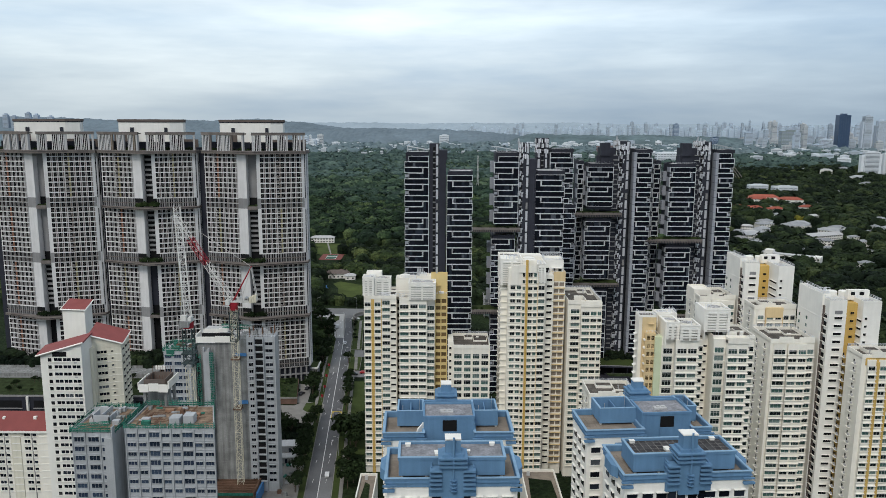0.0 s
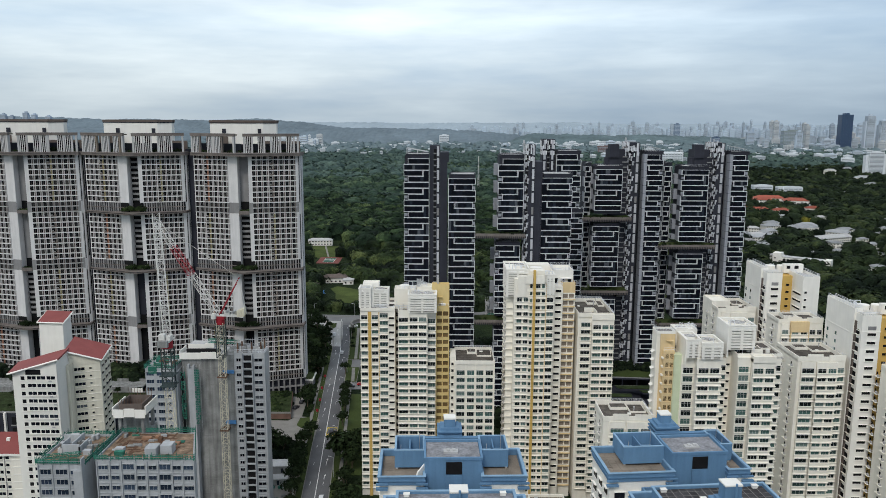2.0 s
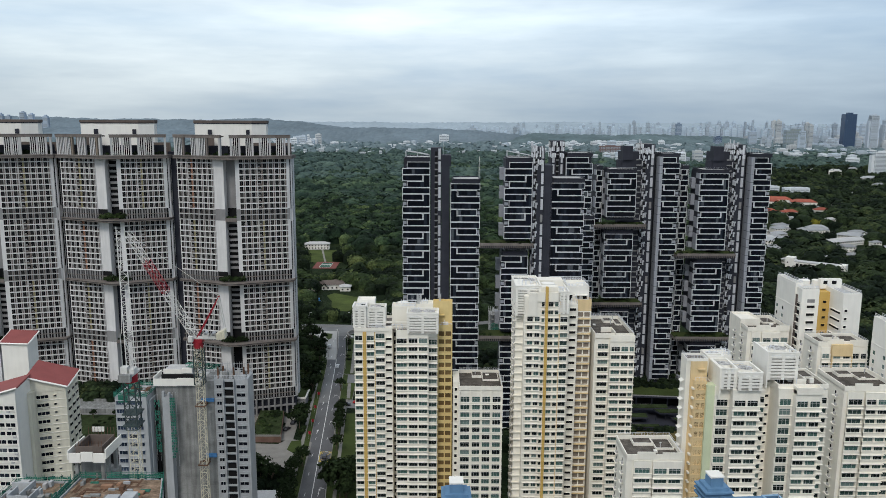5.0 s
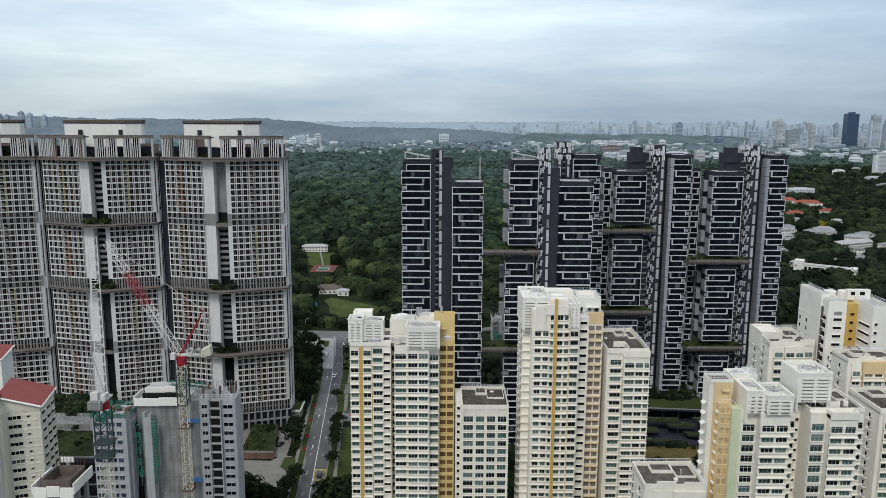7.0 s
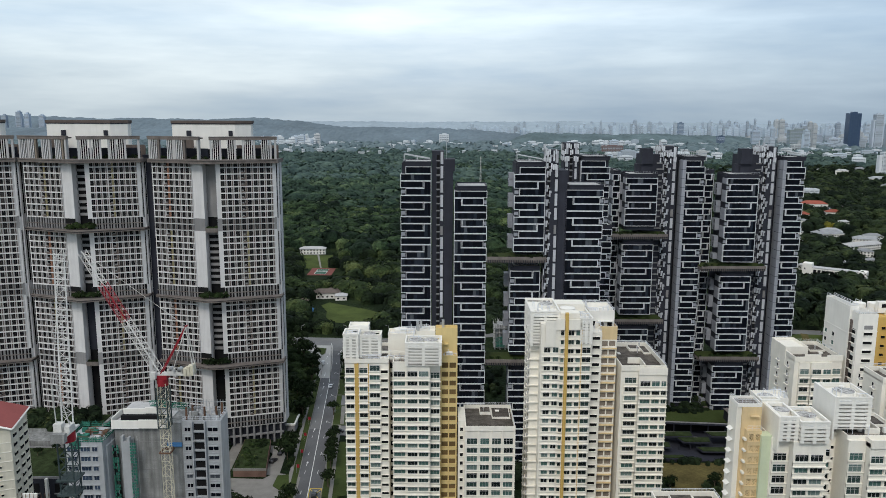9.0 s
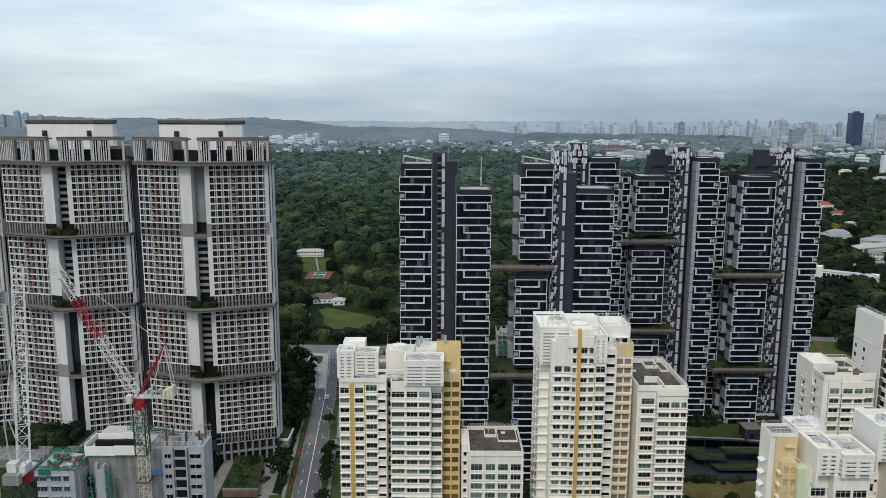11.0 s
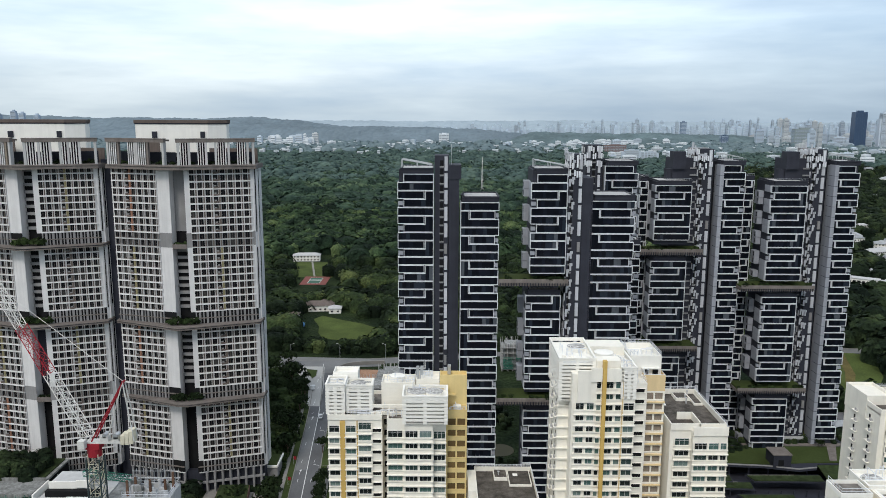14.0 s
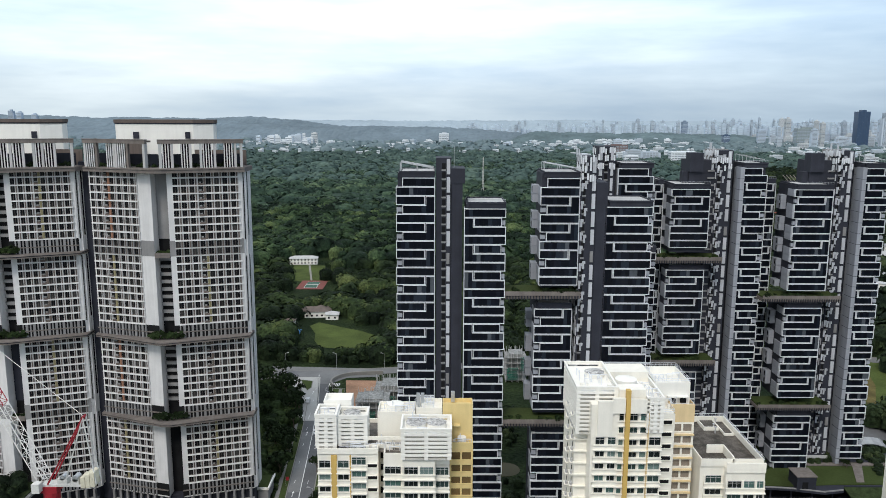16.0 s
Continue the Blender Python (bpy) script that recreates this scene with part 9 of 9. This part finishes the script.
ct = thing("tennis_court", "red tennis court with white lines in a clearing", "tennis court", at=(-117, 806, 0))
part("court_surface", Geo().box(-11.5, 11.5, -17, 17, 0.05, 0.2), "court", ct)
part("court_green", Geo().box(-5.6, 5.6, -11.6, 11.6, 0.2, 0.23), "green_court", ct)
part("court_lines", Geo().rim(-5.5, 5.5, -11.5, 11.5, 0.23, 0.26, 0.3).box(-5.2, 5.2, -0.12, 0.12, 0.23, 0.9), "marking", ct)
cm = thing("radio_mast", "pale lattice radio mast above the forest", "radio mast")
for k in range(6):
    part("mast_section", lattice(Geo(), (67, 1480, 20 + 9 * k), (67, 1480, 29 + 9 * k), 2.6 - 0.3 * k, 4.5, 0.16), ("offwhite", "crane_white")[k % 2], cm)
part("mast_foot", lattice(Geo(), (67, 1480, 0), (67, 1480, 20), 3.2, 5.0, 0.2), "crane_white", cm)

# city paints lightened and blued: aerial haze is part of these colours
M["distant_white"] = material("hazed_white_paint", (0.50, 0.56, 0.625), 0.9, vary=0.05, island=0.2)
M["distant_grey"] = material("hazed_grey_paint", (0.36, 0.42, 0.495), 0.9, vary=0.05, island=0.2)
M["distant_far"] = material("hazed_far_paint", (0.455, 0.525, 0.60), 0.95, vary=0.04, island=0.12)
M["distant_pale"] = material("hazed_cream_paint", (0.53, 0.545, 0.55), 0.9, vary=0.05, island=0.15)
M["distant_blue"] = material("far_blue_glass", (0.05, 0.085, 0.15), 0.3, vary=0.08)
M["distant_sky"] = material("hazed_skyline_paint", (0.50, 0.58, 0.655), 0.95, vary=0.04, island=0.1)
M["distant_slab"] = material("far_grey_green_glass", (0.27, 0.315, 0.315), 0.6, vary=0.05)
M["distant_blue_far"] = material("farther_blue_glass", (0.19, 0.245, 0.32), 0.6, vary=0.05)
M["distant_brick"] = material("hazed_brown_brick", (0.20, 0.145, 0.14), 0.9, vary=0.08)
M["distant_win"] = material("hazed_window", (0.31, 0.345, 0.375), 0.6, vary=0.05, island=0.3)
M["distant_near"] = material("hazed_pale_paint", (0.66, 0.69, 0.715), 0.8, vary=0.05, island=0.12)
# hill colours hold the blue-grey of the haze before them
M["ridge"] = material("hazed_wooded_ridge", (0.155, 0.198, 0.228), 1.0, vary=0.16, scale=0.006, fine=0.05)
M["haze_land"] = material("haze_coloured_land", (0.33, 0.395, 0.445), 1.0, vary=0.08, scale=0.006, fine=0.05)
M["rise"] = material("hazed_rise_foliage", (0.115, 0.158, 0.168), 1.0, vary=0.22, scale=0.012, fine=0.07)


def far_building(x, y, w, d, h, mat, label, group, win="distant_win", yaw=0.0, floors=None, name="far_tower", steps=0):
    """A distant block: shaft, roof box and recessed-looking window bands in one mesh."""
    g = Geo().box(-w / 2, w / 2, -d / 2, d / 2, 0, h, 0).box(-w * 0.2, w * 0.25, -d * 0.2, d * 0.3, h, h + min(6, h * 0.05), 0)
    if steps:
        g.box(-w * 0.7, -w / 2, -d * 0.3, d * 0.5, 0, h * 0.86, 0).box(w / 2, w * 0.66, -d * 0.4, d * 0.4, 0, h * 0.93, 0)
    st = max(3.2, h / (floors or max(3, int(h / 9))))
    for z in rows_down(2, h - 1, st):
        g.box(-w * 0.46, w * 0.46, -d / 2 - 0.35, -d / 2, z, z + st * 0.42, 1)
        g.box(-w / 2 - 0.35, -w / 2, -d * 0.44, d * 0.44, z, z + st * 0.42, 1)
    if w > 40:
        n = int(w / 9)
        for k in range(1, n):
            g.box(-w / 2 + k * w / n - 0.7, -w / 2 + k * w / n + 0.7, -d / 2 - 0.9, -d / 2, 0, h, 0)
    b = solo(name, g, mat + " " + win, label, "tower block", group=group)
    b.matrix_world = pose(x, y, 0, 0, 0, yaw)
    return b


FG = "far city towers"
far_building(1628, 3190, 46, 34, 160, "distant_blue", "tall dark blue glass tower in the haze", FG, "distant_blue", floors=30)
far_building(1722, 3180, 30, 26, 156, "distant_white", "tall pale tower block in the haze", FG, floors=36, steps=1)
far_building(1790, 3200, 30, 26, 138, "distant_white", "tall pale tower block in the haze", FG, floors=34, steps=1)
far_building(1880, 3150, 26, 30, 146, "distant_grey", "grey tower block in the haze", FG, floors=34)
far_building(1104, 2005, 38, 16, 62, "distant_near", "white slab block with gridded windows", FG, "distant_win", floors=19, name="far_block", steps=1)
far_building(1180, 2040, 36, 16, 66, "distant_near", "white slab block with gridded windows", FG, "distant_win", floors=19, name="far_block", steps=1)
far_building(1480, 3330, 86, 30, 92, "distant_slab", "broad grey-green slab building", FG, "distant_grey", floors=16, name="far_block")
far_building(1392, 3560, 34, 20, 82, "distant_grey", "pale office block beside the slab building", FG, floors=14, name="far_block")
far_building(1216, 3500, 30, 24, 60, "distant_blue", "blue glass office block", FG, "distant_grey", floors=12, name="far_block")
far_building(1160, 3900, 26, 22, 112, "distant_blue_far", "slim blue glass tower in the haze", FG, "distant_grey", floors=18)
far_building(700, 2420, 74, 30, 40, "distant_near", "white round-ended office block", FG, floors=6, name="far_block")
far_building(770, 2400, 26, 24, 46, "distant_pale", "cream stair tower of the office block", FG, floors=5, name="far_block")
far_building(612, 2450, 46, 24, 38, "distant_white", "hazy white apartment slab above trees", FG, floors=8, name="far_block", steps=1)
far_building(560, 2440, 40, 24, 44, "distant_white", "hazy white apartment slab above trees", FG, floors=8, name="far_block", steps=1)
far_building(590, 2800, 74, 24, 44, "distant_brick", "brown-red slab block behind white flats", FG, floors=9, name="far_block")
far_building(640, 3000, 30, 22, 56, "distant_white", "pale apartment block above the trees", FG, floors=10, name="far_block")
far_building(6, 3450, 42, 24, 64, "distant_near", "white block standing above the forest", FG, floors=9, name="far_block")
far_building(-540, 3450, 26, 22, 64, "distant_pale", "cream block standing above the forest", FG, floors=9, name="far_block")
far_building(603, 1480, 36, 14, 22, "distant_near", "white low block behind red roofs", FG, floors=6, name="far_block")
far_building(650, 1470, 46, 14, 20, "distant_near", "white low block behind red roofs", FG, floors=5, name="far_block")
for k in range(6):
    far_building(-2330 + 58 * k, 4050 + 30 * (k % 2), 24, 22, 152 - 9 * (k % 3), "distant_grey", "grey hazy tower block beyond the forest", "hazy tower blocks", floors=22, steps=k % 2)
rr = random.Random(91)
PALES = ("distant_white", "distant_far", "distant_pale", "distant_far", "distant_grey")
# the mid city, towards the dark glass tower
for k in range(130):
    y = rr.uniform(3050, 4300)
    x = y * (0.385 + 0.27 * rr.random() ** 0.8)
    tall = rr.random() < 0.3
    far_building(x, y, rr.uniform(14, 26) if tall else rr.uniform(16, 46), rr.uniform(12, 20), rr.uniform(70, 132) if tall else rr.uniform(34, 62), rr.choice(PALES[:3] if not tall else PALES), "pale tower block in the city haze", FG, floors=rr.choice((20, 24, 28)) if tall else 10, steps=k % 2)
# slim towers along the skyline
def skyline_tower(g, x, y, w, h):
    """A slim far tower with its roof box and window bands, added to one joined mesh."""
    g.box(x - w / 2, x + w / 2, y - 7, y + 7, 0, h, 0).box(x - w * 0.2, x + w * 0.25, y - 3, y + 3, h, h + 4, 0)
    for z in rows_down(20, h - 2, 11):
        g.box(x - w * 0.44, x + w * 0.44, y - 7.4, y - 7, z, z + 4, 1)


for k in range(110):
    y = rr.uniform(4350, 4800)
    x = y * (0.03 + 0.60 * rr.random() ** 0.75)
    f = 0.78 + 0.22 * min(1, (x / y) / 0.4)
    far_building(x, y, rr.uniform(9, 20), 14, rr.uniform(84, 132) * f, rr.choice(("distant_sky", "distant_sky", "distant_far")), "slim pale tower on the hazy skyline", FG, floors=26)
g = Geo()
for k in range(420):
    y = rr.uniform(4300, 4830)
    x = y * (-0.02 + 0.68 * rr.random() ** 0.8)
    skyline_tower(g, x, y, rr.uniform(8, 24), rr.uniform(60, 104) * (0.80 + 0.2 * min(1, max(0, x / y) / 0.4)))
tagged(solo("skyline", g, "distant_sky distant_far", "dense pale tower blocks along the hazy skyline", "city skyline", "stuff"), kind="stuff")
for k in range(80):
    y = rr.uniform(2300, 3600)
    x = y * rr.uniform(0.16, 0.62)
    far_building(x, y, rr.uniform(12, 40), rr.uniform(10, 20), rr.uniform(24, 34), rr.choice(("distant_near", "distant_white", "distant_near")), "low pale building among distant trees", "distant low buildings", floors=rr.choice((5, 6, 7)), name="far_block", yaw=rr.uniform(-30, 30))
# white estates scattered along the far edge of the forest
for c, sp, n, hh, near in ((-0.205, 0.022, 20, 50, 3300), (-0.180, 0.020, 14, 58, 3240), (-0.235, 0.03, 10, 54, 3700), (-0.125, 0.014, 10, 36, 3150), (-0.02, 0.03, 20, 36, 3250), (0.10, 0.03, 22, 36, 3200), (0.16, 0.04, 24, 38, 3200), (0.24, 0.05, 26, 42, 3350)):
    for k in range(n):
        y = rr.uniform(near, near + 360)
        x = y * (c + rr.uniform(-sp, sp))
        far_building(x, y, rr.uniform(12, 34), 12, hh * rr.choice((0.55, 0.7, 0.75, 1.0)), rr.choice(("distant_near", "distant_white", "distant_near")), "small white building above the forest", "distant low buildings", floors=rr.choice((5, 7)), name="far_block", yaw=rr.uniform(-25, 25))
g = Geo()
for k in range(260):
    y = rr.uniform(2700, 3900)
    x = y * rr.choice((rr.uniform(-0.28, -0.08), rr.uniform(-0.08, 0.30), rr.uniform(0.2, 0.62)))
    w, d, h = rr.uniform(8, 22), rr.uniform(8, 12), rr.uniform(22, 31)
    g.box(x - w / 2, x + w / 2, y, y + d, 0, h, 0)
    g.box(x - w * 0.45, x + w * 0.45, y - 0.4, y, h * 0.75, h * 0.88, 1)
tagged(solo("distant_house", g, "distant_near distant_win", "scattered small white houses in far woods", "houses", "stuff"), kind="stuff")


def ridge(y, base, amp, seed, label, lo=-0.75, hi=0.75, taper=False, mat="ridge"):
    """A long wooded hill with a soft uneven skyline."""
    n, rows = 460, 9
    noise_at = lambda t, q: noise.noise(Vector((t * q, seed * 7.3, 0.5)))
    fade = lambda k: min(1.0, k / n / 0.12 + 0.02, (1 - k / n) / 0.3 + 0.02) if taper else 1.0
    v = []
    for j in range(rows + 1):
        u = j / rows
        for k in range(n + 1):
            x = y * (lo + (hi - lo) * k / n)
            top = fade(k) * (base + amp * (noise_at(k / n, 5.0) + 0.5 * noise_at(k / n, 16.0) + 0.15 * noise_at(k / n, 70.0)))
            clump = (1.0 - 0.55 * u) * 9.0 * noise.noise(Vector((x * 0.021, j * 1.7, seed))) + 5.0 * noise.noise(Vector((x * 0.06, j * 2.3, seed + 9)))
            v.append((x, y - 330 * (1 - u), max(2, (top * math.sin(u * 1.57) ** 0.8 + clump * min(1, fade(k) * 1.2)) if j else 0)))
    v += [(x, y + 60, 0) for x, _, _ in v[-(n + 1):]]
    f = [(r * (n + 1) + k, r * (n + 1) + k + 1, (r + 1) * (n + 1) + k + 1, (r + 1) * (n + 1) + k) for r in range(rows + 1) for k in range(n)]
    solo("hill", Geo().add(v, f), mat, label, "hill", "structure")


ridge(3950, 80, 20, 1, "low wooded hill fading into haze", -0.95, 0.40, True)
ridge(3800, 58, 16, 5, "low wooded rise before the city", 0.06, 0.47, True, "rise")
ridge(4400, 124, 26, 2, "long wooded ridge in haze blue-grey on the horizon", -0.95, 0.06, True)
# added backdrop hill closes the gap below the horizon, coloured as haze
ridge(4840, 104, 14, 3, "added far hill in haze colour closing the horizon", -0.75, 0.75, mat="haze_land")
